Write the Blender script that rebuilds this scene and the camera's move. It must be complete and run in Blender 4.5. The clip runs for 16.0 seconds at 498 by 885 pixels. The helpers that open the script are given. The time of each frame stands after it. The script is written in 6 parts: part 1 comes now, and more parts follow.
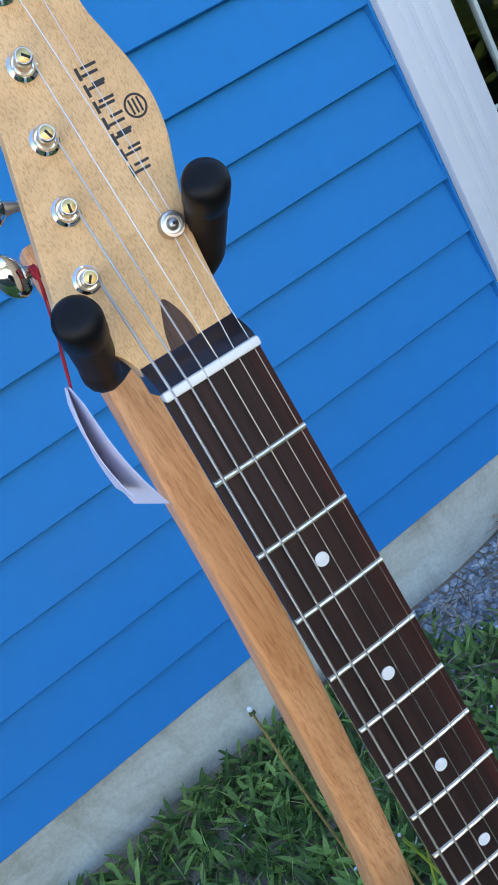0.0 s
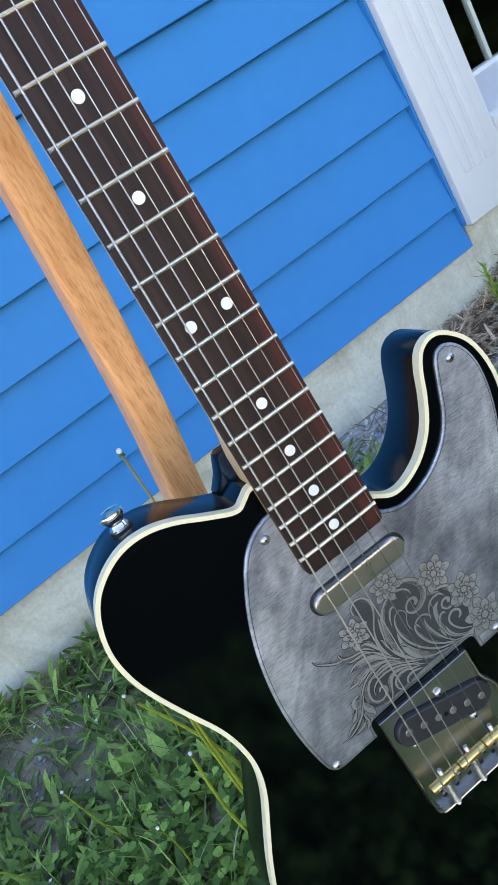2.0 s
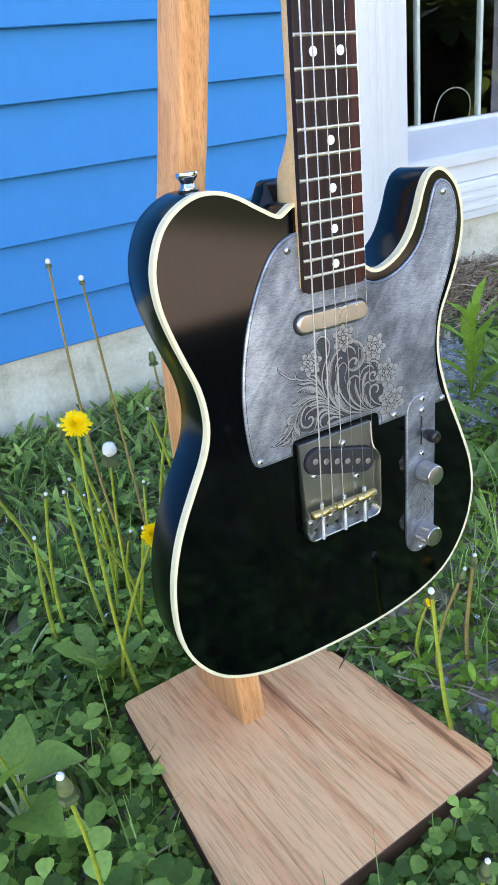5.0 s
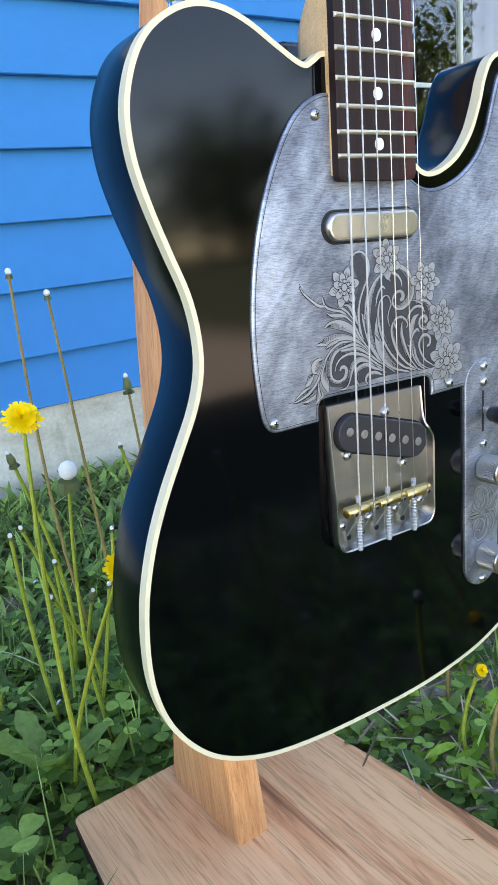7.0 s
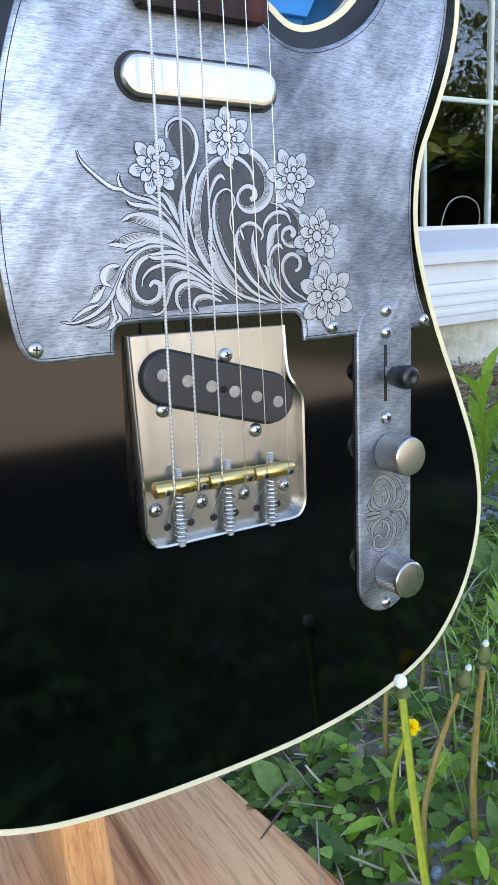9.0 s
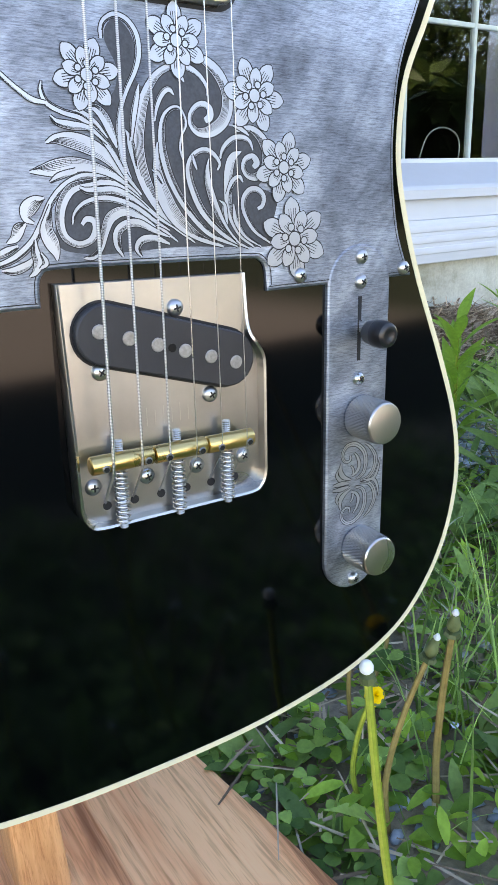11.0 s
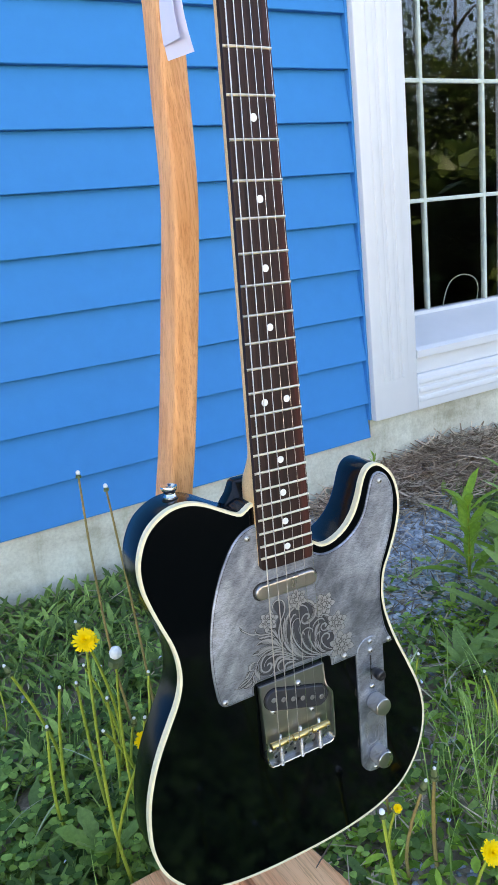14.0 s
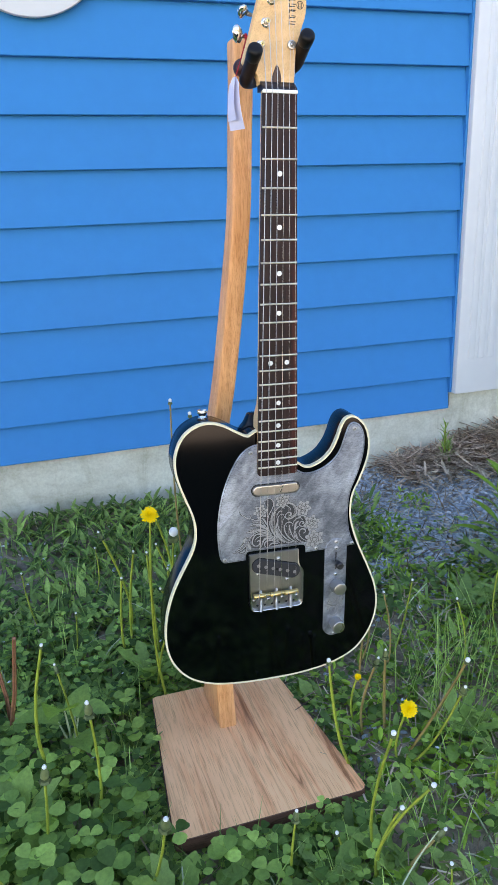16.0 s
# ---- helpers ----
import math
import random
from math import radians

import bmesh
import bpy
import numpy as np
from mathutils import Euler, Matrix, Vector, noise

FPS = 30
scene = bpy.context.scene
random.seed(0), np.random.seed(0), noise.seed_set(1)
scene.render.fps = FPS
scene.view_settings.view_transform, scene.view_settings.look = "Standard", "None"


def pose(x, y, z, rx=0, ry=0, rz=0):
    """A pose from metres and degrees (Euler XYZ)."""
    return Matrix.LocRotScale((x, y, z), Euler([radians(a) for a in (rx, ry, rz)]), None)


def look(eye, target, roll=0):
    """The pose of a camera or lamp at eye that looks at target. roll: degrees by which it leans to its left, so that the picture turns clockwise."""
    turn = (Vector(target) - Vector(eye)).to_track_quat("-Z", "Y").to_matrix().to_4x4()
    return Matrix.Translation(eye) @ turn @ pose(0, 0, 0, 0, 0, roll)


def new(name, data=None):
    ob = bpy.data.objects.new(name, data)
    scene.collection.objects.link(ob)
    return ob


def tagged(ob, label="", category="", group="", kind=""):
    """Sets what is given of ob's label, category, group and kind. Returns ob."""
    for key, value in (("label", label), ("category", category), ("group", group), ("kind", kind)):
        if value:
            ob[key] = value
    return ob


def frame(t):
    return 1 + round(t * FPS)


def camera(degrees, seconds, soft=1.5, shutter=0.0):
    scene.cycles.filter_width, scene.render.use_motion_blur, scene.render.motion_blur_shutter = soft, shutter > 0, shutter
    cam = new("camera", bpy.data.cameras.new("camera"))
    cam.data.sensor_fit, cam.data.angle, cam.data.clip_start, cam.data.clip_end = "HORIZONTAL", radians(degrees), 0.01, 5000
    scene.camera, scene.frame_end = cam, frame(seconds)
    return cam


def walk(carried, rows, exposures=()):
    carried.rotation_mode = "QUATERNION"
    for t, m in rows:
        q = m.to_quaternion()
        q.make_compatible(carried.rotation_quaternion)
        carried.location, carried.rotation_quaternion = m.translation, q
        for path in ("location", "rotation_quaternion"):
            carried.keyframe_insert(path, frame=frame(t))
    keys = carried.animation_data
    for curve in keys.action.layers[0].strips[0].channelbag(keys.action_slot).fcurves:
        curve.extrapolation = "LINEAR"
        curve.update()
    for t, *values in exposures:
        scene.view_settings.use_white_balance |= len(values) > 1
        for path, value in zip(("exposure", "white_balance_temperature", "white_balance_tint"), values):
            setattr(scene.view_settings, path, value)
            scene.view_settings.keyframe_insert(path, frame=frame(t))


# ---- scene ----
cam = camera(38.47, 16.0)
PATH = [
    (0, (-0.0673, -0.2496, 1.0350), (0.4117, 1.6001, 0.4440), -31.75),
    (0.5, (-0.0771, -0.2673, 0.9571), (0.3979, 1.5870, 0.3775), -38.86),
    (1, (-0.0869, -0.2723, 0.8683), (0.3751, 1.5782, 0.2665), -42.28),
    (1.5, (-0.0869, -0.2720, 0.7888), (0.3568, 1.5655, 0.1356), -41.41),
    (2, (-0.1093, -0.3419, 0.7398), (0.3257, 1.4697, 0.0126), -33.43),
    (2.5, (-0.1682, -0.4359, 0.7293), (0.2949, 1.3472, -0.0491), -21.07),
    (3, (-0.2117, -0.5665, 0.7502), (0.2660, 1.2087, -0.0374), -10.29),
    (3.5, (-0.2198, -0.7332, 0.7857), (0.2340, 1.0422, -0.0154), -5.05),
    (4, (-0.2293, -0.7074, 0.7661), (0.3150, 1.0372, -0.0464), -5.63),
    (4.5, (-0.2863, -0.5371, 0.6930), (0.4405, 1.1254, -0.1483), -6.79),
    (5, (-0.3441, -0.4106, 0.6508), (0.5759, 1.1373, -0.2196), -6.97),
    (5.2, (-0.3454, -0.3618, 0.6472), (0.6263, 1.1226, -0.2761), -7.19),
    (7.3, (-0.2935, -0.2948, 0.4892), (0.7784, 1.3073, -0.0441), -5.04),
    (7.5, (-0.2840, -0.3123, 0.4876), (0.7938, 1.2902, -0.0321), -4.42),
    (8, (-0.2491, -0.3437, 0.4782), (0.8083, 1.2757, -0.0312), -3.27),
    (8.5, (-0.2090, -0.3177, 0.4473), (0.8044, 1.3399, -0.0273), -3.56),
    (8.7, (-0.1799, -0.2901, 0.4314), (0.8154, 1.3780, -0.0450), -3.58),
    (10.8, (-0.1335, -0.2252, 0.4171), (0.9140, 1.3662, -0.1914), -2.58),
    (11, (-0.1358, -0.2353, 0.4277), (0.8952, 1.3472, -0.2302), -2.27),
    (11.5, (-0.1153, -0.1836, 0.4424), (0.8566, 1.4729, -0.1156), -4.46),
    (12, (-0.0956, -0.1811, 0.4797), (0.8539, 1.5197, 0.0263), -5.24),
    (12.5, (-0.1157, -0.2240, 0.5223), (0.8550, 1.4402, -0.0144), -4.10),
    (13, (-0.1535, -0.2315, 0.5390), (0.7918, 1.4772, 0.1070), -6.50),
    (13.3, (-0.1740, -0.2530, 0.5330), (0.7500, 1.4778, 0.1450), -7.60),
    (13.5, (-0.1978, -0.2946, 0.5649), (0.7146, 1.4307, 0.1278), -7.60),
    (14, (-0.3221, -0.5222, 0.8075), (0.5978, 1.1673, 0.2606), -6.30),
    (14.5, (-0.4585, -0.8474, 1.0516), (0.4107, 0.8634, 0.4879), -5.31),
    (15, (-0.4883, -0.9407, 1.0960), (0.3071, 0.8116, 0.5512), -4.74),
    (15.3, (-0.4740, -0.9590, 1.0660), (0.2740, 0.8158, 0.5270), -4.10),
    (15.5, (-0.4288, -0.9618, 1.0359), (0.2541, 0.8315, 0.4720), -3.06),
    (16, (-0.3177, -0.8513, 0.8718), (0.2466, 0.9549, 0.2243), -1.90),
]
walk(cam, [(t, look(eye, target, roll)) for t, eye, target, roll in PATH],
     exposures=[(0.0, 1.80, 6700, 18), (1.0, 2.10, 7150, 19), (2.0, 2.31, 7750, 20.5), (3.5, 2.6, 8000, 21), (5.0, 2.6, 8000, 21), (8.0, 2.50, 8000, 21), (11.0, 2.49, 8000, 21), (11.7, 2.44, 7950, 21), (13.0, 2.52, 8000, 21), (14.0, 2.41, 8050, 21), (15.2, 2.24, 8000, 21), (16.0, 2.26, 7950, 21)])

# ---- daylight: the sun stands behind the house, whose shade covers the subject ----
SUN_ELEV = 46.0
world = bpy.data.worlds.new("world")
scene.world = world
world.use_nodes = True
wn, wl = world.node_tree.nodes, world.node_tree.links
sky = wn.new("ShaderNodeTexSky")
sky.sky_type, sky.sun_disc = "NISHITA", False
sky.sun_elevation, sky.sun_rotation = radians(SUN_ELEV), radians(8)
sky.air_density, sky.dust_density, sky.ozone_density = 1.0, 0.1, 1.5
sky_sat = wn.new("ShaderNodeHueSaturation")      # makes the sky's colour slightly stronger
sky_sat.inputs["Saturation"].default_value = 1.06
wl.new(sky.outputs[0], sky_sat.inputs["Color"])
wl.new(sky_sat.outputs[0], wn["Background"].inputs[0])
wn["Background"].inputs[1].default_value = 0.15
sun_data = bpy.data.lights.new("sun", "SUN")
sun_data.energy, sun_data.angle, sun_data.color = 5.0, radians(0.5), (1.0, 0.95, 0.86)
sun = new("sun", sun_data)
sun.matrix_world = look((0.7, 5.0, 5.2), (0, 0, 0))


# ---- materials ----
def node_mat(name, rough=0.5, metal=0.0, spec=0.5):
    m = bpy.data.materials.new(name)
    m.use_nodes = True
    b = m.node_tree.nodes["Principled BSDF"]
    b.inputs["Roughness"].default_value = rough
    b.inputs["Metallic"].default_value = metal
    b.inputs["Specular IOR Level"].default_value = spec
    return m, m.node_tree.nodes, m.node_tree.links, b


def coords(n, l, scale=(1, 1, 1), rot=(0, 0, 0)):
    tc, mr, mp = n.new("ShaderNodeTexCoord"), n.new("ShaderNodeMapping"), n.new("ShaderNodeMapping")
    mr.inputs["Rotation"].default_value = [radians(a) for a in rot]
    mp.inputs["Scale"].default_value = scale
    l.new(tc.outputs["Object"], mr.inputs[0])
    l.new(mr.outputs[0], mp.inputs[0])
    return mp.outputs[0]


def noise_tex(n, l, vec, scale, detail=5, rough=0.6, dist=0.0):
    t = n.new("ShaderNodeTexNoise")
    t.inputs["Scale"].default_value, t.inputs["Detail"].default_value = scale, detail
    t.inputs["Roughness"].default_value, t.inputs["Distortion"].default_value = rough, dist
    l.new(vec, t.inputs["Vector"])
    return t.outputs["Fac"]


def ramp(n, l, fac, stops):
    r = n.new("ShaderNodeValToRGB")
    e = r.color_ramp.elements
    while len(e) < len(stops):
        e.new(0.5)
    for k, (p, c) in enumerate(stops):
        e[k].position, e[k].color = p, (*c, 1)
    l.new(fac, r.inputs[0])
    return r.outputs[0]


def mix(n, l, a, b, fac, mode="MIX"):
    m = n.new("ShaderNodeMix")
    m.data_type, m.blend_type = "RGBA", mode
    for sock, v in ((m.inputs[0], fac), (m.inputs[6], a), (m.inputs[7], b)):
        if isinstance(v, (int, float)):
            sock.default_value = v
        elif isinstance(v, tuple):
            sock.default_value = (*v, 1)
        else:
            l.new(v, sock)
    return m.outputs[2]


def bump(n, l, b, height, strength, distance=0.001):
    bp = n.new("ShaderNodeBump")
    bp.inputs["Strength"].default_value, bp.inputs["Distance"].default_value = strength, distance
    l.new(height, bp.inputs["Height"])
    l.new(bp.outputs[0], b.inputs["Normal"])


def maprange(n, l, v, a, b, c, d):
    m = n.new("ShaderNodeMapRange")
    for k, x in enumerate((a, b, c, d)):
        m.inputs[k + 1].default_value = x
    l.new(v, m.inputs[0])
    return m.outputs[0]


def simple(name, col, rough=0.5, metal=0.0, var=0.12, scale=40.0, bumped=0.1, spec=0.5, bd=0.0005):
    m, n, l, b = node_mat(name, rough, metal, spec)
    v = coords(n, l)
    f = noise_tex(n, l, v, scale)
    g = noise_tex(n, l, v, scale * 0.13, 3)
    dark = tuple(c * (1 - var) for c in col)
    lite = tuple(min(1, c * (1 + var)) for c in col)
    c1 = ramp(n, l, f, [(0.3, dark), (0.7, lite)])
    l.new(mix(n, l, c1, ramp(n, l, g, [(0.3, dark), (0.7, lite)]), 0.5), b.inputs["Base Color"])
    l.new(maprange(n, l, g, 0.3, 0.7, max(0.06, rough - 0.08), min(1, rough + 0.08)), b.inputs["Roughness"])
    if bumped:
        bump(n, l, b, f, bumped, bd)
    return m


def wood(name, dark, lite, axis="z", rough=0.5, grain=60.0, stretch=14.0, bumped=0.25, rings=6.0):
    """Sawn wood with long grain, growth bands and short pores along one axis."""
    m, n, l, b = node_mat(name, rough, 0, 0.28)
    s = {"x": (1 / stretch, 1, 1), "y": (1, 1 / stretch, 1), "z": (1, 1, 1 / stretch)}[axis]
    v = coords(n, l, s)
    warp = noise_tex(n, l, v, rings, 4, 0.5, 0.8)
    fine = noise_tex(n, l, v, grain * 6, 4, 0.7)
    band = noise_tex(n, l, v, grain, 3, 0.6, 0.6)
    c = mix(n, l, ramp(n, l, warp, [(0.35, dark), (0.65, lite)]), ramp(n, l, band, [(0.35, dark), (0.6, lite)]), 0.55)
    c = mix(n, l, c, ramp(n, l, fine, [(0.35, tuple(x * 0.72 for x in dark)), (0.52, (1, 1, 1))]), 0.45, "MULTIPLY")
    l.new(c, b.inputs["Base Color"])
    bump(n, l, b, fine, bumped, 0.0006)
    return m


def board_wood():
    """Planed softwood: wavy dark grain along y, fine pores, broad changes of tone."""
    m, n, l, b = node_mat("base_board_wood", 0.6, 0, 0.18)
    wisp = noise_tex(n, l, coords(n, l, (1, 0.055, 1)), 42, 5, 0.6, 1.0)
    line = noise_tex(n, l, coords(n, l, (1, 0.028, 1)), 230, 4, 0.7, 0.5)
    pore = noise_tex(n, l, coords(n, l, (1, 0.05, 1)), 620, 2, 0.5)
    tone = noise_tex(n, l, coords(n, l, (1, 0.3, 1)), 9, 4, 0.55)
    c = ramp(n, l, wisp, [(0.29, (0.42, 0.165, 0.072)), (0.36, (0.90, 0.395, 0.180)), (0.50, (1.0, 0.530, 0.262))])
    c = mix(n, l, c, ramp(n, l, line, [(0.34, (0.62, 0.53, 0.47)), (0.50, (1, 1, 1))]), 0.6, "MULTIPLY")
    c = mix(n, l, c, ramp(n, l, pore, [(0.34, (0.60, 0.50, 0.44)), (0.46, (1, 1, 1))]), 0.5, "MULTIPLY")
    c = mix(n, l, c, ramp(n, l, tone, [(0.3, (0.86, 0.82, 0.80)), (0.7, (1.14, 1.12, 1.08))]), 0.8, "MULTIPLY")
    l.new(c, b.inputs["Base Color"])
    bump(n, l, b, line, 0.3, 0.0006)
    return m


def maple_wood():
    """Satin maple: soft growth bands and short dark flecks along the grain."""
    m, n, l, b = node_mat("maple", 0.38, 0, 0.3)
    tone = noise_tex(n, l, coords(n, l, (1, 1, 0.22)), 38, 4, 0.55, 0.6)
    fleck = noise_tex(n, l, coords(n, l, (1, 1, 0.28)), 2700, 2, 0.5)
    curl = noise_tex(n, l, coords(n, l, (0.5, 1, 1), (0, 18, 0)), 120, 3, 0.6)
    c = ramp(n, l, tone, [(0.3, (0.72, 0.435, 0.195)), (0.7, (0.84, 0.555, 0.285))])
    c = mix(n, l, c, ramp(n, l, fleck, [(0.36, (0.66, 0.54, 0.43)), (0.50, (1, 1, 1))]), 0.6, "MULTIPLY")
    c = mix(n, l, c, ramp(n, l, curl, [(0.32, (0.88, 0.86, 0.83)), (0.62, (1.08, 1.07, 1.06))]), 0.7, "MULTIPLY")
    l.new(c, b.inputs["Base Color"])
    bump(n, l, b, fleck, 0.05, 0.0003)
    return m


def rosewood():
    """Dark brown rosewood with open pores and a redder band along one edge."""
    m, n, l, b = node_mat("rosewood", 0.55, 0, 0.25)
    band = noise_tex(n, l, coords(n, l, (1, 1, 0.03)), 160, 4, 0.6, 0.4)
    pore = noise_tex(n, l, coords(n, l, (1, 1, 0.06)), 900, 3, 0.6)
    edge = n.new("ShaderNodeSeparateXYZ")
    l.new(coords(n, l), edge.inputs[0])
    brown = ramp(n, l, band, [(0.3, (0.012, 0.0055, 0.0048)), (0.7, (0.036, 0.0150, 0.0120))])
    red = ramp(n, l, band, [(0.3, (0.022, 0.0050, 0.0042)), (0.7, (0.105, 0.0220, 0.0150))])
    c = mix(n, l, brown, red, maprange(n, l, edge.outputs[0], 0.012, 0.021, 0.0, 0.62))
    c = mix(n, l, c, ramp(n, l, pore, [(0.33, (0.35, 0.32, 0.32)), (0.46, (1, 1, 1))]), 0.7, "MULTIPLY")
    l.new(c, b.inputs["Base Color"])
    bump(n, l, b, pore, 0.12, 0.0003)
    return m


BLACK = node_mat("black_lacquer", 0.080, 0, 0.34)[0]
BLACK.node_tree.nodes["Principled BSDF"].inputs["Base Color"].default_value = (0.0006, 0.0008, 0.0012, 1)
SIDE_BLACK = node_mat("satin_black_lacquer", 0.20, 0, 0.34)[0]
SIDE_BLACK.node_tree.nodes["Principled BSDF"].inputs["Base Color"].default_value = (0.0008, 0.0010, 0.0016, 1)
CREAM = simple("cream_binding", (0.78, 0.685, 0.455), 0.35, 0, 0.06, 30, 0.0)
MAPLE = maple_wood()
ROSEWOOD = rosewood()
WALNUT = wood("walnut_plug", (0.07, 0.035, 0.025), (0.11, 0.06, 0.045), "z", 0.4, 120, 12, 0.1)
OAK = wood("oak_post_wood", (0.66, 0.265, 0.090), (0.92, 0.460, 0.203), "z", 0.42, 120, 30, 0.2, 16)
CEDAR = board_wood()
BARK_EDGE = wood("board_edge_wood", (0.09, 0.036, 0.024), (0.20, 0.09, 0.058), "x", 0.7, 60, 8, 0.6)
BONE = simple("bone_nut", (0.80, 0.80, 0.74), 0.35, 0, 0.05, 60, 0.0)
PEARL = simple("pearl_dot", (0.80, 0.80, 0.76), 0.3, 0, 0.1, 260, 0.0)
FRETWIRE = simple("fret_wire", (0.92, 0.81, 0.62), 0.46, 1.0, 0.08, 90, 0.0)
NICKEL = simple("nickel", (0.56, 0.535, 0.50), 0.30, 1.0, 0.08, 60, 0.05)
SCREW_STEEL = simple("screw_steel", (0.52, 0.51, 0.49), 0.33, 1.0, 0.1, 300, 0.0)
POLE_STEEL = simple("dull_pole_steel", (0.36, 0.35, 0.34), 0.5, 1.0, 0.35, 900, 0.15)
CHROME = simple("chrome", (0.80, 0.81, 0.82), 0.07, 1.0, 0.03, 60, 0.0)
BRASS = simple("brass", (0.66, 0.47, 0.19), 0.33, 1.0, 0.12, 80, 0.05)
STEEL_STRING = simple("plain_string", (0.62, 0.62, 0.62), 0.3, 1.0, 0.05, 60, 0.0)
RUBBER = simple("black_rubber", (0.005, 0.005, 0.006), 0.42, 0, 0.3, 90, 0.12, 0.2)
FOAM = simple("dark_brown_sleeve", (0.020, 0.012, 0.010), 0.5, 0, 0.25, 60, 0.12, 0.2)
PLASTIC = simple("black_plastic", (0.012, 0.012, 0.014), 0.32, 0, 0.2, 80, 0.0)
PICKUP_FIBRE = simple("black_pickup_fibre", (0.022, 0.022, 0.026), 0.5, 0, 0.2, 120, 0.05)
PAPER = simple("white_paper", (0.62, 0.62, 0.76), 0.8, 0, 0.05, 50, 0.1)
THREAD = simple("red_thread", (0.36, 0.015, 0.03), 0.8, 0, 0.3, 900, 0.0)
INK = simple("dark_ink", (0.02, 0.017, 0.015), 0.5, 0, 0.2, 200, 0.0)
FIELD_GREY = simple("stippled_grey", (0.062, 0.067, 0.078), 0.5, 0.5, 0.35, 900, 0.3)
GROOVE = simple("engraved_black", (0.017, 0.018, 0.021), 0.55, 0.4, 0.2, 200, 0.0)


def wound():
    m, n, l, b = node_mat("wound_string", 0.42, 1.0)
    v = coords(n, l)
    w = n.new("ShaderNodeTexWave")
    w.bands_direction = "Z"
    w.inputs["Scale"].default_value = 620
    l.new(v, w.inputs["Vector"])
    l.new(ramp(n, l, w.outputs["Fac"], [(0.2, (0.38, 0.38, 0.38)), (0.7, (0.68, 0.67, 0.66))]), b.inputs["Base Color"])
    bump(n, l, b, w.outputs["Fac"], 0.3, 0.0002)
    return m


def brushed(name, base, streak_dir, rough=(0.2, 0.42), cloud=True):
    """Hand-rubbed metal: fine scratches across, with cloudy slanting swirls."""
    m, n, l, b = node_mat(name, 0.3, 1.0)
    fine = noise_tex(n, l, coords(n, l, streak_dir), 60, 6, 0.75)
    fine2 = noise_tex(n, l, coords(n, l, (1, 1, 1), (0, 38, 0)), 900, 2, 0.6)
    sw = noise_tex(n, l, coords(n, l, (2.2, 1, 0.55), (0, -40, 0)), 26, 4, 0.55, 0.8)
    blot = noise_tex(n, l, coords(n, l), 34, 6, 0.7, 1.2)
    dark = tuple(c * 0.44 for c in base)
    c = ramp(n, l, sw, [(0.36, dark), (0.50, tuple(x * 0.80 for x in base)), (0.64, tuple(min(1, x * 1.30) for x in base))])
    if cloud:
        c = mix(n, l, c, ramp(n, l, blot, [(0.32, tuple(x * 0.62 for x in base)), (0.55, base)]), 0.5)
    c = mix(n, l, c, ramp(n, l, fine, [(0.35, (0.44, 0.44, 0.45)), (0.57, (1.16, 1.16, 1.16))]), 0.8, "MULTIPLY")
    # dark patina left in broad patches, and rubbed dabs across it
    pat = noise_tex(n, l, coords(n, l, (1, 1, 0.8)), 16, 4, 0.6, 0.5)
    c = mix(n, l, c, ramp(n, l, pat, [(0.36, (0.44, 0.45, 0.47)), (0.52, (0.92, 0.92, 0.92)), (0.66, (1.34, 1.34, 1.34))]), 0.85, "MULTIPLY")
    dab = noise_tex(n, l, coords(n, l, (2.2, 1, 0.8), (0, -42, 0)), 95, 5, 0.72, 0.4)
    c = mix(n, l, c, ramp(n, l, dab, [(0.36, (0.62, 0.62, 0.63)), (0.56, (1.08, 1.08, 1.08))]), 0.22, "MULTIPLY")
    l.new(c, b.inputs["Base Color"])
    r = mix(n, l, sw, fine, 0.45)
    l.new(maprange(n, l, r, 0.3, 0.7, rough[1], rough[0]), b.inputs["Roughness"])
    h = mix(n, l, fine, fine2, 0.4)
    bump(n, l, b, h, 0.26, 0.0003)
    return m


WOUND = wound()
ALU = brushed("rubbed_aluminium", (0.405, 0.450, 0.525), (4.0, 1, 46), (0.44, 0.70))
PLATE_STEEL = simple("satin_steel", (0.41, 0.405, 0.395), 0.29, 1.0, 0.13, 70, 0.05)
ENGRAVE_LITE = simple("engraved_bright", (0.44, 0.465, 0.51), 0.48, 1.0, 0.10, 160, 0.10)


# ---- building helpers ----
import mathutils

def thing(name, label, category, m=None, group="", kind=""):
    ob = new(name)
    ob.empty_display_size = 0.05
    if m is not None:
        ob.matrix_world = m
    return tagged(ob, label, category, group, kind)


def finish(bm, name, material, smooth=True, angle=35):
    me = bpy.data.meshes.new(name)
    bmesh.ops.recalc_face_normals(bm, faces=bm.faces)
    if smooth:
        for f in bm.faces:
            f.smooth = True
        for e in bm.edges:
            if len(e.link_faces) == 2 and e.calc_face_angle(0) > radians(angle):
                e.smooth = False
    bm.to_mesh(me)
    bm.free()
    me.materials.append(material)
    return me


def part(name, bm, material, parent, label="", smooth=True, angle=35):
    ob = new(name, finish(bm, name, material, smooth, angle))
    ob.parent = parent
    return tagged(ob, label)


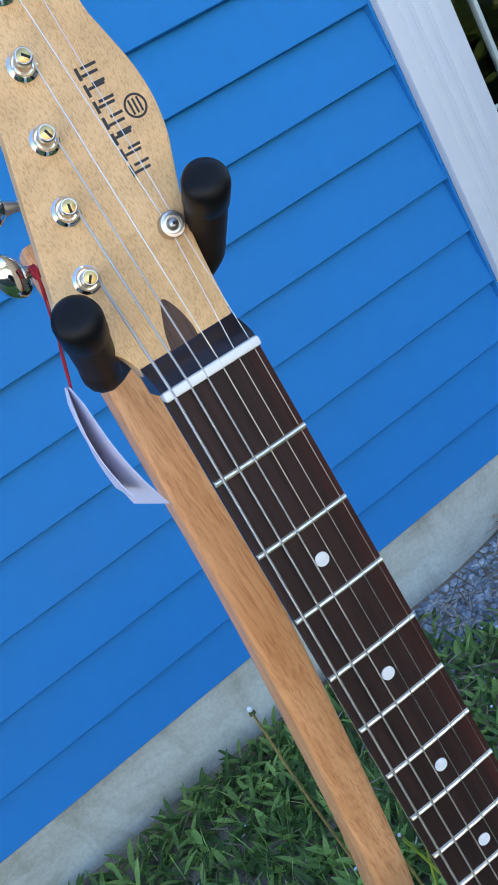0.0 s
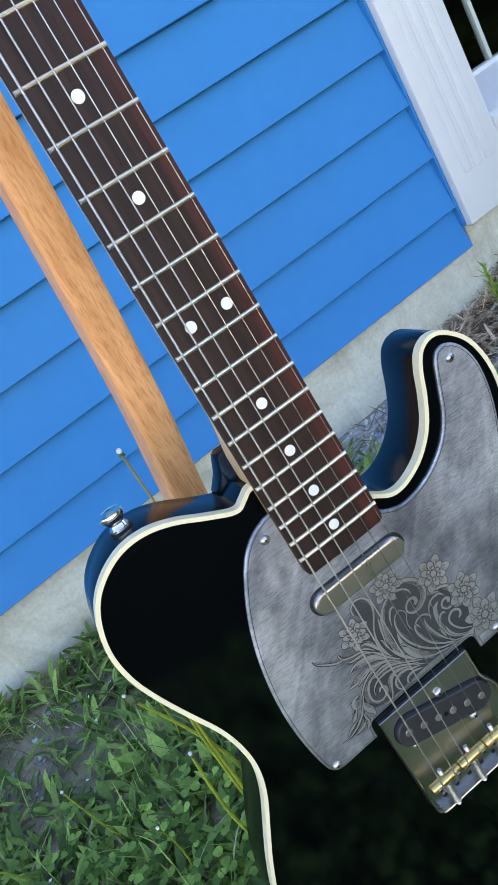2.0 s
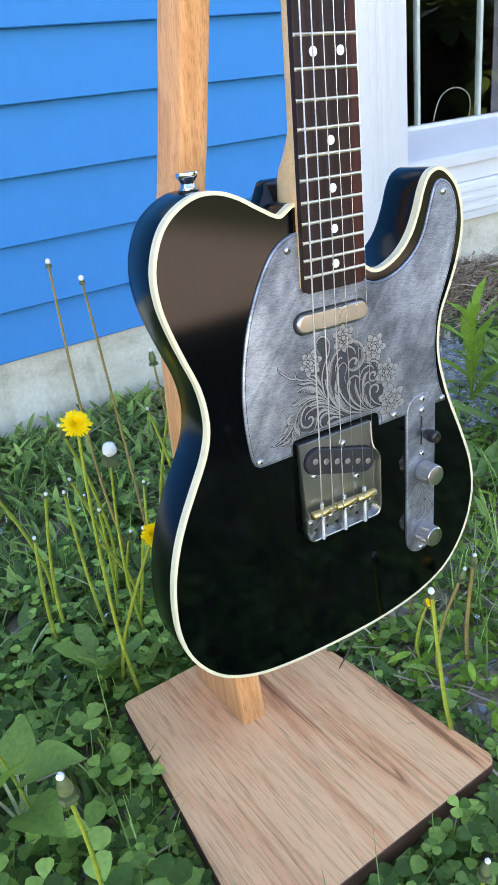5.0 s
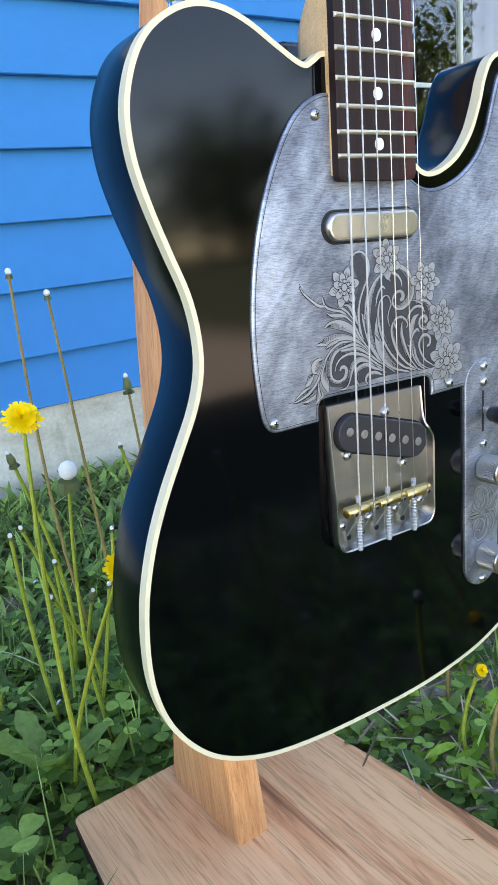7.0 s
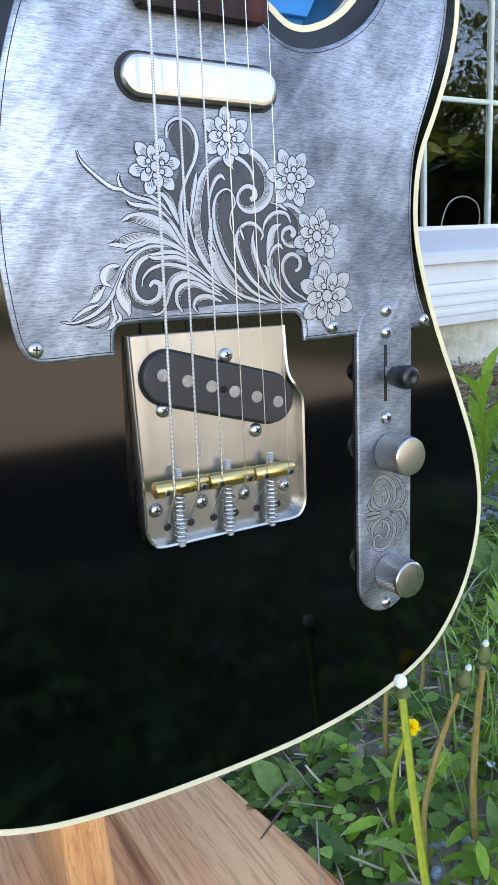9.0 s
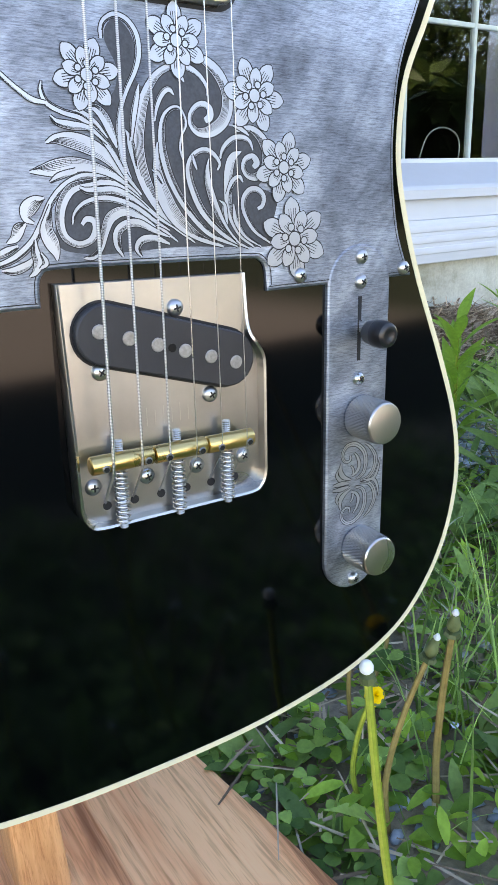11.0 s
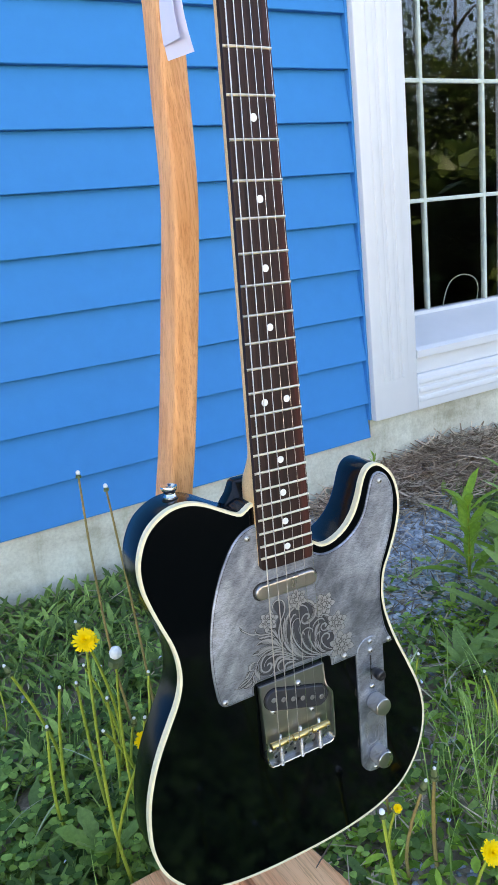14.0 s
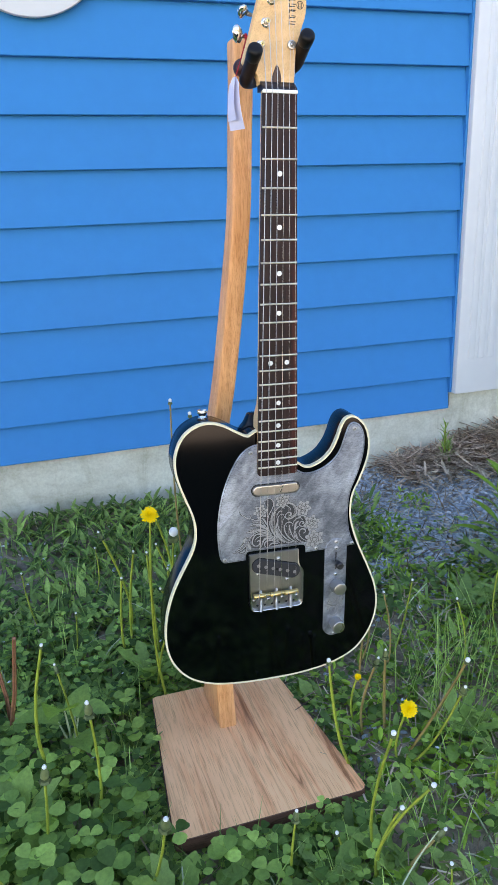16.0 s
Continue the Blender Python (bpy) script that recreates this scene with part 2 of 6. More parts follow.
def spline(pts, per=8, closed=True):
    """A smooth curve through the points (Catmull-Rom)."""
    P = np.array(pts, float)
    n = len(P)
    out = []
    for i in range(n if closed else n - 1):
        if closed:
            a, b, c, d = P[i - 1], P[i], P[(i + 1) % n], P[(i + 2) % n]
        else:
            b, c = P[i], P[i + 1]
            a = P[i - 1] if i else 2 * b - c
            d = P[i + 2] if i + 2 < n else 2 * c - b
        for k in range(per):
            t = k / per
            out.append(0.5 * (2 * b + (c - a) * t + (2 * a - 5 * b + 4 * c - d) * t * t + (3 * b - a - 3 * c + d) * t ** 3))
    if not closed:
        out.append(P[-1])
    return np.array(out)


def inset(P, d):
    """The closed outline P moved inwards by d."""
    t = np.roll(P, -1, 0) - np.roll(P, 1, 0)
    t /= np.linalg.norm(t, axis=1)[:, None] + 1e-12
    nrm = np.stack([-t[:, 1], t[:, 0]], 1)
    area = 0.5 * np.sum(P[:, 0] * np.roll(P[:, 1], -1) - np.roll(P[:, 0], -1) * P[:, 1])
    return P + nrm * d * (1 if area > 0 else -1)


def fill(bm, ring, P):
    """Close a flat outline, concave or not, with triangles."""
    n = len(ring)
    out = mathutils.geometry.delaunay_2d_cdt([Vector((float(p[0]), float(p[1]))) for p in P], [(i, (i + 1) % n) for i in range(n)], [], 1, 1e-7)
    for f in out[2]:
        ids = [out[3][i][0] for i in f if out[3][i]]
        if len(set(ids)) == 3 and not bm.faces.get([ring[i] for i in ids]):
            bm.faces.new([ring[i] for i in ids])


def slab(rings, cap0=True, cap1=True):
    """A solid from stacked outlines [(outline in x,z ; y)], the first at the front."""
    bm = bmesh.new()
    vs = [[bm.verts.new((p[0], y, p[1])) for p in P] for P, y in rings]
    for a, b in zip(vs, vs[1:]):
        n = len(a)
        for i in range(n):
            bm.faces.new((a[i], a[(i + 1) % n], b[(i + 1) % n], b[i]))
    for ring, (P, y), wanted in ((vs[0], rings[0], cap0), (vs[-1], rings[-1], cap1)):
        if wanted:
            fill(bm, ring, P)
            for i in range(len(ring)):
                e = bm.edges.get((ring[i], ring[(i + 1) % len(ring)]))
                if e:
                    e.smooth = False
    return bm


def band(outer, inner, y0, y1):
    """A closed ring between two outlines of equal count, from y0 to y1."""
    bm = bmesh.new()
    n = len(outer)
    q = [[bm.verts.new((p[0], y, p[1])) for p in P] for P, y in ((outer, y1), (outer, y0), (inner, y0), (inner, y1))]
    for a, b in ((0, 1), (1, 2), (2, 3), (3, 0)):
        for i in range(n):
            bm.faces.new((q[a][i], q[a][(i + 1) % n], q[b][(i + 1) % n], q[b][i]))
    return bm


def box(bm, lo, hi, bev=0.0, m=None):
    c = [(a + b) / 2 for a, b in zip(lo, hi)]
    s = [abs(b - a) for a, b in zip(lo, hi)]
    r = bmesh.ops.create_cube(bm, size=1, matrix=Matrix.LocRotScale(c, None, s))
    if bev:
        es = {e for v in r["verts"] for e in v.link_edges}
        out = bmesh.ops.bevel(bm, geom=list(es), offset=bev, segments=2, affect="EDGES", profile=0.5)
        r["verts"] = list({v for f in out["faces"] for v in f.verts} | {v for v in r["verts"] if v.is_valid})
    if m is not None:
        bmesh.ops.transform(bm, matrix=m, verts=[v for v in r["verts"] if v.is_valid])
    return bm


def boxed(lo, hi, bev=0.0):
    return box(bmesh.new(), lo, hi, bev)


def lathe(profile, seg=24, m=None, bm=None):
    """A turned solid: profile rows (radius, height) about local z, moved by m."""
    bm = bm or bmesh.new()
    m = m or Matrix()
    rings = []
    for r, h in profile:
        if r < 1e-6:
            rings.append([bm.verts.new(m @ Vector((0, 0, h)))])
        else:
            rings.append([bm.verts.new(m @ Vector((r * math.cos(2 * math.pi * k / seg), r * math.sin(2 * math.pi * k / seg), h))) for k in range(seg)])
    for a, b in zip(rings, rings[1:]):
        for k in range(seg):
            k2 = (k + 1) % seg
            if len(a) == 1 and len(b) > 1:
                bm.faces.new((a[0], b[k2], b[k]))
            elif len(b) == 1 and len(a) > 1:
                bm.faces.new((a[k], a[k2], b[0]))
            elif len(a) > 1:
                bm.faces.new((a[k], a[k2], b[k2], b[k]))
    for end in (rings[0], rings[-1]):
        if len(end) > 1:
            bm.faces.new(end)
    return bm


def tube(pts, radius, seg=10, bm=None, caps=True):
    """A round rod along the points; radius is one number or one for each point."""
    bm = bm or bmesh.new()
    P = [Vector(p) for p in pts]
    R = [radius] * len(P) if isinstance(radius, (int, float)) else list(radius)
    rings, ref = [], None
    for i, p in enumerate(P):
        d = (P[min(i + 1, len(P) - 1)] - P[max(i - 1, 0)]).normalized()
        if ref is None:
            ref = d.orthogonal().normalized()
        ref = (ref - d * ref.dot(d)).normalized()
        side = d.cross(ref)
        rings.append([bm.verts.new(p + R[i] * (math.cos(a) * ref + math.sin(a) * side)) for a in (2 * math.pi * k / seg for k in range(seg))])
    for a, b in zip(rings, rings[1:]):
        for k in range(seg):
            bm.faces.new((a[k], a[(k + 1) % seg], b[(k + 1) % seg], b[k]))
    if caps:
        bm.faces.new(rings[0])
        bm.faces.new(rings[-1])
    return bm


FRONT = Matrix.Rotation(radians(90), 4, "X")      # local z turned to -y, towards the viewer


def at_front(x, y, z):
    return Matrix.Translation((x, y, z)) @ FRONT


def add_screw(parent, x, y, z, r=0.0032, turn=0.4):
    """A domed cross-head screw that faces the viewer, its slot dark."""
    bm = lathe([(r, -r * 0.3), (r, r * 0.25), (r * 0.8, r * 0.55), (r * 0.45, r * 0.72), (0, r * 0.78)], 16, at_front(x, y, z))
    first = len(bm.faces)
    for k in (0, 90):
        m = at_front(x, y, z) @ Matrix.Rotation(turn + radians(k), 4, "Z")
        box(bm, (-r * 0.44, -r * 0.10, r * 0.3), (r * 0.44, r * 0.10, r * 0.80), 0, m)
    bm.faces.ensure_lookup_table()
    for f in bm.faces[first:]:
        f.material_index = 1
    ob = part("screw", bm, SCREW_STEEL, parent)
    ob.data.materials.append(GROOVE)
    return ob


# ---- the guitar: local x across, y away from the viewer, z up the neck, nut at 0 ----
SCALE = 0.648
guitar = thing("electric_guitar", "black electric guitar with cream binding and engraved pickguard on stand", "guitar",
               pose(0, 0, 0.985, -1.023, 1.775, -1.798))


def fret_z(n):
    return -SCALE * (1 - 2 ** (-n / 12))


def half_w(z):
    return 0.0208 + 0.0068 * min(1.0, -z / 0.4554)


BODY = [(-22, -407), (-29, -405.5), (-35, -409), (-41, -411), (-55, -404), (-71, -395), (-86, -390), (-101, -390), (-115, -395.5), (-127, -405.5), (-135, -420),
        (-139, -437), (-138, -456), (-133, -475), (-125.5, -496), (-118, -516), (-114.5, -535), (-115, -553), (-120.5, -571), (-131, -591.5),
        (-142, -613), (-151, -635), (-158, -661), (-161, -688), (-160, -713), (-153, -737), (-138.5, -759), (-120, -774), (-93, -785),
        (-60, -790.5), (-20, -793), (32, -793), (75, -788), (104, -780), (128, -767), (146, -746), (157.5, -720), (161.5, -690),
        (156.5, -660), (144.5, -629), (130, -597), (121, -574), (114, -549), (113, -529), (116, -510), (125, -490),
        (133, -469), (137.5, -448), (136.5, -429), (130, -411), (118, -399), (108, -396), (99, -400), (93, -410),
        (88, -425), (80.5, -441), (68.5, -454), (54, -461.5), (43, -462.3), (34, -457), (27, -452), (8, -438), (-10, -421)]
body_line = spline(BODY, 5) / 1000
FACE, DEPTH = 0.0090, 0.0448
rings = [(inset(body_line, 0.0022), FACE), (inset(body_line, 0.0006), FACE + 0.0004), (body_line, FACE + 0.002), (body_line, FACE + DEPTH - 0.004),
         (inset(body_line, 0.0012), FACE + DEPTH - 0.0012), (inset(body_line, 0.0030), FACE + DEPTH)]
body = part("body", slab(rings), BLACK, guitar, "gloss black lacquered slab body")
body.data.materials.append(SIDE_BLACK)
for p in body.data.polygons:
    p.material_index = int(abs(p.normal.y) < 0.4)
edge_out, edge_in = inset(body_line, -0.00025), inset(body_line, 0.0024)
part("binding", band(edge_out, edge_in, FACE - 0.0003, FACE + 0.0062), CREAM, guitar, "cream plastic binding round the front edge", angle=60)

# neck: maple with a rounded back, from the nut down into the body
bm = bmesh.new()
rows = []
for k in range(25):
    z = 0.0024 - k / 24 * 0.4664
    w = half_w(min(z, 0)) - 0.0002
    d = 0.0150 + 0.003 * k / 24
    if z < -0.385:
        d = 0.0185
    row = []
    for j in range(13):
        a = math.pi * j / 12
        q = 0.62 if z > -0.385 else 0.3
        row.append(bm.verts.new((-w * math.copysign(abs(math.cos(a)) ** q, math.cos(a)), 0.0058 + d * abs(math.sin(a)) ** (q + 0.15), z)))
    rows.append(row)
for a, b in zip(rows, rows[1:]):
    for j in range(12):
        bm.faces.new((a[j], a[j + 1], b[j + 1], b[j]))
    bm.faces.new((a[0], b[0], b[12], a[12]))
bm.faces.new(rows[0])
bm.faces.new(rows[-1])
part("neck", bm, MAPLE, guitar, "satin maple neck")

HEAD = [(-20.6, 9), (-23, 18), (-29, 25.5), (-36, 30), (-39.5, 34), (-38, 41), (-34.5, 52), (-27.5, 77), (-20, 104), (-12.5, 132), (-6, 157), (-0.5, 178),
        (2.5, 188), (9, 194), (19, 193), (30, 185), (36, 174), (36.3, 160), (32.5, 147.5), (28.5, 137), (28.3, 128), (31, 118),
        (34, 106), (35, 94), (33.5, 82), (30.5, 73), (26.5, 61), (23.2, 48), (22, 34), (21.5, 20), (20.6, 9)]
head_line = np.concatenate([spline(HEAD, 6, False)]) / 1000
HF = 0.0120
part("headstock", slab([(inset(head_line, 0.0012), HF), (inset(head_line, 0.0003), HF + 0.0004), (head_line, HF + 0.0016), (head_line, HF + 0.0132), (inset(head_line, 0.0016), HF + 0.0148)]),
     MAPLE, guitar, "pale maple headstock")
# dark ramp between the nut and the headstock, with a teardrop plug
bm = bmesh.new()
prof = [(0.0025, -0.0004), (0.006, 0.0012), (0.0095, 0.0060), (0.0125, 0.0112), (0.0138, 0.0121)]
va = [[bm.verts.new((s * 0.0209, y, z)) for z, y in prof] for s in (-1, 1)]
vb = [[bm.verts.new((s * 0.0209, 0.0220, z)) for z, y in prof] for s in (-1, 1)]
for k in range(4):
    bm.faces.new((va[0][k], va[0][k + 1], va[1][k + 1], va[1][k]))
    bm.faces.new((vb[0][k], vb[0][k + 1], vb[1][k + 1], vb[1][k]))
    for s in (0, 1):
        bm.faces.new((va[s][k], va[s][k + 1], vb[s][k + 1], vb[s][k]))
for e in (0, -1):
    bm.faces.new((va[0][e], va[1][e], vb[1][e], vb[0][e]))
part("nut_ramp", bm, simple("dark_rosewood_end", (0.016, 0.012, 0.016), 0.35, 0, 0.2, 90, 0.0), guitar, "dark rosewood ramp behind the nut")
plug = spline([(-7.0, 11), (-6.4, 18), (-4.0, 25), (-1.6, 30.5), (0.2, 31.2), (2.0, 28.5), (4.2, 22), (5.0, 15), (3.4, 9), (-4, 9)], 5) / 1000
part("plug", slab([(plug, HF - 0.00025), (plug, HF + 0.001)]), WALNUT, guitar, "brown walnut teardrop plug")

# fingerboard
bm = bmesh.new()
END = -0.4672
zs = [0.0] + [END * k / 10 for k in range(1, 10)] + [END + 0.0035, END + 0.0008, END]
rows = []
for z in zs:
    w = half_w(z)
    if z == END:
        w -= 0.0030
    elif z == END + 0.0008:
        w -= 0.0011
    rows.append([bm.verts.new((w * x, y, z)) for x, y in ((-1, 0.0058), (-1, 0.0009), (-0.97, 0.0006), (-0.5, 0.0002), (0, 0), (0.5, 0.0002), (0.97, 0.0006), (1, 0.0009), (1, 0.0058))])
for a, b in zip(rows, rows[1:]):
    for j in range(8):
        bm.faces.new((a[j], a[j + 1], b[j + 1], b[j]))
    bm.faces.new((a[0], b[0], b[8], a[8]))
bm.faces.new(rows[0])
bm.faces.new(rows[-1])
board = part("fingerboard", bm, ROSEWOOD, guitar, "dark reddish rosewood fingerboard")
part("nut", boxed((-0.0210, -0.0024, -0.0002), (0.0210, 0.0040, 0.0036), 0.0008), BONE, guitar, "white bone nut")
for n in range(1, 22):
    z, w = fret_z(n), half_w(fret_z(n))
    bm = bmesh.new()
    prev = None
    for x, y in ((-1.005, 0.0010), (-0.99, 0.0002), (-0.5, -0.0001), (0, -0.0003), (0.5, -0.0001), (0.99, 0.0002), (1.005, 0.0010)):
        h = 0.0003 if abs(x) > 1 else 0.0009
        ring = [bm.verts.new((x * w, y + dy * h / 0.0009, z + dz)) for dz, dy in ((-0.0012, 0.0004), (-0.0008, -0.0005), (0, -0.0009), (0.0008, -0.0005), (0.0012, 0.0004))]
        if prev:
            for j in range(4):
                bm.faces.new((prev[j], prev[j + 1], ring[j + 1], ring[j]))
        prev = ring
    part("fret", bm, FRETWIRE, board)
for n in (3, 5, 7, 9, 12, 15, 17, 19, 21):
    z = (fret_z(n) + fret_z(n - 1)) / 2
    for x in ((-0.011, 0.011) if n == 12 else (0.0,)):
        part("position_dot", lathe([(0.0031, -0.001), (0.0031, 0.0004 - abs(x) * 0.018), (0.0027, 0.00048 - abs(x) * 0.018)], 20, at_front(x, 0.0, z)), PEARL, board)

# tuners: six in a line along the bass edge
POSTS = [(-0.0205 + 0.00632 * k, 0.0505 + 0.02322 * k) for k in range(6)]
DIRK = Vector((-0.962, 0, 0.272))
for k, (x, z) in enumerate(POSTS):
    tuner = part("tuner", lathe([(0.0052, -0.001), (0.0052, 0.0008), (0.0044, 0.0015), (0.0038, 0.0022), (0.0036, 0.0028)], 24, at_front(x, HF, z)), CHROME, guitar, "chrome tuning machine")
    bm = lathe([(0.0030, 0), (0.0030, 0.0058), (0.0026, 0.0066), (0.0030, 0.0074), (0.0030, 0.0096), (0.0026, 0.0101), (0.0012, 0.0101), (0.0010, 0.0070)], 20, at_front(x, HF, z))
    post = part("post", bm, NICKEL, tuner, "slotted string post")
    turn = at_front(x, HF, z) @ Matrix.Rotation(0.9 + 0.5 * k, 4, "Z")
    part("post_tip", lathe([(0.0023, 0.0099), (0.0023, 0.01035), (0.0020, 0.0105), (0, 0.0105)], 16, turn), BRASS, post, "brass-toned post tip")
    part("slot", box(bmesh.new(), (-0.0022, -0.00045, 0.0102), (0.0008, 0.00045, 0.01056), 0.0, turn), GROOVE, post)
    p = Vector((x, 0.0343, z)) + Vector((0.272, 0, 0.962)) * 0.009
    bm = box(bmesh.new(), (-0.008, -0.0065, -0.016), (0.012, 0.0065, 0.008), 0.002, Matrix.Translation(p) @ Matrix.Rotation(radians(-15.8), 4, "Y"))
    part("housing", bm, CHROME, tuner)
    part("shaft", tube([p, p + DIRK * 0.0145, p + DIRK * 0.0185], [0.0020, 0.0020, 0.0028], 12), NICKEL, tuner)
    c = p + DIRK * 0.0240
    m = Matrix.Translation(c) @ Matrix.Rotation(radians(-15.8), 4, "Y") @ Matrix.Rotation(radians((20, 65, 15, 80, 40, 70)[k]), 4, "X")
    bm = bmesh.new()
    bmesh.ops.create_uvsphere(bm, u_segments=20, v_segments=14, radius=1, matrix=m @ Matrix.Diagonal((0.0066, 0.0042, 0.0098, 1)))
    part("button", bm, CHROME, tuner, "oval chrome tuner button")
tree = part("string_tree", lathe([(0.0050, 0), (0.0050, 0.0035), (0.0046, 0.0042), (0.0036, 0.0044), (0.0033, 0.0036), (0.0024, 0.0036), (0.0018, 0.0046), (0, 0.0048)], 24, at_front(0.0165, HF, 0.0525)), NICKEL, guitar, "round nickel string retainer")
add_screw(tree, 0.0165, HF - 0.0042, 0.0525, 0.0020)

# strings, low to high
GAUGE = (0.00060, 0.00048, 0.00038, 0.00024, 0.00019, 0.00015)
for k in range(6):
    xn, xb = -0.0175 + 0.0070 * k, -0.0282 + 0.0109 * k
    px, pz = POSTS[k]
    pts = [(px + 0.0028, HF - 0.0050, pz - 0.001)]
    if k > 3:
        pts.append((0.0150 + 0.0034 * (k - 4), HF - 0.0030, 0.0520))
    pts += [(xn, -0.0022, 0.0022), (xn, -0.0022, 0.0), (xn + (xb - xn) * 0.5, -0.0036, -SCALE / 2), (xb, -0.0052, -0.6455), (xb - 0.0002, -0.0045, -0.6498), (xb - 0.0003, 0.0072, -0.6650)]
    bm = tube(pts, GAUGE[k], 8)
    part("string", bm, WOUND if k < 3 else STEEL_STRING, guitar, "wound steel string" if k < 3 else "plain steel string")

# pickguard: two lobes of rubbed aluminium with a notch for the bridge
GUARD = ([(-26.5, -424.2), (-33, -425.2), (-43.5, -430.2), (-54, -441), (-65.5, -461.5), (-74.5, -485), (-80.2, -509), (-83.2, -533), (-83.6, -557), (-81.6, -579), (-79.4, -587.5), (-75.5, -591.6), (-70, -592.6), (-58, -592.3), (-44.0, -592)],
         [(-44.0, -592), (-43.6, -584.5), (-42.3, -581.4), (-39, -580.0), (-20, -579.6), (20, -579.6), (37.5, -579.6), (41.5, -580.4), (44.0, -583.6), (44.8, -592.4)],
         [(44.8, -592.4), (75, -591.6), (104, -590.9), (120.9, -590.4)],
         [(120.9, -590.4), (116.5, -582), (112, -570), (108.7, -551), (107.9, -531), (110.6, -507), (119.5, -483), (126.2, -462), (129.4, -441),
          (128, -423), (121.5, -410), (112.3, -404.8), (104.5, -408.5), (98.5, -424.5), (93, -441), (84, -454.5), (70, -465), (55, -470.6), (42.5, -471.3), (33, -467.5), (26.5, -462)])
g = np.concatenate([spline(run, 4, False)[:-1] for run in GUARD] + [[(26.5, -462)]]) / 1000
GY = 0.0072
guard = part("pickguard", slab([(inset(g, 0.0011), GY), (inset(g, 0.0001), GY + 0.0007), (g, GY + 0.0019)]), ALU, guitar, "hand-rubbed aluminium pickguard with engraved flowers")
for k, (x, z) in enumerate(((-0.0365, -0.435), (-0.0745, -0.587), (0.0600, -0.5872), (0.1155, -0.587), (0.1128, -0.4140))):
    add_screw(guard, x, GY, z, 0.0030, 0.3 + 1.1 * k)


def capsule(cx, cz, w, h, n=14, turn=0.0):
    out = []
    for s in (1, -1):
        for k in range(n + 1):
            a = -math.pi / 2 + math.pi * k / n + (0 if s > 0 else math.pi)
            out.append((s * (w - h) / 2 + h / 2 * math.cos(a), h / 2 * math.sin(a)))
    c, s_ = math.cos(turn), math.sin(turn)
    return np.array([(cx + c * x - s_ * z, cz + s_ * x + c * z) for x, z in out])


cover = capsule(-0.0010, -0.4897, 0.0665, 0.0150)
part("pickup_slot", slab([(capsule(-0.0010, -0.4897, 0.0700, 0.0178), GY - 0.0002), (capsule(-0.0010, -0.4897, 0.0700, 0.0178), GY + 0.002)]), GROOVE, guitar, "dark cut-out round the neck pickup")
part("neck_pickup", slab([(inset(cover, 0.0020), 0.0030), (inset(cover, 0.0009), 0.0032), (inset(cover, 0.0002), 0.0040), (cover, 0.0052), (cover, 0.0085)]), NICKEL, guitar, "satin nickel neck pickup cover")

# bridge: a tray of satin steel with raised lips on three sides
BX0, BX1, BZ0, BZ1 = -0.0396, 0.0397, -0.6720, -0.5845
lip_l = spline([(BX0, BZ1), (BX0, -0.63), (BX0, -0.657), (BX0 + 0.0003, -0.6650), (BX0 + 0.0026, -0.6697), (BX0 + 0.0074, BZ0), (-0.015, BZ0), (0.015, BZ0), (BX1 - 0.0074, BZ0), (BX1 - 0.0026, -0.6697), (BX1 - 0.0003, -0.6650), (BX1, -0.657),
                (BX1, -0.63), (BX1, -0.6195), (BX1 - 0.0010, -0.6145), (BX1 - 0.0042, -0.6095), (BX1 - 0.0058, -0.6060), (BX1 - 0.0062, -0.600), (BX1 - 0.0062, BZ1)], 4, False)
bridge = part("bridge_plate", slab([(inset(lip_l, 0.0003), 0.0060), (lip_l, 0.0064), (lip_l, 0.0088)]), PLATE_STEEL, guitar, "folded satin steel bridge tray")
bm = bmesh.new()
t = np.gradient(lip_l, axis=0)
t /= np.linalg.norm(t, axis=1)[:, None]
nn = np.stack([-t[:, 1], t[:, 0]], 1)
rows = []
N = len(lip_l)
for k in range(N):
    low = 0.0062 * (0.35 + 0.65 * min(1, k / 5)) if k < 5 else 0.0062 * (0.3 + 0.7 * min(1, (N - 1 - k) / 12))
    top = 0.0070 - low
    p, q = lip_l[k], lip_l[k] + nn[k] * 0.0013
    rows.append([bm.verts.new(v) for v in ((p[0], 0.0088, p[1]), (p[0], top + 0.0005, p[1]), ((p[0] * 0.7 + q[0] * 0.3), top, p[1] * 0.7 + q[1] * 0.3), (q[0], top + 0.0004, q[1]), (q[0], 0.0062, q[1]))])
for a, b in zip(rows, rows[1:]):
    for j in range(4):
        bm.faces.new((a[j], a[j + 1], b[j + 1], b[j]))
part("tray_lip", bm, PLATE_STEEL, bridge, "upturned polished tray edge", angle=60)
PT = math.atan2(-0.0198, 0.0698)
pc = (-0.0002, -0.6089)
part("pickup_hole", slab([(capsule(*pc, 0.0735, 0.0235, 14, PT), 0.00585), (capsule(*pc, 0.0735, 0.0235, 14, PT), 0.0070)]), GROOVE, bridge, "dark slot round the bridge pickup")
pcap = capsule(*pc, 0.0715, 0.0212, 14, PT)
pickup = part("bridge_pickup", slab([(inset(pcap, 0.0006), 0.0019), (pcap, 0.0024), (pcap, 0.0080)]), PICKUP_FIBRE, guitar, "black slanted six-pole bridge pickup")
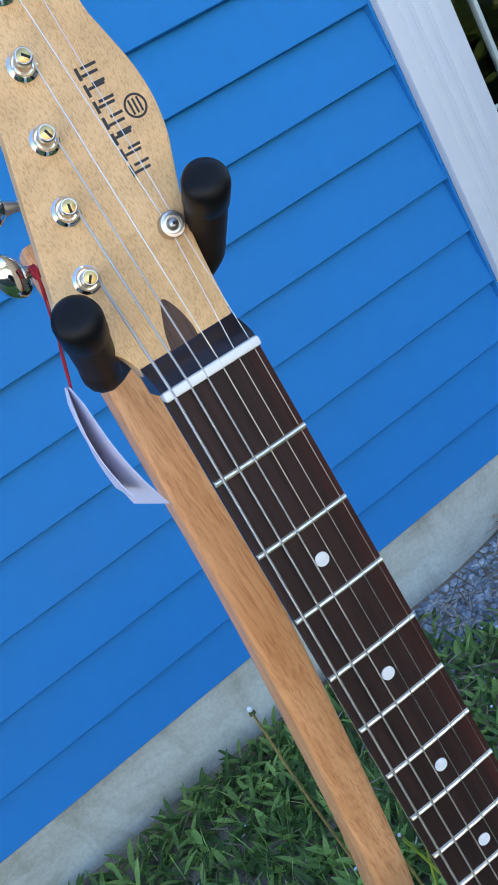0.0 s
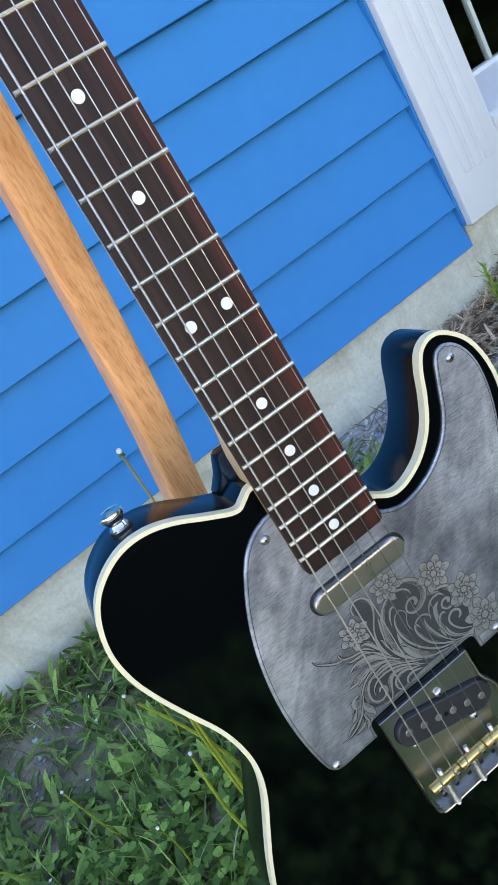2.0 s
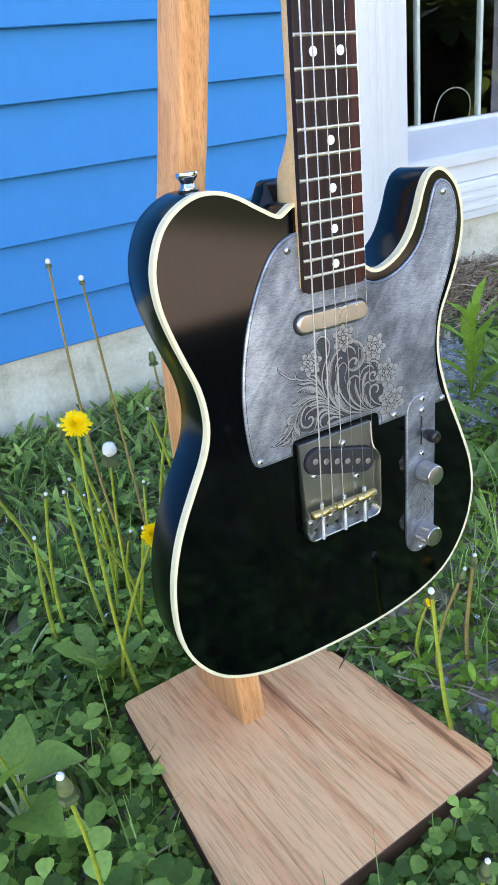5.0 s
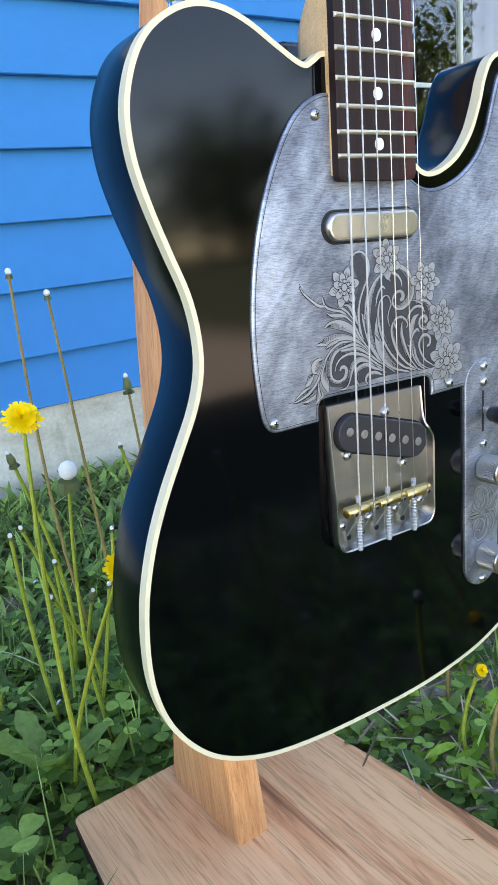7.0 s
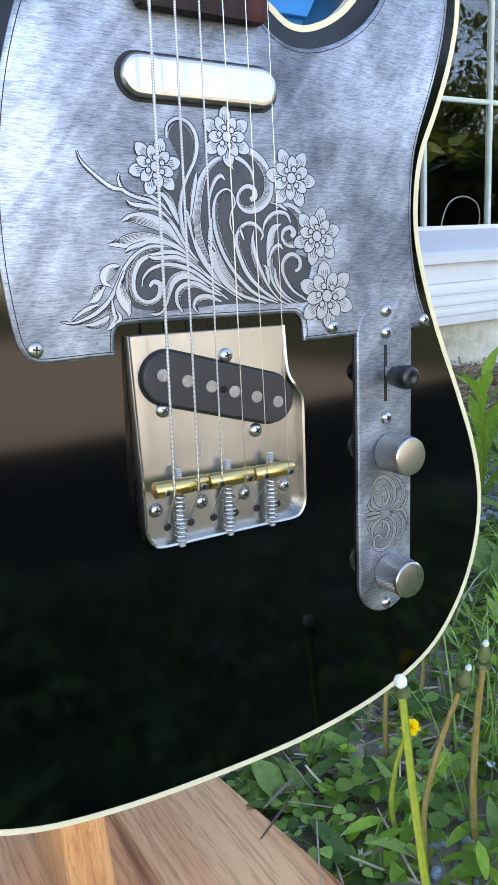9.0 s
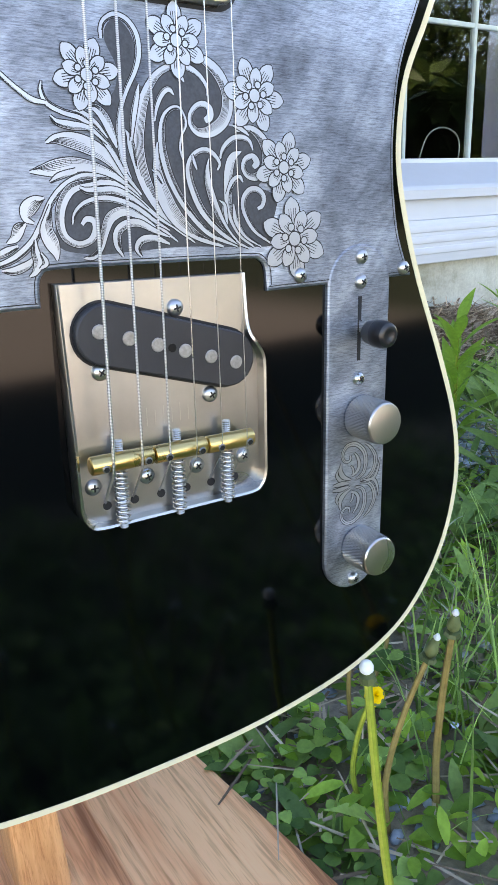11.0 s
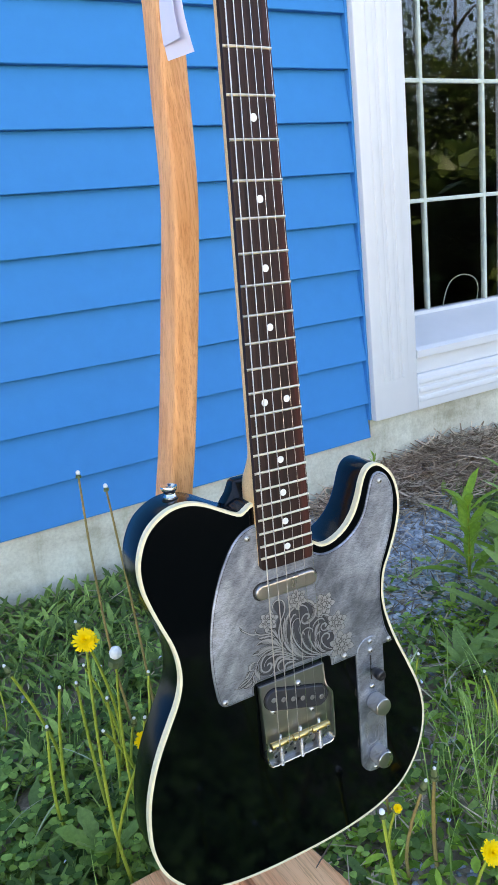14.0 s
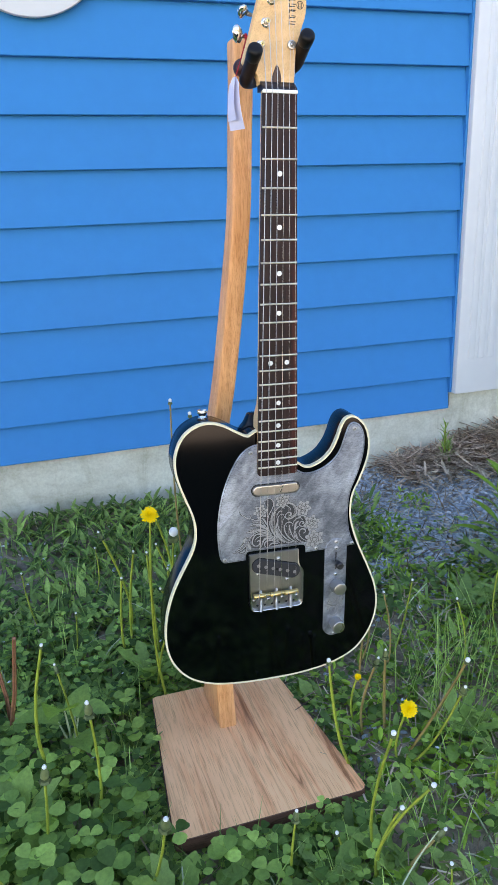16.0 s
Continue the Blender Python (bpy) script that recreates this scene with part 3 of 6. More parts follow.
for k in range(6):
    x, z = -0.0269 + 0.01066 * k, -0.6006 - 0.00332 * k
    part("pole_piece", lathe([(0.0026, -0.002), (0.0026, 0.0002), (0.0023, 0.0004)], 16, at_front(x, 0.0019, z)), POLE_STEEL, pickup, smooth=False)
part("eyelet", lathe([(0.0016, -0.002), (0.0016, 0.0002), (0, 0.00025)], 12, at_front(-0.0002, 0.0017, -0.6089)), RUBBER, pickup)
for k in range(7):
    x = -0.0100 + 0.0034 * k
    part("mark_bar", boxed((x, 0.00590, -0.6375), (x + 0.00022, 0.0062, -0.6305 - 0.0012 * (k % 2))), SCREW_STEEL, bridge, "faint engraved bar")
for x, z, a in ((0.0035, -0.5952, 0.2), (-0.0265, -0.6150, 0.9), (0.0165, -0.6290, 0.5)):
    add_screw(bridge, x, 0.0058, z, 0.0031, a)
for k in range(4):
    add_screw(bridge, -0.0326 + 0.0211 * k, 0.0066, -0.6566, 0.0032, 0.3 * k)
for k in range(6):
    part("string_hole", lathe([(0.0017, 0), (0.0017, 0.0003)], 12, at_front(-0.0279 + 0.0109 * k, 0.0060, -0.6648)), GROOVE, bridge)
for k, (x0, x1) in enumerate(((-0.0355, -0.0121), (-0.0113, 0.0097), (0.0105, 0.0305))):
    zc = -0.6460 - 0.0003 * k
    saddle = part("saddle", tube([(x0, -0.0015, zc), (x0 + 0.0004, -0.0015, zc), (x1 - 0.0004, -0.0015, zc), (x1, -0.0015, zc)], [0.0030, 0.0034, 0.0034, 0.0030], 20), BRASS, bridge, "turned brass barrel saddle", angle=50)
    xm = (x0 + x1) / 2
    thread = [(xm, 0.0008, -0.6390 - 0.00042 * j) for j in range(81)]
    part("length_bolt", tube(thread, [0.0014 + 0.00026 * (j % 2) for j in range(81)], 12), NICKEL, saddle, "threaded steel bolt", smooth=False)
    turns, pts = 11, []
    for j in range(turns * 12 + 1):
        a = 2 * math.pi * j / 12
        pts.append((xm + 0.0024 * math.cos(a), 0.0008 + 0.0024 * math.sin(a), zc - 0.0036 - j / (turns * 12) * 0.0205))
    part("spring", tube(pts, 0.00034, 6), SCREW_STEEL, saddle)
    for xx in (x0 + 0.0047, x1 - 0.0028):
        m = Matrix.Translation((xx, -0.0045, zc - 0.0010)) @ Matrix.Rotation(radians(103), 4, "X")
        socket = part("height_screw", lathe([(0.0015, -0.0012), (0.0015, 0.0004), (0.0013, 0.0007), (0.0009, 0.0007), (0.0008, 0.0001)], 14, m), POLE_STEEL, saddle, "small steel grub screw")
        part("hex_socket", lathe([(0.00112, 0.00072), (0.00112, 0.00082), (0, 0.00082)], 6, m), GROOVE, socket)

# control plate with switch and two knurled knobs
CX = 0.0912
plate_line = capsule(CX, -0.6555, 0.1595, 0.0340, 14, math.pi / 2)
ctrl = part("control_plate", slab([(inset(plate_line, 0.0010), 0.0058), (inset(plate_line, 0.0001), 0.0064), (plate_line, 0.0092)]), ALU, guitar, "engraved aluminium control plate")
for z, a in ((-0.5812, 0.2), (-0.5914, 1.0), (-0.6330, 0.6), (-0.7305, 0.1)):
    add_screw(ctrl, CX, 0.0058, z, 0.0031, a)
part("switch_slot", boxed((CX - 0.0009, 0.0056, -0.6250), (CX + 0.0009, 0.0062, -0.5975)), GROOVE, ctrl)
switch = part("switch_lever", boxed((CX - 0.0007, -0.0060, -0.6125), (CX + 0.0007, 0.0062, -0.6075), 0.0003), CHROME, ctrl)
part("switch_tip", lathe([(0.0040, 0.0), (0.0048, 0.0012), (0.0056, 0.0062), (0.0058, 0.0066), (0.0057, 0.0106), (0.0050, 0.0126), (0.0038, 0.0134), (0.0024, 0.0134), (0.0014, 0.0129), (0, 0.0128)], 28, at_front(CX - 0.0006, -0.0005, -0.6118)), PLASTIC, switch, "black barrel switch tip")
for z in (-0.6503, -0.7132):
    knob = part("knob", lathe([(0.0088, 0.0), (0.0093, 0.0008), (0.0093, 0.0142), (0.0092, 0.0146), (0.0092, 0.0160), (0.0087, 0.0167), (0.0083, 0.0168), (0, 0.0168)], 40, at_front(CX + 0.0018, 0.0057, z)), NICKEL, ctrl, "knurled nickel knob")
    bm = bmesh.new()
    m = at_front(CX + 0.0018, 0.0057, z)
    for k in range(40):
        for j in range(9):
            a = 2 * math.pi * (k + 0.5 * (j % 2)) / 40
            h = 0.0014 + j * 0.00155
            q = [m @ Vector((r * math.cos(a + da), r * math.sin(a + da), h + dh)) for r, da, dh in ((0.0093, -0.075, 0), (0.0093, 0, 0.0015), (0.0093, 0.075, 0), (0.0093, 0, -0.0015), (0.00975, 0, 0))]
            v = [bm.verts.new(p) for p in q]
            for i in range(4):
                bm.faces.new((v[i], v[(i + 1) % 4], v[4]))
    part("knurling", bm, NICKEL, knob, smooth=False)

# strap button on the upper shoulder
button_at = Matrix.Translation((-0.0955, 0.0305, -0.3917))
button = part("strap_button", lathe([(0.0056, 0.0), (0.0058, 0.0048), (0.0050, 0.0056), (0.0044, 0.0072), (0.0052, 0.0088), (0.0070, 0.0112), (0.0074, 0.0128), (0.0071, 0.0142), (0.0064, 0.0140), (0.0030, 0.0118), (0, 0.0116)], 28, button_at), CHROME, guitar, "chrome strap button")
part("washer", lathe([(0.0066, -0.001), (0.0072, 0.0006), (0.0070, 0.0026), (0.0060, 0.0034)], 24, button_at), RUBBER, button, "black rubber washer")
part("screw_head", lathe([(0.0030, 0.0116), (0.0028, 0.0128), (0.0016, 0.0134), (0, 0.0135)], 16, button_at), NICKEL, button)

# heel of the body, rising behind the neck joint
heel = []
for y, top in ((0.0250, -0.4110), (0.0340, -0.4060), (0.0400, -0.3950), (0.0430, -0.3918), (0.0520, -0.3905), (0.0535, -0.3915)):
    heel.append((np.array([(-0.0420, -0.4400), (-0.0400, min(top - 0.016, -0.4110)), (-0.0335, top - 0.0115), (-0.0305, top - 0.0050), (-0.0288, top - 0.0014), (-0.0260, top), (0.0100, top), (0.0100, -0.4400)]), y))
part("heel", slab(heel), SIDE_BLACK, guitar, "black lacquered heel behind the neck joint", angle=70)
# thick end of the neck before the joint
bm = bmesh.new()
rows = []
for z, deep in ((-0.3560, 0.0190), (-0.3660, 0.0225), (-0.3750, 0.0275), (-0.3830, 0.0330), (-0.3900, 0.0362), (-0.4000, 0.0370), (-0.4300, 0.0370)):
    w = half_w(z) * 0.985
    rows.append([bm.verts.new(p + (z,)) for p in ((-w, 0.0070), (-w * 0.99, deep - 0.009), (-w * 0.90, deep - 0.003), (-w * 0.66, deep), (w * 0.66, deep), (w * 0.90, deep - 0.003), (w * 0.99, deep - 0.009), (w, 0.0070))])
for a, b in zip(rows, rows[1:]):
    for k in range(8):
        bm.faces.new((a[k], a[(k + 1) % 8], b[(k + 1) % 8], b[k]))
bm.faces.new(rows[0])
bm.faces.new(rows[-1])
part("neck_heel", bm, MAPLE, guitar, "squared maple heel of the neck", angle=50)


# engraved scrollwork: rows of x, z and width in millimetres along each leaf
SCROLLS = []
SCROLLS.append([(-16.6, -510.4, 0.88), (-16.5, -507.6, 1.20), (-15.0, -505.0, 1.37), (-11.5, -503.3, 1.59), (-7.4, -504.5, 1.76), (-4.6, -508.3, 1.94), (-4.2, -513.6, 1.99), (-5.8, -518.7, 1.63), (-9.0, -524.3, 1.48), (-11.4, -529.8, 1.48), (-12.6, -535.8, 1.67), (-12.4, -542.6, 1.85), (-10.6, -550.4, 1.90), (-6.7, -558.5, 1.76), (-0.5, -566.5, 1.44), (6.8, -572.4, 0.42)])
SCROLLS.append([(13.6, -573.0, 0.43), (3.9, -565.5, 2.05), (-2.4, -556.7, 3.90), (-5.6, -548.6, 4.68), (-6.4, -540.7, 4.45), (-5.3, -533.7, 4.18), (-3.5, -527.7, 3.42), (-0.5, -522.1, 2.66), (3.5, -518.1, 2.04), (9.0, -516.0, 1.91), (14.2, -516.4, 1.80), (18.4, -518.7, 1.37), (20.7, -522.0, 1.00), (20.6, -524.5, 0.40)])
SCROLLS.append([(-7.6, -548.6, 0.76), (-8.7, -542.0, 2.23), (-9.3, -538.5, 1.52), (-10.5, -536.5, 0.19)])
SCROLLS.append([(-8.6, -539.9, 0.74), (-7.2, -532.1, 1.85), (-5.6, -526.1, 1.52), (-4.7, -522.7, 0.37)])
SCROLLS.append([(15.1, -512.8, 0.76), (20.2, -513.7, 2.81), (25.1, -517.2, 3.81), (28.1, -522.3, 3.91), (28.6, -527.6, 4.42), (26.6, -532.3, 4.31), (21.9, -535.6, 3.90), (17.0, -536.3, 2.60), (14.0, -534.1, 1.80), (13.7, -531.1, 1.60), (15.6, -528.3, 1.60), (18.7, -527.1, 1.80), (21.3, -528.4, 2.26), (21.4, -531.1, 2.67), (19.4, -532.4, 1.80)])
SCROLLS.append([(31.4, -575.0, 0.45), (20.0, -570.3, 1.68), (11.9, -562.4, 2.46), (5.8, -553.0, 2.73), (2.9, -544.0, 2.73), (2.5, -536.9, 2.28), (3.8, -531.9, 1.76), (6.7, -529.2, 1.37), (9.5, -529.0, 1.17), (11.3, -531.4, 1.00), (11.8, -534.2, 1.00), (10.1, -537.5, 0.80), (9.3, -541.1, 0.78), (9.8, -544.0, 0.59), (10.5, -546.1, 0.21)])
SCROLLS.append([(0.2, -533.5, 0.57), (1.1, -529.1, 1.56), (3.5, -524.9, 1.67), (6.0, -523.4, 1.52), (7.8, -525.0, 0.39)])
SCROLLS.append([(9.3, -518.5, 0.57), (10.9, -519.6, 1.33), (11.9, -520.9, 0.19)])
SCROLLS.append([(25.3, -574.8, 0.66), (15.3, -571.1, 2.58), (7.3, -565.1, 4.93), (2.5, -557.6, 5.41), (0.4, -550.3, 3.52), (0.1, -544.9, 1.95), (0.8, -539.9, 0.39)])
SCROLLS.append([(2.1, -553.0, 0.80), (0.2, -549.9, 1.60), (-1.8, -548.7, 0.20)])
SCROLLS.append([(36.3, -575.8, 0.46), (26.6, -571.1, 1.76), (18.0, -563.4, 2.52), (13.8, -555.8, 2.60), (12.1, -549.2, 2.26), (13.2, -545.0, 1.80), (16.2, -542.4, 1.64), (19.8, -541.9, 1.64), (22.9, -543.7, 1.47), (24.7, -546.2, 1.05), (23.7, -548.5, 0.63)])
SCROLLS.append([(15.5, -548.3, 0.80), (14.5, -545.7, 1.20), (13.9, -543.5, 0.20)])
SCROLLS.append([(32.6, -574.3, 0.45), (26.7, -568.5, 1.76), (22.3, -560.6, 2.73), (19.8, -552.9, 2.52), (19.6, -548.2, 1.44), (20.4, -544.5, 0.21)])
SCROLLS.append([(38.8, -575.5, 0.47), (32.7, -570.6, 1.84), (28.6, -562.6, 3.01), (27.9, -554.8, 3.01), (28.6, -548.1, 3.44), (30.4, -543.9, 2.80), (34.0, -541.9, 0.43)])
SCROLLS.append([(27.6, -556.7, 1.32), (30.1, -552.3, 2.15), (33.0, -550.7, 1.54), (34.4, -552.4, 0.45)])
SCROLLS.append([(27.2, -567.5, 0.88), (26.4, -562.5, 1.98), (26.1, -560.0, 1.29), (24.2, -558.6, 0.22)])
SCROLLS.append([(32.1, -535.2, 0.62), (37.8, -534.2, 2.15), (42.6, -537.2, 3.52), (45.0, -542.0, 4.18), (44.4, -546.8, 3.83), (40.9, -550.2, 2.93), (36.9, -550.3, 1.98), (34.6, -547.6, 1.72), (35.6, -544.5, 1.76), (38.8, -543.5, 1.98), (40.5, -545.6, 2.58), (39.0, -547.3, 1.76)])
SCROLLS.append([(24.7, -545.3, 0.65), (26.7, -540.9, 1.72), (30.6, -537.8, 1.89), (34.9, -537.3, 1.72), (37.7, -538.7, 1.29), (38.9, -541.4, 0.43)])
SCROLLS.append([(30.5, -533.4, 0.62), (34.2, -534.5, 1.51), (37.3, -536.5, 0.43)])
SCROLLS.append([(46.6, -574.6, 0.47), (39.0, -569.4, 1.58), (34.9, -563.3, 1.80), (34.3, -558.7, 1.98), (36.8, -555.3, 2.02), (40.5, -554.9, 2.02), (43.2, -557.3, 1.84), (42.7, -560.5, 1.61), (40.6, -561.7, 1.15)])
SCROLLS.append([(41.9, -575.4, 0.47), (34.9, -571.3, 1.35), (30.9, -565.6, 1.76), (30.1, -560.0, 0.44)])
SCROLLS.append([(-36.9, -523.7, 0.17), (-37.3, -526.5, 1.16), (-35.8, -529.9, 1.54), (-31.1, -532.2, 1.58), (-24.8, -533.8, 1.76), (-20.1, -537.8, 1.76), (-16.1, -542.7, 1.63), (-11.4, -550.4, 1.33), (-6.1, -556.7, 0.57)])
SCROLLS.append([(-52.6, -516.8, 0.16), (-51.4, -520.3, 0.78), (-48.9, -523.0, 1.16), (-44.3, -526.7, 1.25), (-40.4, -529.2, 1.49), (-36.1, -529.9, 0.83)])
SCROLLS.append([(-35.1, -533.4, 0.34), (-33.2, -535.2, 1.70), (-28.7, -536.0, 2.39), (-22.7, -536.7, 1.44), (-17.0, -541.0, 0.56)])
SCROLLS.append([(-23.3, -530.8, 0.53), (-20.2, -530.6, 2.28), (-17.3, -533.5, 3.06), (-15.2, -538.4, 2.22), (-13.9, -542.1, 0.57)])
SCROLLS.append([(-27.8, -531.7, 0.35), (-24.7, -532.2, 1.40), (-20.6, -534.9, 1.26), (-16.8, -539.3, 0.36)])
SCROLLS.append([(-37.4, -541.3, 0.35), (-34.0, -540.1, 2.56), (-29.1, -540.3, 4.61), (-23.7, -541.7, 5.06), (-18.2, -544.5, 3.98), (-13.7, -548.7, 2.47), (-8.1, -554.9, 0.78)])
SCROLLS.append([(-43.3, -550.0, 0.34), (-39.1, -549.4, 2.98), (-34.6, -548.7, 5.04), (-28.9, -547.6, 4.39), (-22.4, -548.2, 3.06), (-15.8, -550.8, 2.29), (-8.1, -555.8, 0.76)])
SCROLLS.append([(-37.2, -552.9, 0.35), (-33.9, -551.0, 1.81), (-28.2, -549.3, 1.44)])
SCROLLS.append([(-64.3, -577.4, 0.17), (-59.9, -578.3, 0.85), (-55.5, -577.5, 1.54), (-50.0, -575.2, 2.11), (-44.5, -570.7, 2.11), (-40.6, -564.6, 1.93), (-37.4, -558.8, 1.76), (-32.9, -554.1, 1.76), (-27.0, -551.1, 1.63), (-21.3, -551.1, 1.63), (-15.0, -553.3, 1.71), (-8.3, -557.6, 1.56), (-0.3, -564.1, 1.17), (6.0, -568.0, 0.41)])
SCROLLS.append([(-11.1, -554.9, 0.57), (-17.9, -552.6, 2.04), (-24.8, -553.2, 2.41), (-30.4, -554.9, 3.07), (-33.8, -559.2, 3.07), (-35.1, -564.7, 2.78), (-33.9, -569.6, 2.41), (-29.8, -572.1, 2.04), (-25.4, -571.0, 2.04), (-23.2, -567.8, 2.47), (-23.7, -564.9, 2.10), (-26.2, -564.2, 1.67), (-27.9, -565.9, 1.14)])
SCROLLS.append([(-31.1, -565.8, 0.37), (-30.0, -562.4, 1.08), (-26.7, -559.4, 1.48), (-21.3, -557.9, 1.81), (-15.4, -558.3, 1.86), (-8.5, -560.8, 1.80), (-1.5, -565.4, 1.20), (3.8, -568.5, 0.41)])
SCROLLS.append([(-27.7, -554.2, 0.36), (-25.5, -555.4, 1.86), (-21.1, -555.4, 2.23), (-15.2, -555.4, 2.28), (-9.3, -557.9, 1.52), (-4.0, -561.6, 0.60)])
SCROLLS.append([(-28.3, -576.7, 0.38), (-24.9, -576.3, 1.72), (-22.1, -573.6, 1.96), (-20.1, -568.2, 2.73), (-17.7, -563.8, 3.42), (-12.7, -561.9, 2.93), (-6.7, -564.0, 1.56), (-1.6, -567.2, 0.41)])
SCROLLS.append([(-14.3, -576.7, 0.40), (-16.0, -572.9, 2.35), (-15.7, -568.7, 2.80), (-12.6, -566.2, 2.74), (-7.8, -565.8, 2.35), (-2.3, -568.3, 1.60), (3.6, -570.8, 0.41)])
SCROLLS.append([(-7.6, -577.0, 0.40), (-8.9, -574.1, 2.00), (-6.8, -571.4, 2.40), (-1.8, -571.0, 2.01), (3.5, -573.1, 0.62)])
SCROLLS.append([(-37.9, -559.5, 0.36), (-39.0, -563.4, 2.17), (-39.8, -567.7, 4.16), (-38.4, -571.6, 4.52), (-37.4, -574.8, 2.17), (-37.3, -577.0, 0.37)])
SCROLLS.append([(-43.7, -570.2, 0.35), (-44.1, -573.7, 2.28), (-43.4, -577.2, 3.07), (-44.8, -580.2, 1.76), (-46.8, -581.6, 0.36)])
SCROLLS.append([(-42.4, -574.3, 0.54), (-41.1, -577.5, 1.67), (-43.3, -579.4, 0.35)])
SCROLLS.append([(-39.5, -557.5, 0.36), (-42.5, -558.8, 3.69), (-45.2, -561.1, 4.57), (-45.9, -563.8, 2.11), (-43.5, -565.2, 0.53)])
SCROLLS.append([(-46.0, -565.2, 0.51), (-48.3, -566.7, 3.24), (-50.0, -569.5, 2.56), (-52.7, -571.1, 0.35)])
SCROLLS.append([(-55.1, -579.3, 0.53), (-51.4, -579.5, 2.28), (-47.1, -577.9, 2.17), (-45.1, -575.9, 0.54)])
SCROLLS.append([(-49.3, -571.9, 0.70), (-53.0, -573.5, 2.28), (-56.6, -575.1, 1.36), (-60.0, -577.3, 0.17)])
FLOWERS = [(-22.4, -521.2, 10.9), (9.4, -508.6, 11.4), (39.7, -523.3, 12.5), (52.3, -547.1, 12.7), (57.2, -573.0, 15.4)]
FIELD = [(-15.6, -509.1), (-14.0, -505.8), (-10.7, -504.3), (-6.9, -507.4), (-5.0, -512.9), (-6.2, -518.7), (-4.5, -522.7), (-1.3, -522.5), (6.9, -515.5), (16.5, -513.5), (27.3, -518.8), (30.5, -526.6), (28.9, -533.5), (37.4, -533.1), (44.6, -536.2), (47.5, -543.8), (45.9, -550.2), (41.3, -553.8), (49.4, -557.8), (47.2, -567.9), (48.6, -574.6), (36.3, -575.4), (10.1, -574.3), (-9.6, -575.1), (-21.9, -575.8), (-27.8, -575.2), (-35.6, -573.1), (-36.7, -566.1), (-33.5, -556.6), (-25.6, -552.0), (-14.0, -553.1), (-7.0, -557.6), (-12.7, -548.7), (-17.7, -538.5), (-18.4, -530.5), (-13.3, -525.0), (-12.0, -518.3), (-14.9, -512.2)]


def strip(bm, c, half, y):
    """A flat strip along the centre line c with half widths, facing the viewer."""
    t = np.gradient(c, axis=0)
    t /= np.linalg.norm(t, axis=1)[:, None] + 1e-9
    nr = np.stack([-t[:, 1], t[:, 0]], 1)
    half = np.broadcast_to(half, len(c))
    a = [bm.verts.new((p[0], y, p[1])) for p in c + nr * half[:, None]]
    b = [bm.verts.new((p[0], y, p[1])) for p in c - nr * half[:, None]]
    for k in range(len(c) - 1):
        bm.faces.new((a[k], a[k + 1], b[k + 1], b[k]))


def polygon(bm, P, y):
    fill(bm, [bm.verts.new((p[0], y, p[1])) for p in P], P)


lines, hatch, field = bmesh.new(), bmesh.new(), bmesh.new()
polygon(field, spline(FIELD, 4) / 1000, GY - 0.00006)
EDGE = 0.00034


def level(k):
    return GY - 0.00011 - (k % 13) * 0.000028


for k, rows in enumerate(SCROLLS):
    s = spline(rows, 7, False) / 1000
    c, h = s[:, :2], np.clip(s[:, 2] * 0.5, 0.00008, None)
    y = level(k)
    strip(lines, c, h + EDGE, y)
    leaves = bmesh.new()
    strip(leaves, c, h, y - 0.000013)
    part("scroll_leaf", leaves, ENGRAVE_LITE, guard, smooth=False)
    t = np.gradient(c, axis=0)
    t /= np.linalg.norm(t, axis=1)[:, None] + 1e-9
    nr = np.stack([-t[:, 1], t[:, 0]], 1)
    n = len(c)
    # shading: a few lines along the darker flank, crossed by short cuts where the leaf is broad
    flank = -1 if len(rows) > 10 or k % 3 else 1
    broad = h.max()
    for j, off in enumerate((0.80, 0.60, 0.40, 0.20, 0.0, -0.22)):
        a, b = int(n * (0.06 + 0.03 * j)), int(n * (0.86 - 0.09 * j))
        if b - a > 4 and broad > 0.0005 + 0.00028 * j:
            strip(hatch, (c + nr * (h * off * flank)[:, None])[a:b], np.linspace(0.00013, 0.00004, b - a), y - 0.000026)
    if broad > 0.0011:
        for j in range(int(n * 0.10), int(n * 0.58), 2):
            p, q = c[j] + nr[j] * h[j] * flank * 0.92, c[j] + nr[j] * h[j] * flank * (0.45 - 0.25 * (j % 4 == 0))
            strip(hatch, np.array([p, (p + q) / 2 + t[j] * 0.0001, q + t[j] * 0.0003]), 0.00008, y - 0.000026)
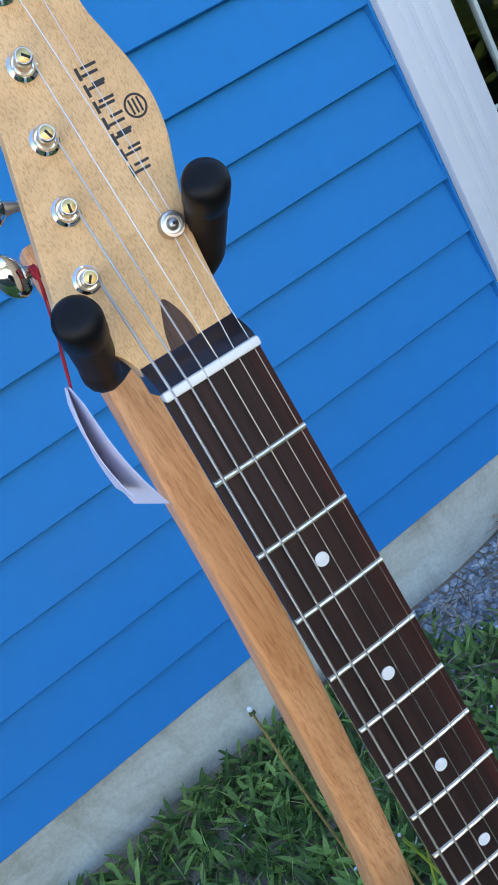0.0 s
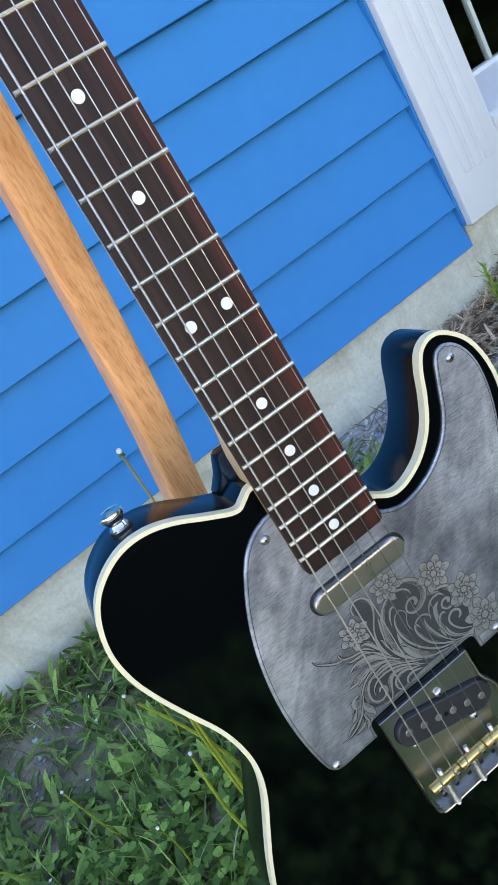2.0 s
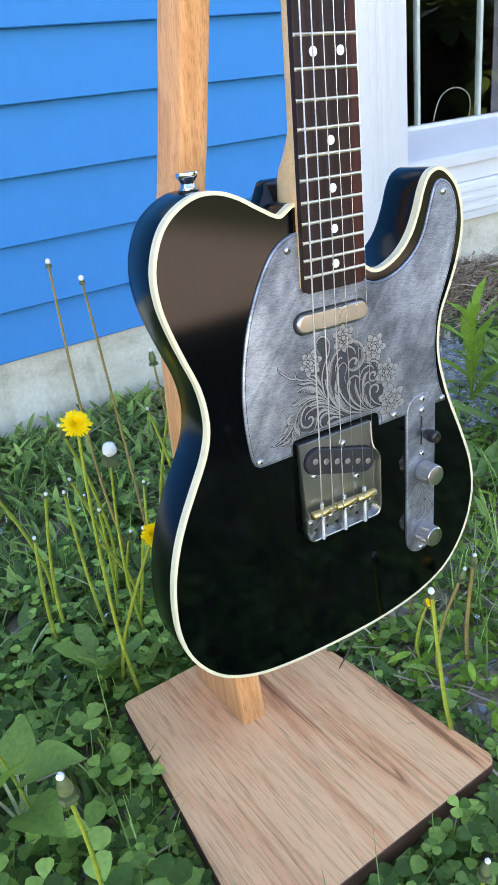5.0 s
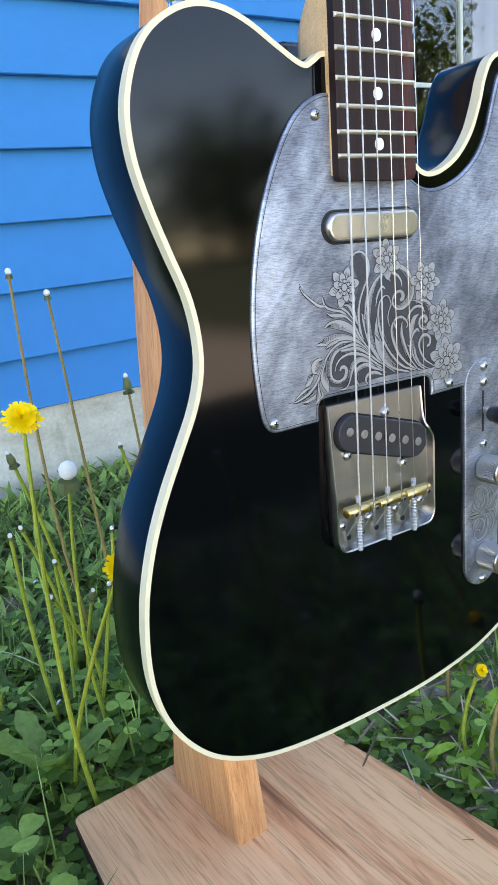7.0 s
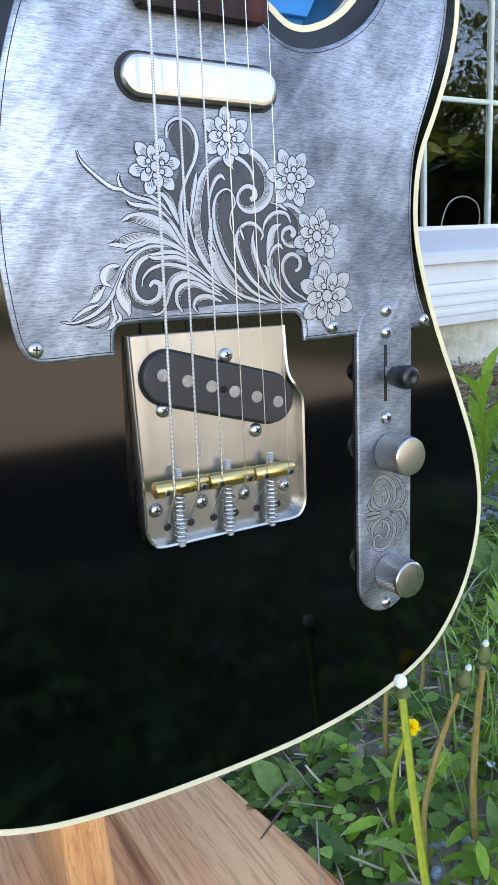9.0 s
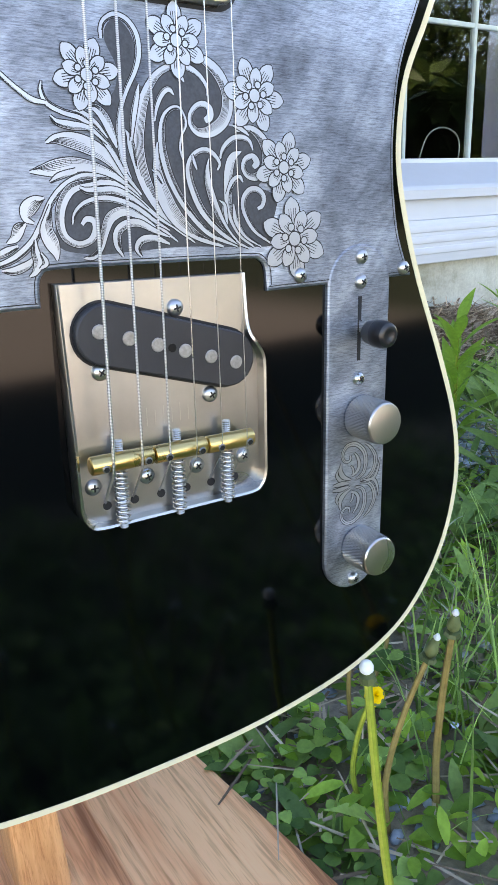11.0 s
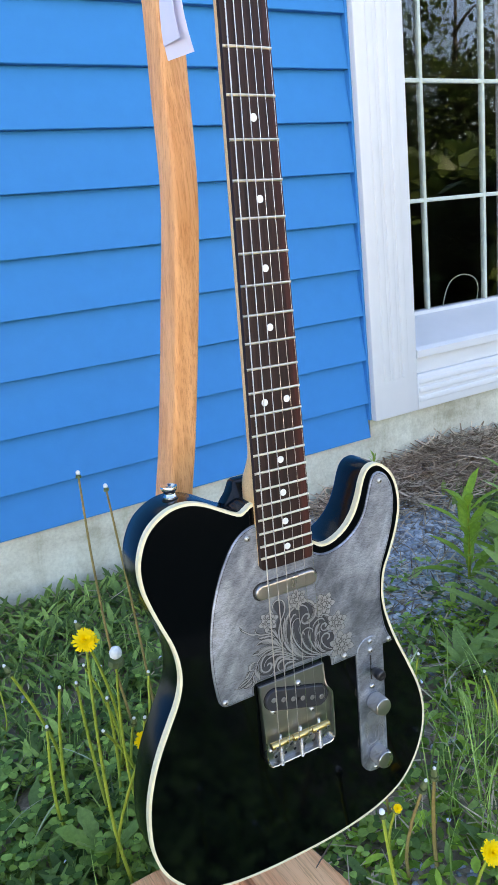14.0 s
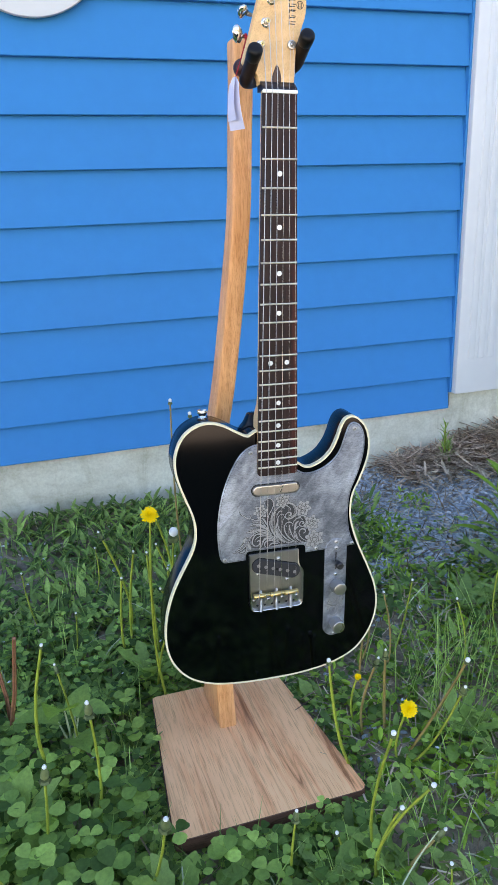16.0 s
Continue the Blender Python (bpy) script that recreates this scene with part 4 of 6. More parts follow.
for k, (fx, fz, fr) in enumerate(FLOWERS):
    fx, fz, fr = fx / 1000, fz / 1000, fr / 1000
    leaves = bmesh.new()
    for ring, (cnt, r0, r1, w, a0) in enumerate(((6, 0.30, 1.0, 0.21, 0.2), (6, 0.16, 0.72, 0.17, 0.72))):
        for j in range(cnt):
            a = a0 + k * 0.37 + j * 2 * math.pi / cnt
            d = np.array([math.cos(a), math.sin(a)])
            s = np.linspace(r0, r1, 9) * fr
            wprof = np.array([0.35, 0.62, 0.84, 0.97, 1.05, 1.04, 0.92, 0.66, 0.12]) * w * fr
            c = np.array([fx, fz]) + s[:, None] * d
            y = GY - 0.00049 - ring * 0.00009 - (j % 2) * 0.00003
            ext = np.concatenate([c, [c[-1] + d * 0.0003]])
            strip(lines, ext, np.concatenate([wprof, [0]]) + 0.00044, y)
            strip(leaves, c, wprof, y - 0.000012)
            for o in (-0.5, -0.2, 0.15, 0.45):
                pr = np.array([-d[1], d[0]])
                strip(hatch, (c + pr * (wprof * o)[:, None])[1:6 - ring], 0.00012, y - 0.000024)
    for j in range(7):
        a = 0.45 + k * 0.37 + j * 2 * math.pi / 6
        cx, cz, r = (fx + 0.30 * fr * math.cos(a), fz + 0.30 * fr * math.sin(a), 0.085 * fr) if j < 6 else (fx, fz, 0.17 * fr)
        for bmx, rr, y in ((lines, r + 0.00042, GY - 0.00066), (leaves, r, GY - 0.00068)):
            polygon(bmx, [(cx + rr * math.cos(q), cz + rr * math.sin(q)) for q in np.linspace(0, 6.283, 16, endpoint=False)], y)
    part("engraved_flower", leaves, ENGRAVE_LITE, guard, smooth=False)
rim = inset(g, 0.0019)
strip(lines, np.concatenate([rim, rim[:2]]), 0.00018, GY - 0.00012)
part("engraved_field", field, FIELD_GREY, guard, "blackened stippled background")
part("engraved_outline", lines, GROOVE, guard, "black engraved outlines", smooth=False)
part("engraved_hatching", hatch, GROOVE, guard, "fine black hatching", smooth=False)

# two mirrored leafy scrolls on the control plate between the knobs
bm, lobes = bmesh.new(), bmesh.new()
CURLS = ([(0.3, 1.7, 0.8), (4.9, 4.0, 1.6), (6.4, 9.2, 2.0), (4.9, 14.8, 2.0), (0.4, 18.6, 1.8), (-4.3, 18.9, 1.6), (-7.0, 16.4, 1.4), (-7.3, 13.3, 1.2), (-5.2, 11.1, 1.0), (-2.8, 11.8, 0.9), (-2.8, 13.8, 0.7)],
         [(-1.9, 3.9, 0.8), (1.0, 5.3, 1.4), (2.5, 8.3, 1.6), (1.5, 12.0, 1.2), (-0.7, 14.9, 0.3)],
         [(-0.9, 4.9, 1.0), (-1.2, 7.3, 0.9), (-2.8, 9.2, 0.3)],
         [(3.0, 0.5, 0.5), (8.5, 1.7, 1.6), (11.6, 5.7, 2.0), (11.9, 11.0, 1.8), (8.9, 15.7, 1.2), (5.7, 18.2, 0.3)],
         [(6.0, -0.5, 0.4), (11.2, 0.5, 1.4), (13.6, 4.1, 1.2), (14.8, 9.8, 0.2)],
         [(-2.2, 2.0, 0.6), (-6.4, 4.0, 2.2), (-8.6, 7.4, 2.0), (-8.2, 11.2, 0.4)],
         [(-2.5, 1.2, 0.6), (-7.9, 2.6, 1.6), (-10.6, 5.8, 1.4), (-9.7, 8.5, 0.3)],
         [(-3.7, 0.8, 0.8), (-8.2, 1.3, 2.0), (-13.0, 1.1, 0.9)])
for s in (1, -1):
    for k, rows in enumerate(CURLS):
        q = spline([(CX * 1000 - 0.4 + x, -682.0 + s * z, w) for x, z, w in rows], 6, False) / 1000
        c, h, y = q[:, :2], np.clip(q[:, 2] * 0.5, 0.0001, None), 0.00574 - 0.00004 * k
        strip(bm, c, h + 0.00034, y)
        strip(lobes, c, h, y - 0.000014)
        t = np.gradient(c, axis=0)
        t /= np.linalg.norm(t, axis=1)[:, None] + 1e-9
        nr = np.stack([-t[:, 1], t[:, 0]], 1)
        for off in (0.0,) if k in (0, 3) else ():
            strip(bm, (c + nr * (h * off)[:, None])[: int(len(c) * 0.8)], 0.00011, y - 0.000028)
part("scroll_outline", bm, GROOVE, ctrl, "small black engraved scrolls", smooth=False)
part("scroll_leaf", lobes, ENGRAVE_LITE, ctrl, "bright leaves between black lines", smooth=False)
ctrl.location.y = 0.0009

# maker's mark on the headstock as plain dark shapes
for k in range(7):
    z0 = 0.0730 + 0.0059 * k
    mark = bmesh.new()
    box(mark, (0.0135, HF - 0.00012, z0), (0.0147, HF + 0.0004, z0 + 0.0043))
    box(mark, (0.0148, HF - 0.00012, z0 + 0.0006 + 0.0007 * (k % 3)), (0.0212, HF + 0.0004, z0 + 0.0016 + 0.0007 * (k % 3)))
    box(mark, (0.0158 + 0.001 * (k % 2), HF - 0.00012, z0 + 0.0030), (0.0218, HF + 0.0004, z0 + 0.0040))
    part("mark_bar", mark, INK, guitar, "plain dark printed bars", smooth=False)
ringp = np.array([(math.cos(a), math.sin(a)) for a in np.linspace(0, 2 * math.pi, 28, endpoint=False)])
emb = band(ringp * 0.0043 + np.array([0.0270, 0.0937]), ringp * 0.0035 + np.array([0.0270, 0.0937]), HF - 0.00012, HF + 0.0004)
for dx in (-0.0017, 0.0, 0.0017):
    box(emb, (0.0270 + dx - 0.0004, HF - 0.00012, 0.0937 - 0.0026), (0.0270 + dx + 0.0004, HF + 0.0004, 0.0937 + 0.0026))
part("mark_ring", emb, INK, guitar, "plain dark ring", smooth=False)


# ---- house: blue clapboard wall, concrete footing, window, roof, sign ----
WY = 1.155           # the clapboards' lower front edges
PITCH = 0.13264
Z0 = 0.2876          # height of the lowest lap line
BLUE = simple("blue_siding_paint", (0.009, 0.200, 0.488), 0.58, 0, 0.05, 25, 0.08, 0.2, 0.0004)
WHITE = simple("white_trim_paint", (0.62, 0.63, 0.645), 0.5, 0, 0.03, 18, 0.05, 0.4)


def concrete():
    m, n, l, b = node_mat("weathered_concrete", 0.9)
    v = coords(n, l)
    a = noise_tex(n, l, coords(n, l, (1, 1, 2.5)), 4, 6, 0.65)
    f = noise_tex(n, l, v, 130, 5, 0.7)
    c = ramp(n, l, a, [(0.3, (0.40, 0.37, 0.28)), (0.5, (0.58, 0.56, 0.46)), (0.7, (0.68, 0.675, 0.575))])
    stain = noise_tex(n, l, coords(n, l, (1, 1, 0.35)), 11, 5, 0.7, 0.6)      # water marks that run down
    c = mix(n, l, c, ramp(n, l, stain, [(0.34, (0.62, 0.60, 0.50)), (0.52, (1, 1, 1))]), 0.55, "MULTIPLY")
    l.new(mix(n, l, c, ramp(n, l, f, [(0.3, (0.7, 0.7, 0.7)), (0.6, (1, 1, 1))]), 0.6, "MULTIPLY"), b.inputs["Base Color"])
    bump(n, l, b, f, 0.5, 0.002)
    return m


CONCRETE = concrete()
WX0, WX1, WTOP = -5.0, 4.2, 2.87
CW = 0.173
OX0, OX1, OZ0, OZ1 = 1.200, 2.392, 0.500, 1.972      # window opening
wall = new("wall_south")
tagged(wall, "pale blue painted clapboard house wall above a concrete footing", "wall", kind="structure")
bm = bmesh.new()
YB0, YB1 = WY + 0.026, WY + 0.20
box(bm, (WX0, YB0, 0.185), (1.027, YB1, WTOP))
box(bm, (1.027, YB0, 0.2335), (OX0, YB1, WTOP))
box(bm, (OX1, YB0, 0.185), (WX1, YB1, WTOP))
box(bm, (OX0, YB0, 0.2335), (OX1, YB1, 0.438))
box(bm, (OX0, YB0, OZ1 + 0.012), (OX1, YB1, WTOP))
part("sheathing", bm, BLUE, wall, smooth=False)


def clapboard(x0, x1, z, h=PITCH):
    """One lapped board: thick at its lower edge, thin at the top."""
    bm = bmesh.new()
    n = 8
    rows = []
    for k in range(n + 1):
        x = x0 + (x1 - x0) * k / n
        w = 0.0008 * math.sin(x * 2.1 + z * 9)
        rows.append([bm.verts.new((x, WY + y + w * 0.6, z + dz + w)) for y, dz in ((0.0258, 0.0), (0.0015, 0.0), (0.0, 0.0016), (0.0200, h + 0.006), (0.0258, h + 0.006))])
    for a, b in zip(rows, rows[1:]):
        for j in range(4):
            bm.faces.new((a[j], a[j + 1], b[j + 1], b[j]))
    bm.faces.new(rows[0])
    bm.faces.new(rows[-1])
    return bm


UNEVEN = (0.0005, 0.0, -0.0009, 0.0, -0.0016, 0.0027, 0.001, -0.0006, 0.0005, 0.0016, -0.001, -0.0008)
for k in range(-1, 18):
    z = Z0 + k * PITCH + (UNEVEN[k] if k < 12 else 0) if k >= 0 else Z0 - 0.108
    h = PITCH if k >= 0 else 0.108
    if z < 2.1:
        part("clapboard", clapboard(WX0, 1.0188, z, h), BLUE, wall, smooth=False)
        part("clapboard", clapboard(OX1 + 0.1815, WX1, z, h), BLUE, wall, smooth=False)
    else:
        part("clapboard", clapboard(WX0, WX1, z, h), BLUE, wall, smooth=False)

for x0, x1 in ((1.0190, 1.0264), (OX1 + CW + 0.0006, OX1 + CW + 0.0080)):
    part("edge_strip", boxed((x0, WY - 0.0015, 0.2345), (x1, WY + 0.02, 2.1), 0.001), BLUE, wall, smooth=False)
bm = boxed((WX0, WY + 0.012, -0.4), (WX1, WY + 0.3, 0.1845), 0.004)
box(bm, (1.0275, WY + 0.0121, 0.15), (OX1 + CW, WY + 0.2, 0.2315), 0.002)
footing = new("footing_wall", finish(bm, "footing_wall", CONCRETE, False))
tagged(footing, "grey weathered concrete footing under the siding", "footing", kind="structure")
# added room shell; its dark colours put the indoor shade behind the panes
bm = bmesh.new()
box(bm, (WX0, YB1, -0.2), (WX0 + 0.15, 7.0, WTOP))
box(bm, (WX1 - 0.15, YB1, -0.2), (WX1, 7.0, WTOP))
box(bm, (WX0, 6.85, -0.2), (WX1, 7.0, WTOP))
back = new("wall_north", finish(bm, "wall_north", simple("shaded_room_walls", (0.05, 0.045, 0.045), 0.8), False))
tagged(back, "plain inner walls of the house, coloured dark for the room's shade", "wall", kind="structure")
floor = new("floor", finish(boxed((WX0 + 0.15, YB1 + 0.1, 0.2), (WX1 - 0.15, 6.85, 0.3)), "floor", simple("shaded_floor", (0.06, 0.045, 0.035), 0.6), False))
tagged(floor, "wooden floor inside the house, coloured dark for the room's shade", "floor", kind="structure")
ceiling = new("ceiling", finish(boxed((WX0, YB1, 2.55), (WX1, 6.85, 2.65)), "ceiling", simple("shaded_ceiling", (0.08, 0.08, 0.08), 0.8), False))
tagged(ceiling, "plain ceiling inside the house, coloured dark for the room's shade", "ceiling", kind="structure")
bm = bmesh.new()
pv = [(0.93, 2.78), (0.93, 2.94), (4.1, 4.74), (7.4, 2.94), (7.4, 2.78), (4.1, 4.59)]
ra = [bm.verts.new((WX0 - 0.3, y, z)) for y, z in pv]
rb = [bm.verts.new((WX1 + 0.3, y, z)) for y, z in pv]
for k in range(6):
    bm.faces.new((ra[k], ra[(k + 1) % 6], rb[(k + 1) % 6], rb[k]))
bm.faces.new(ra)
bm.faces.new(rb)
roof = new("roof", finish(bm, "roof", simple("grey_shingle", (0.12, 0.12, 0.13), 0.9, 0, 0.3, 8), False))
tagged(roof, "grey shingled roof of the house", "roof", kind="structure")

# window: fluted casing, sill, sash with muntins, panes
GYL = 1.369
win = new("window_1")
tagged(win, "white wooden window with fluted casing and small panes that mirror trees", "window", kind="structure")
CY = WY - 0.022


def casing(name, x0, x1, z0, z1, vertical, label=""):
    """A flat casing board with raised beads along its length."""
    bm = boxed((x0, CY, z0), (x1, WY + 0.03, z1), 0.003)
    span = (x1 - x0) if vertical else (z1 - z0)
    for f in (0.30, 0.51, 0.72) if vertical else (0.30, 0.55, 0.80):
        if vertical:
            c = x0 + span * f
            box(bm, (c - 0.0125, CY - 0.0030, z0 + 0.115), (c + 0.0125, CY + 0.004, z1 - 0.02), 0.0029)
        else:
            c = z0 + span * f
            box(bm, (x0 + 0.004, CY - 0.0030, c - 0.0095), (x1 - 0.004, CY + 0.004, c + 0.0095), 0.0029)
    return part(name, bm, WHITE, win, label, angle=50)


casing("casing", OX0 - CW, OX0, 0.232, OZ1 + 0.16, True)
casing("casing", OX1, OX1 + CW, 0.232, OZ1 + 0.16, True)
casing("casing", OX0 + 0.0005, OX1 - 0.0005, 0.2322, 0.345, False)
casing("casing", OX0 + 0.0005, OX1 - 0.0005, OZ1 + 0.02, OZ1 + 0.1598, False)
part("apron", boxed((OX0 + 0.0005, CY + 0.016, 0.3455), (OX1 - 0.0005, WY + 0.03, 0.3975), 0.002), WHITE, win)
bm = bmesh.new()
pf = [(CY - 0.004, 0.398), (CY - 0.006, 0.420), (CY + 0.010, 0.430), (GYL - 0.031, 0.494), (GYL - 0.031, 0.398)]
ra = [bm.verts.new((OX0 + 0.0005, y, z)) for y, z in pf]
rb = [bm.verts.new((OX1 - 0.0005, y, z)) for y, z in pf]
for k in range(5):
    bm.faces.new((ra[k], ra[(k + 1) % 5], rb[(k + 1) % 5], rb[k]))
bm.faces.new(ra)
bm.faces.new(rb)
part("sill", bm, WHITE, win, "sloping white window sill", smooth=False)
bm = bmesh.new()
box(bm, (OX0 - 0.015, WY + 0.031, OZ0 - 0.02), (OX0 + 0.004, GYL + 0.02, OZ1 + 0.02))
box(bm, (OX1 - 0.004, WY + 0.031, OZ0 - 0.02), (OX1 + 0.015, GYL + 0.02, OZ1 + 0.02))
box(bm, (OX0 - 0.015, WY + 0.031, OZ1 - 0.002), (OX1 + 0.015, GYL + 0.02, OZ1 + 0.02))
part("jamb", bm, WHITE, win, smooth=False)
bm = bmesh.new()
box(bm, (OX0 + 0.004, GYL - 0.03, 0.445), (OX1 - 0.004, GYL + 0.02, OZ0 + 0.006), 0.003)
part("sash_rail", bm, WHITE, win)
MUNT = simple("grey_green_muntin", (0.50, 0.56, 0.50), 0.5)
for k in range(1, 4):
    x = OX0 + 0.282 * k - 0.007
    part("muntin", boxed((x - 0.0068, GYL - 0.011, OZ0), (x + 0.0068, GYL + 0.010, OZ1), 0.003), MUNT, win)
    z = OZ0 + 0.368 * k
    part("muntin", boxed((OX0, GYL - 0.0095, z - 0.0068), (OX1, GYL + 0.008, z + 0.0068), 0.003), MUNT, win)
GLASS, gn, gl, gb = node_mat("window_glass", 0.0)
gb.inputs["Transmission Weight"].default_value = 1.0
gb.inputs["IOR"].default_value = 1.55
gb.inputs["Base Color"].default_value = (0.75, 0.78, 0.78, 1)
for i in range(4):
    for j in range(4):
        x0 = OX0 + (0.282 * i - 0.007 if i else 0)
        x1, z = (OX0 + 0.282 * (i + 1) - 0.007 if i < 3 else OX1), OZ0 + 0.368 * j
        part("pane", boxed((x0 + 0.003, GYL - 0.002, z + 0.004), (x1 - 0.003, GYL + 0.002, z + 0.364)), GLASS, win, smooth=False).visible_shadow = False
# behind the glass: a drawn cloth and a loop of pale cord on the inner sill
cloth = thing("curtain", "plain grey-mauve cloth curtain hanging straight behind the panes", "curtain", Matrix.Translation((1.872, 1.405, 0.47)))
bm = bmesh.new()
rows = []
for k in range(41):
    x = (OX1 - 1.874) * k / 40
    y = 0.004 * math.sin(k * 0.9) + 0.003 * math.sin(k * 0.37 + 1)
    rows.append([bm.verts.new((x, y + dy, z)) for dy, z in ((0, 0.0), (0, 1.52), (0.003, 1.52), (0.003, 0.0))])
for a, b in zip(rows, rows[1:]):
    for k in range(4):
        bm.faces.new((a[k], a[(k + 1) % 4], b[(k + 1) % 4], b[k]))
bm.faces.new(rows[0])
bm.faces.new(rows[-1])
part("cloth", bm, simple("grey_mauve_cloth", (0.22, 0.20, 0.235), 0.9, 0, 0.06, 300, 0.2), cloth)
part("curtain_rod", tube([(-0.08, 0.002, 1.525), (OX1 - 1.874, 0.002, 1.525)], 0.007, 10), simple("rod_steel", (0.4, 0.4, 0.4), 0.4, 1.0), cloth)
inner = new("inner_sill", finish(boxed((OX0 - 0.05, GYL + 0.021, 0.44), (OX1 + 0.05, GYL + 0.16, 0.468), 0.003), "inner_sill", WHITE))
tagged(inner, "white painted inner window sill", "sill", kind="structure")
cord = thing("cord", "thin pale cord lying in a loop on the inner sill", "cord", Matrix.Translation((1.70, 1.42, 0.468)))
loop = spline([(-0.083, 0.02, 0.004), (-0.092, 0.0, 0.06), (-0.06, 0.0, 0.112), (0.0, 0.0, 0.130), (0.06, 0.0, 0.112), (0.085, 0.005, 0.07), (0.088, 0.02, 0.004)], 6, False)
part("loop", tube(loop, 0.0022, 8), simple("pale_cord", (0.6, 0.58, 0.52), 0.6), cord)

# sign: a round board with a moulded rim, over a smaller round lobe
sign = thing("wall_sign", "round white sign with pale blue face on blue siding", "sign", Matrix.Translation((-0.02, WY - 0.012, 1.867)))
SIGNW = simple("sign_white", (0.58, 0.575, 0.57), 0.55, 0, 0.05, 14, 0.05)
SIGNB = simple("sign_pale_blue", (0.55, 0.67, 0.78), 0.4, 0, 0.05, 10, 0.0)
circ = np.array([(math.cos(a), math.sin(a)) for a in np.linspace(0, 2 * math.pi, 96, endpoint=False)])
part("rim", band(circ * 0.367, circ * 0.318, -0.032, 0.0), SIGNW, sign, "moulded off-white rim", angle=50)
part("backing", slab([(circ * 0.3665, -0.004), (circ * 0.3665, 0.0)]), SIGNW, sign)
part("rim_line", band(circ * 0.3520, circ * 0.3500, -0.0326, -0.031), INK, sign)
part("face", slab([(circ * 0.318, -0.026), (circ * 0.318, -0.004)]), SIGNB, sign, "glossy pale blue face")
part("lobe", slab([(circ * 0.1940 + np.array([-0.18, -0.377]), -0.0035), (circ * 0.1950 + np.array([-0.18, -0.377]), -0.002), (circ * 0.195 + np.array([-0.18, -0.377]), 0.012)]), SIGNW, sign, "round white lobe")
bm = bmesh.new()
for x0, z0, x1, z1 in ((-0.26, -0.2425, 0.125, -0.2400), (0.1225, -0.24, 0.125, 0.05), (-0.26, -0.24, -0.2575, 0.05)):
    box(bm, (x0, -0.0275, z0), (x1, -0.0255, z1))
part("face_frame", bm, INK, sign, smooth=False)
for x0, z0, x1, z1 in ((-0.16, -0.2200, -0.10, -0.2000), (-0.08, -0.2200, 0.045, -0.2000), (-0.13, -0.168, -0.105, -0.143), (-0.085, -0.168, 0.075, -0.143)):
    bm = bmesh.new()
    box(bm, (x0, -0.0275, z0), (x1, -0.0255, z1))
    part("letter_bar", bm, INK, sign, smooth=False)

# ---- stand: trapezoid base board, curved post, padded yoke ----
stand = thing("guitar_stand", "handmade oak stand with curved post and brown base board", "stand", Matrix.Translation((-0.06, 0.07, 0.0)))
bl = []
for cx, cy, r, a0 in ((0.1480, -0.1600, 0.013, -90), (0.1185, 0.1655, 0.008, 0), (-0.1185, 0.1655, 0.008, 90), (-0.1480, -0.1600, 0.013, 180)):
    for k in range(6):
        a = radians(a0 + 18 * k)
        bl.append((cx - math.copysign(r, cx) + r * math.cos(a), cy - math.copysign(r, cy) + r * math.sin(a)))
bm = bmesh.new()
stack = []
for d, z in ((0.0008, 0.004), (0.0, 0.006), (0.0, 0.0262), (0.0008, 0.0272), (0.0022, 0.0280)):
    c = [(x * (1 - d / 0.14), y * (1 - d / 0.16)) for x, y in bl]
    stack.append([bm.verts.new((x, y, z)) for x, y in c])
for a, b in zip(stack, stack[1:]):
    for k in range(len(bl)):
        f = bm.faces.new((a[k], a[(k + 1) % len(bl)], b[(k + 1) % len(bl)], b[k]))
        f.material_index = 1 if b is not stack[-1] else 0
bm.faces.new(stack[0])
bm.faces.new(stack[-1])
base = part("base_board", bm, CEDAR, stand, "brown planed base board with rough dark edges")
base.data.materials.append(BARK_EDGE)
base.matrix_basis = pose(-0.0014, -0.0063, -0.0003, -1.63, 1.29, 0.46)      # the board lies a little askew on the weeds
# post profile: height, middle x, front y, depth, width, in world metres
POST = [(0.0215, -0.071, 0.106, 0.112, 0.030), (0.10, -0.072, 0.112, 0.088, 0.029), (0.20, -0.071, 0.122, 0.062, 0.028), (0.35, -0.067, 0.134, 0.054, 0.027), (0.50, -0.058, 0.137, 0.047, 0.026),
        (0.62, -0.041, 0.127, 0.043, 0.026), (0.74, -0.0295, 0.110, 0.040, 0.026), (0.85, -0.0205, 0.098, 0.034, 0.026), (0.95, -0.0125, 0.106, 0.034, 0.026), (1.02, -0.007, 0.112, 0.034, 0.026), (1.058, -0.006, 0.114, 0.034, 0.0255), (1.064, -0.006, 0.117, 0.028, 0.022)]
prof = spline(POST, 5, False)
bm = bmesh.new()
rows = []
for z, x, y, d, w in prof:
    r = 0.004
    ring = []
    for cx, cy, a0 in ((w / 2 - r, r, -90), (w / 2 - r, d - r, 0), (-w / 2 + r, d - r, 90), (-w / 2 + r, r, 180)):
        for k in range(4):
            a = radians(a0 + 30 * k)
            ring.append(bm.verts.new((x + cx + r * math.cos(a) + 0.06, y + cy + r * math.sin(a) - 0.07, z)))
    rows.append(ring)
for a, b in zip(rows, rows[1:]):
    for k in range(16):
        bm.faces.new((a[k], a[(k + 1) % 16], b[(k + 1) % 16], b[k]))
bm.faces.new(rows[0])
bm.faces.new(rows[-1])
part("post", bm, OAK, stand, "honey-coloured curved oak post")
G = pose(0, 0, 0.985, -1.023, 1.775, -1.798)
TO = stand.matrix_basis.inverted() @ G
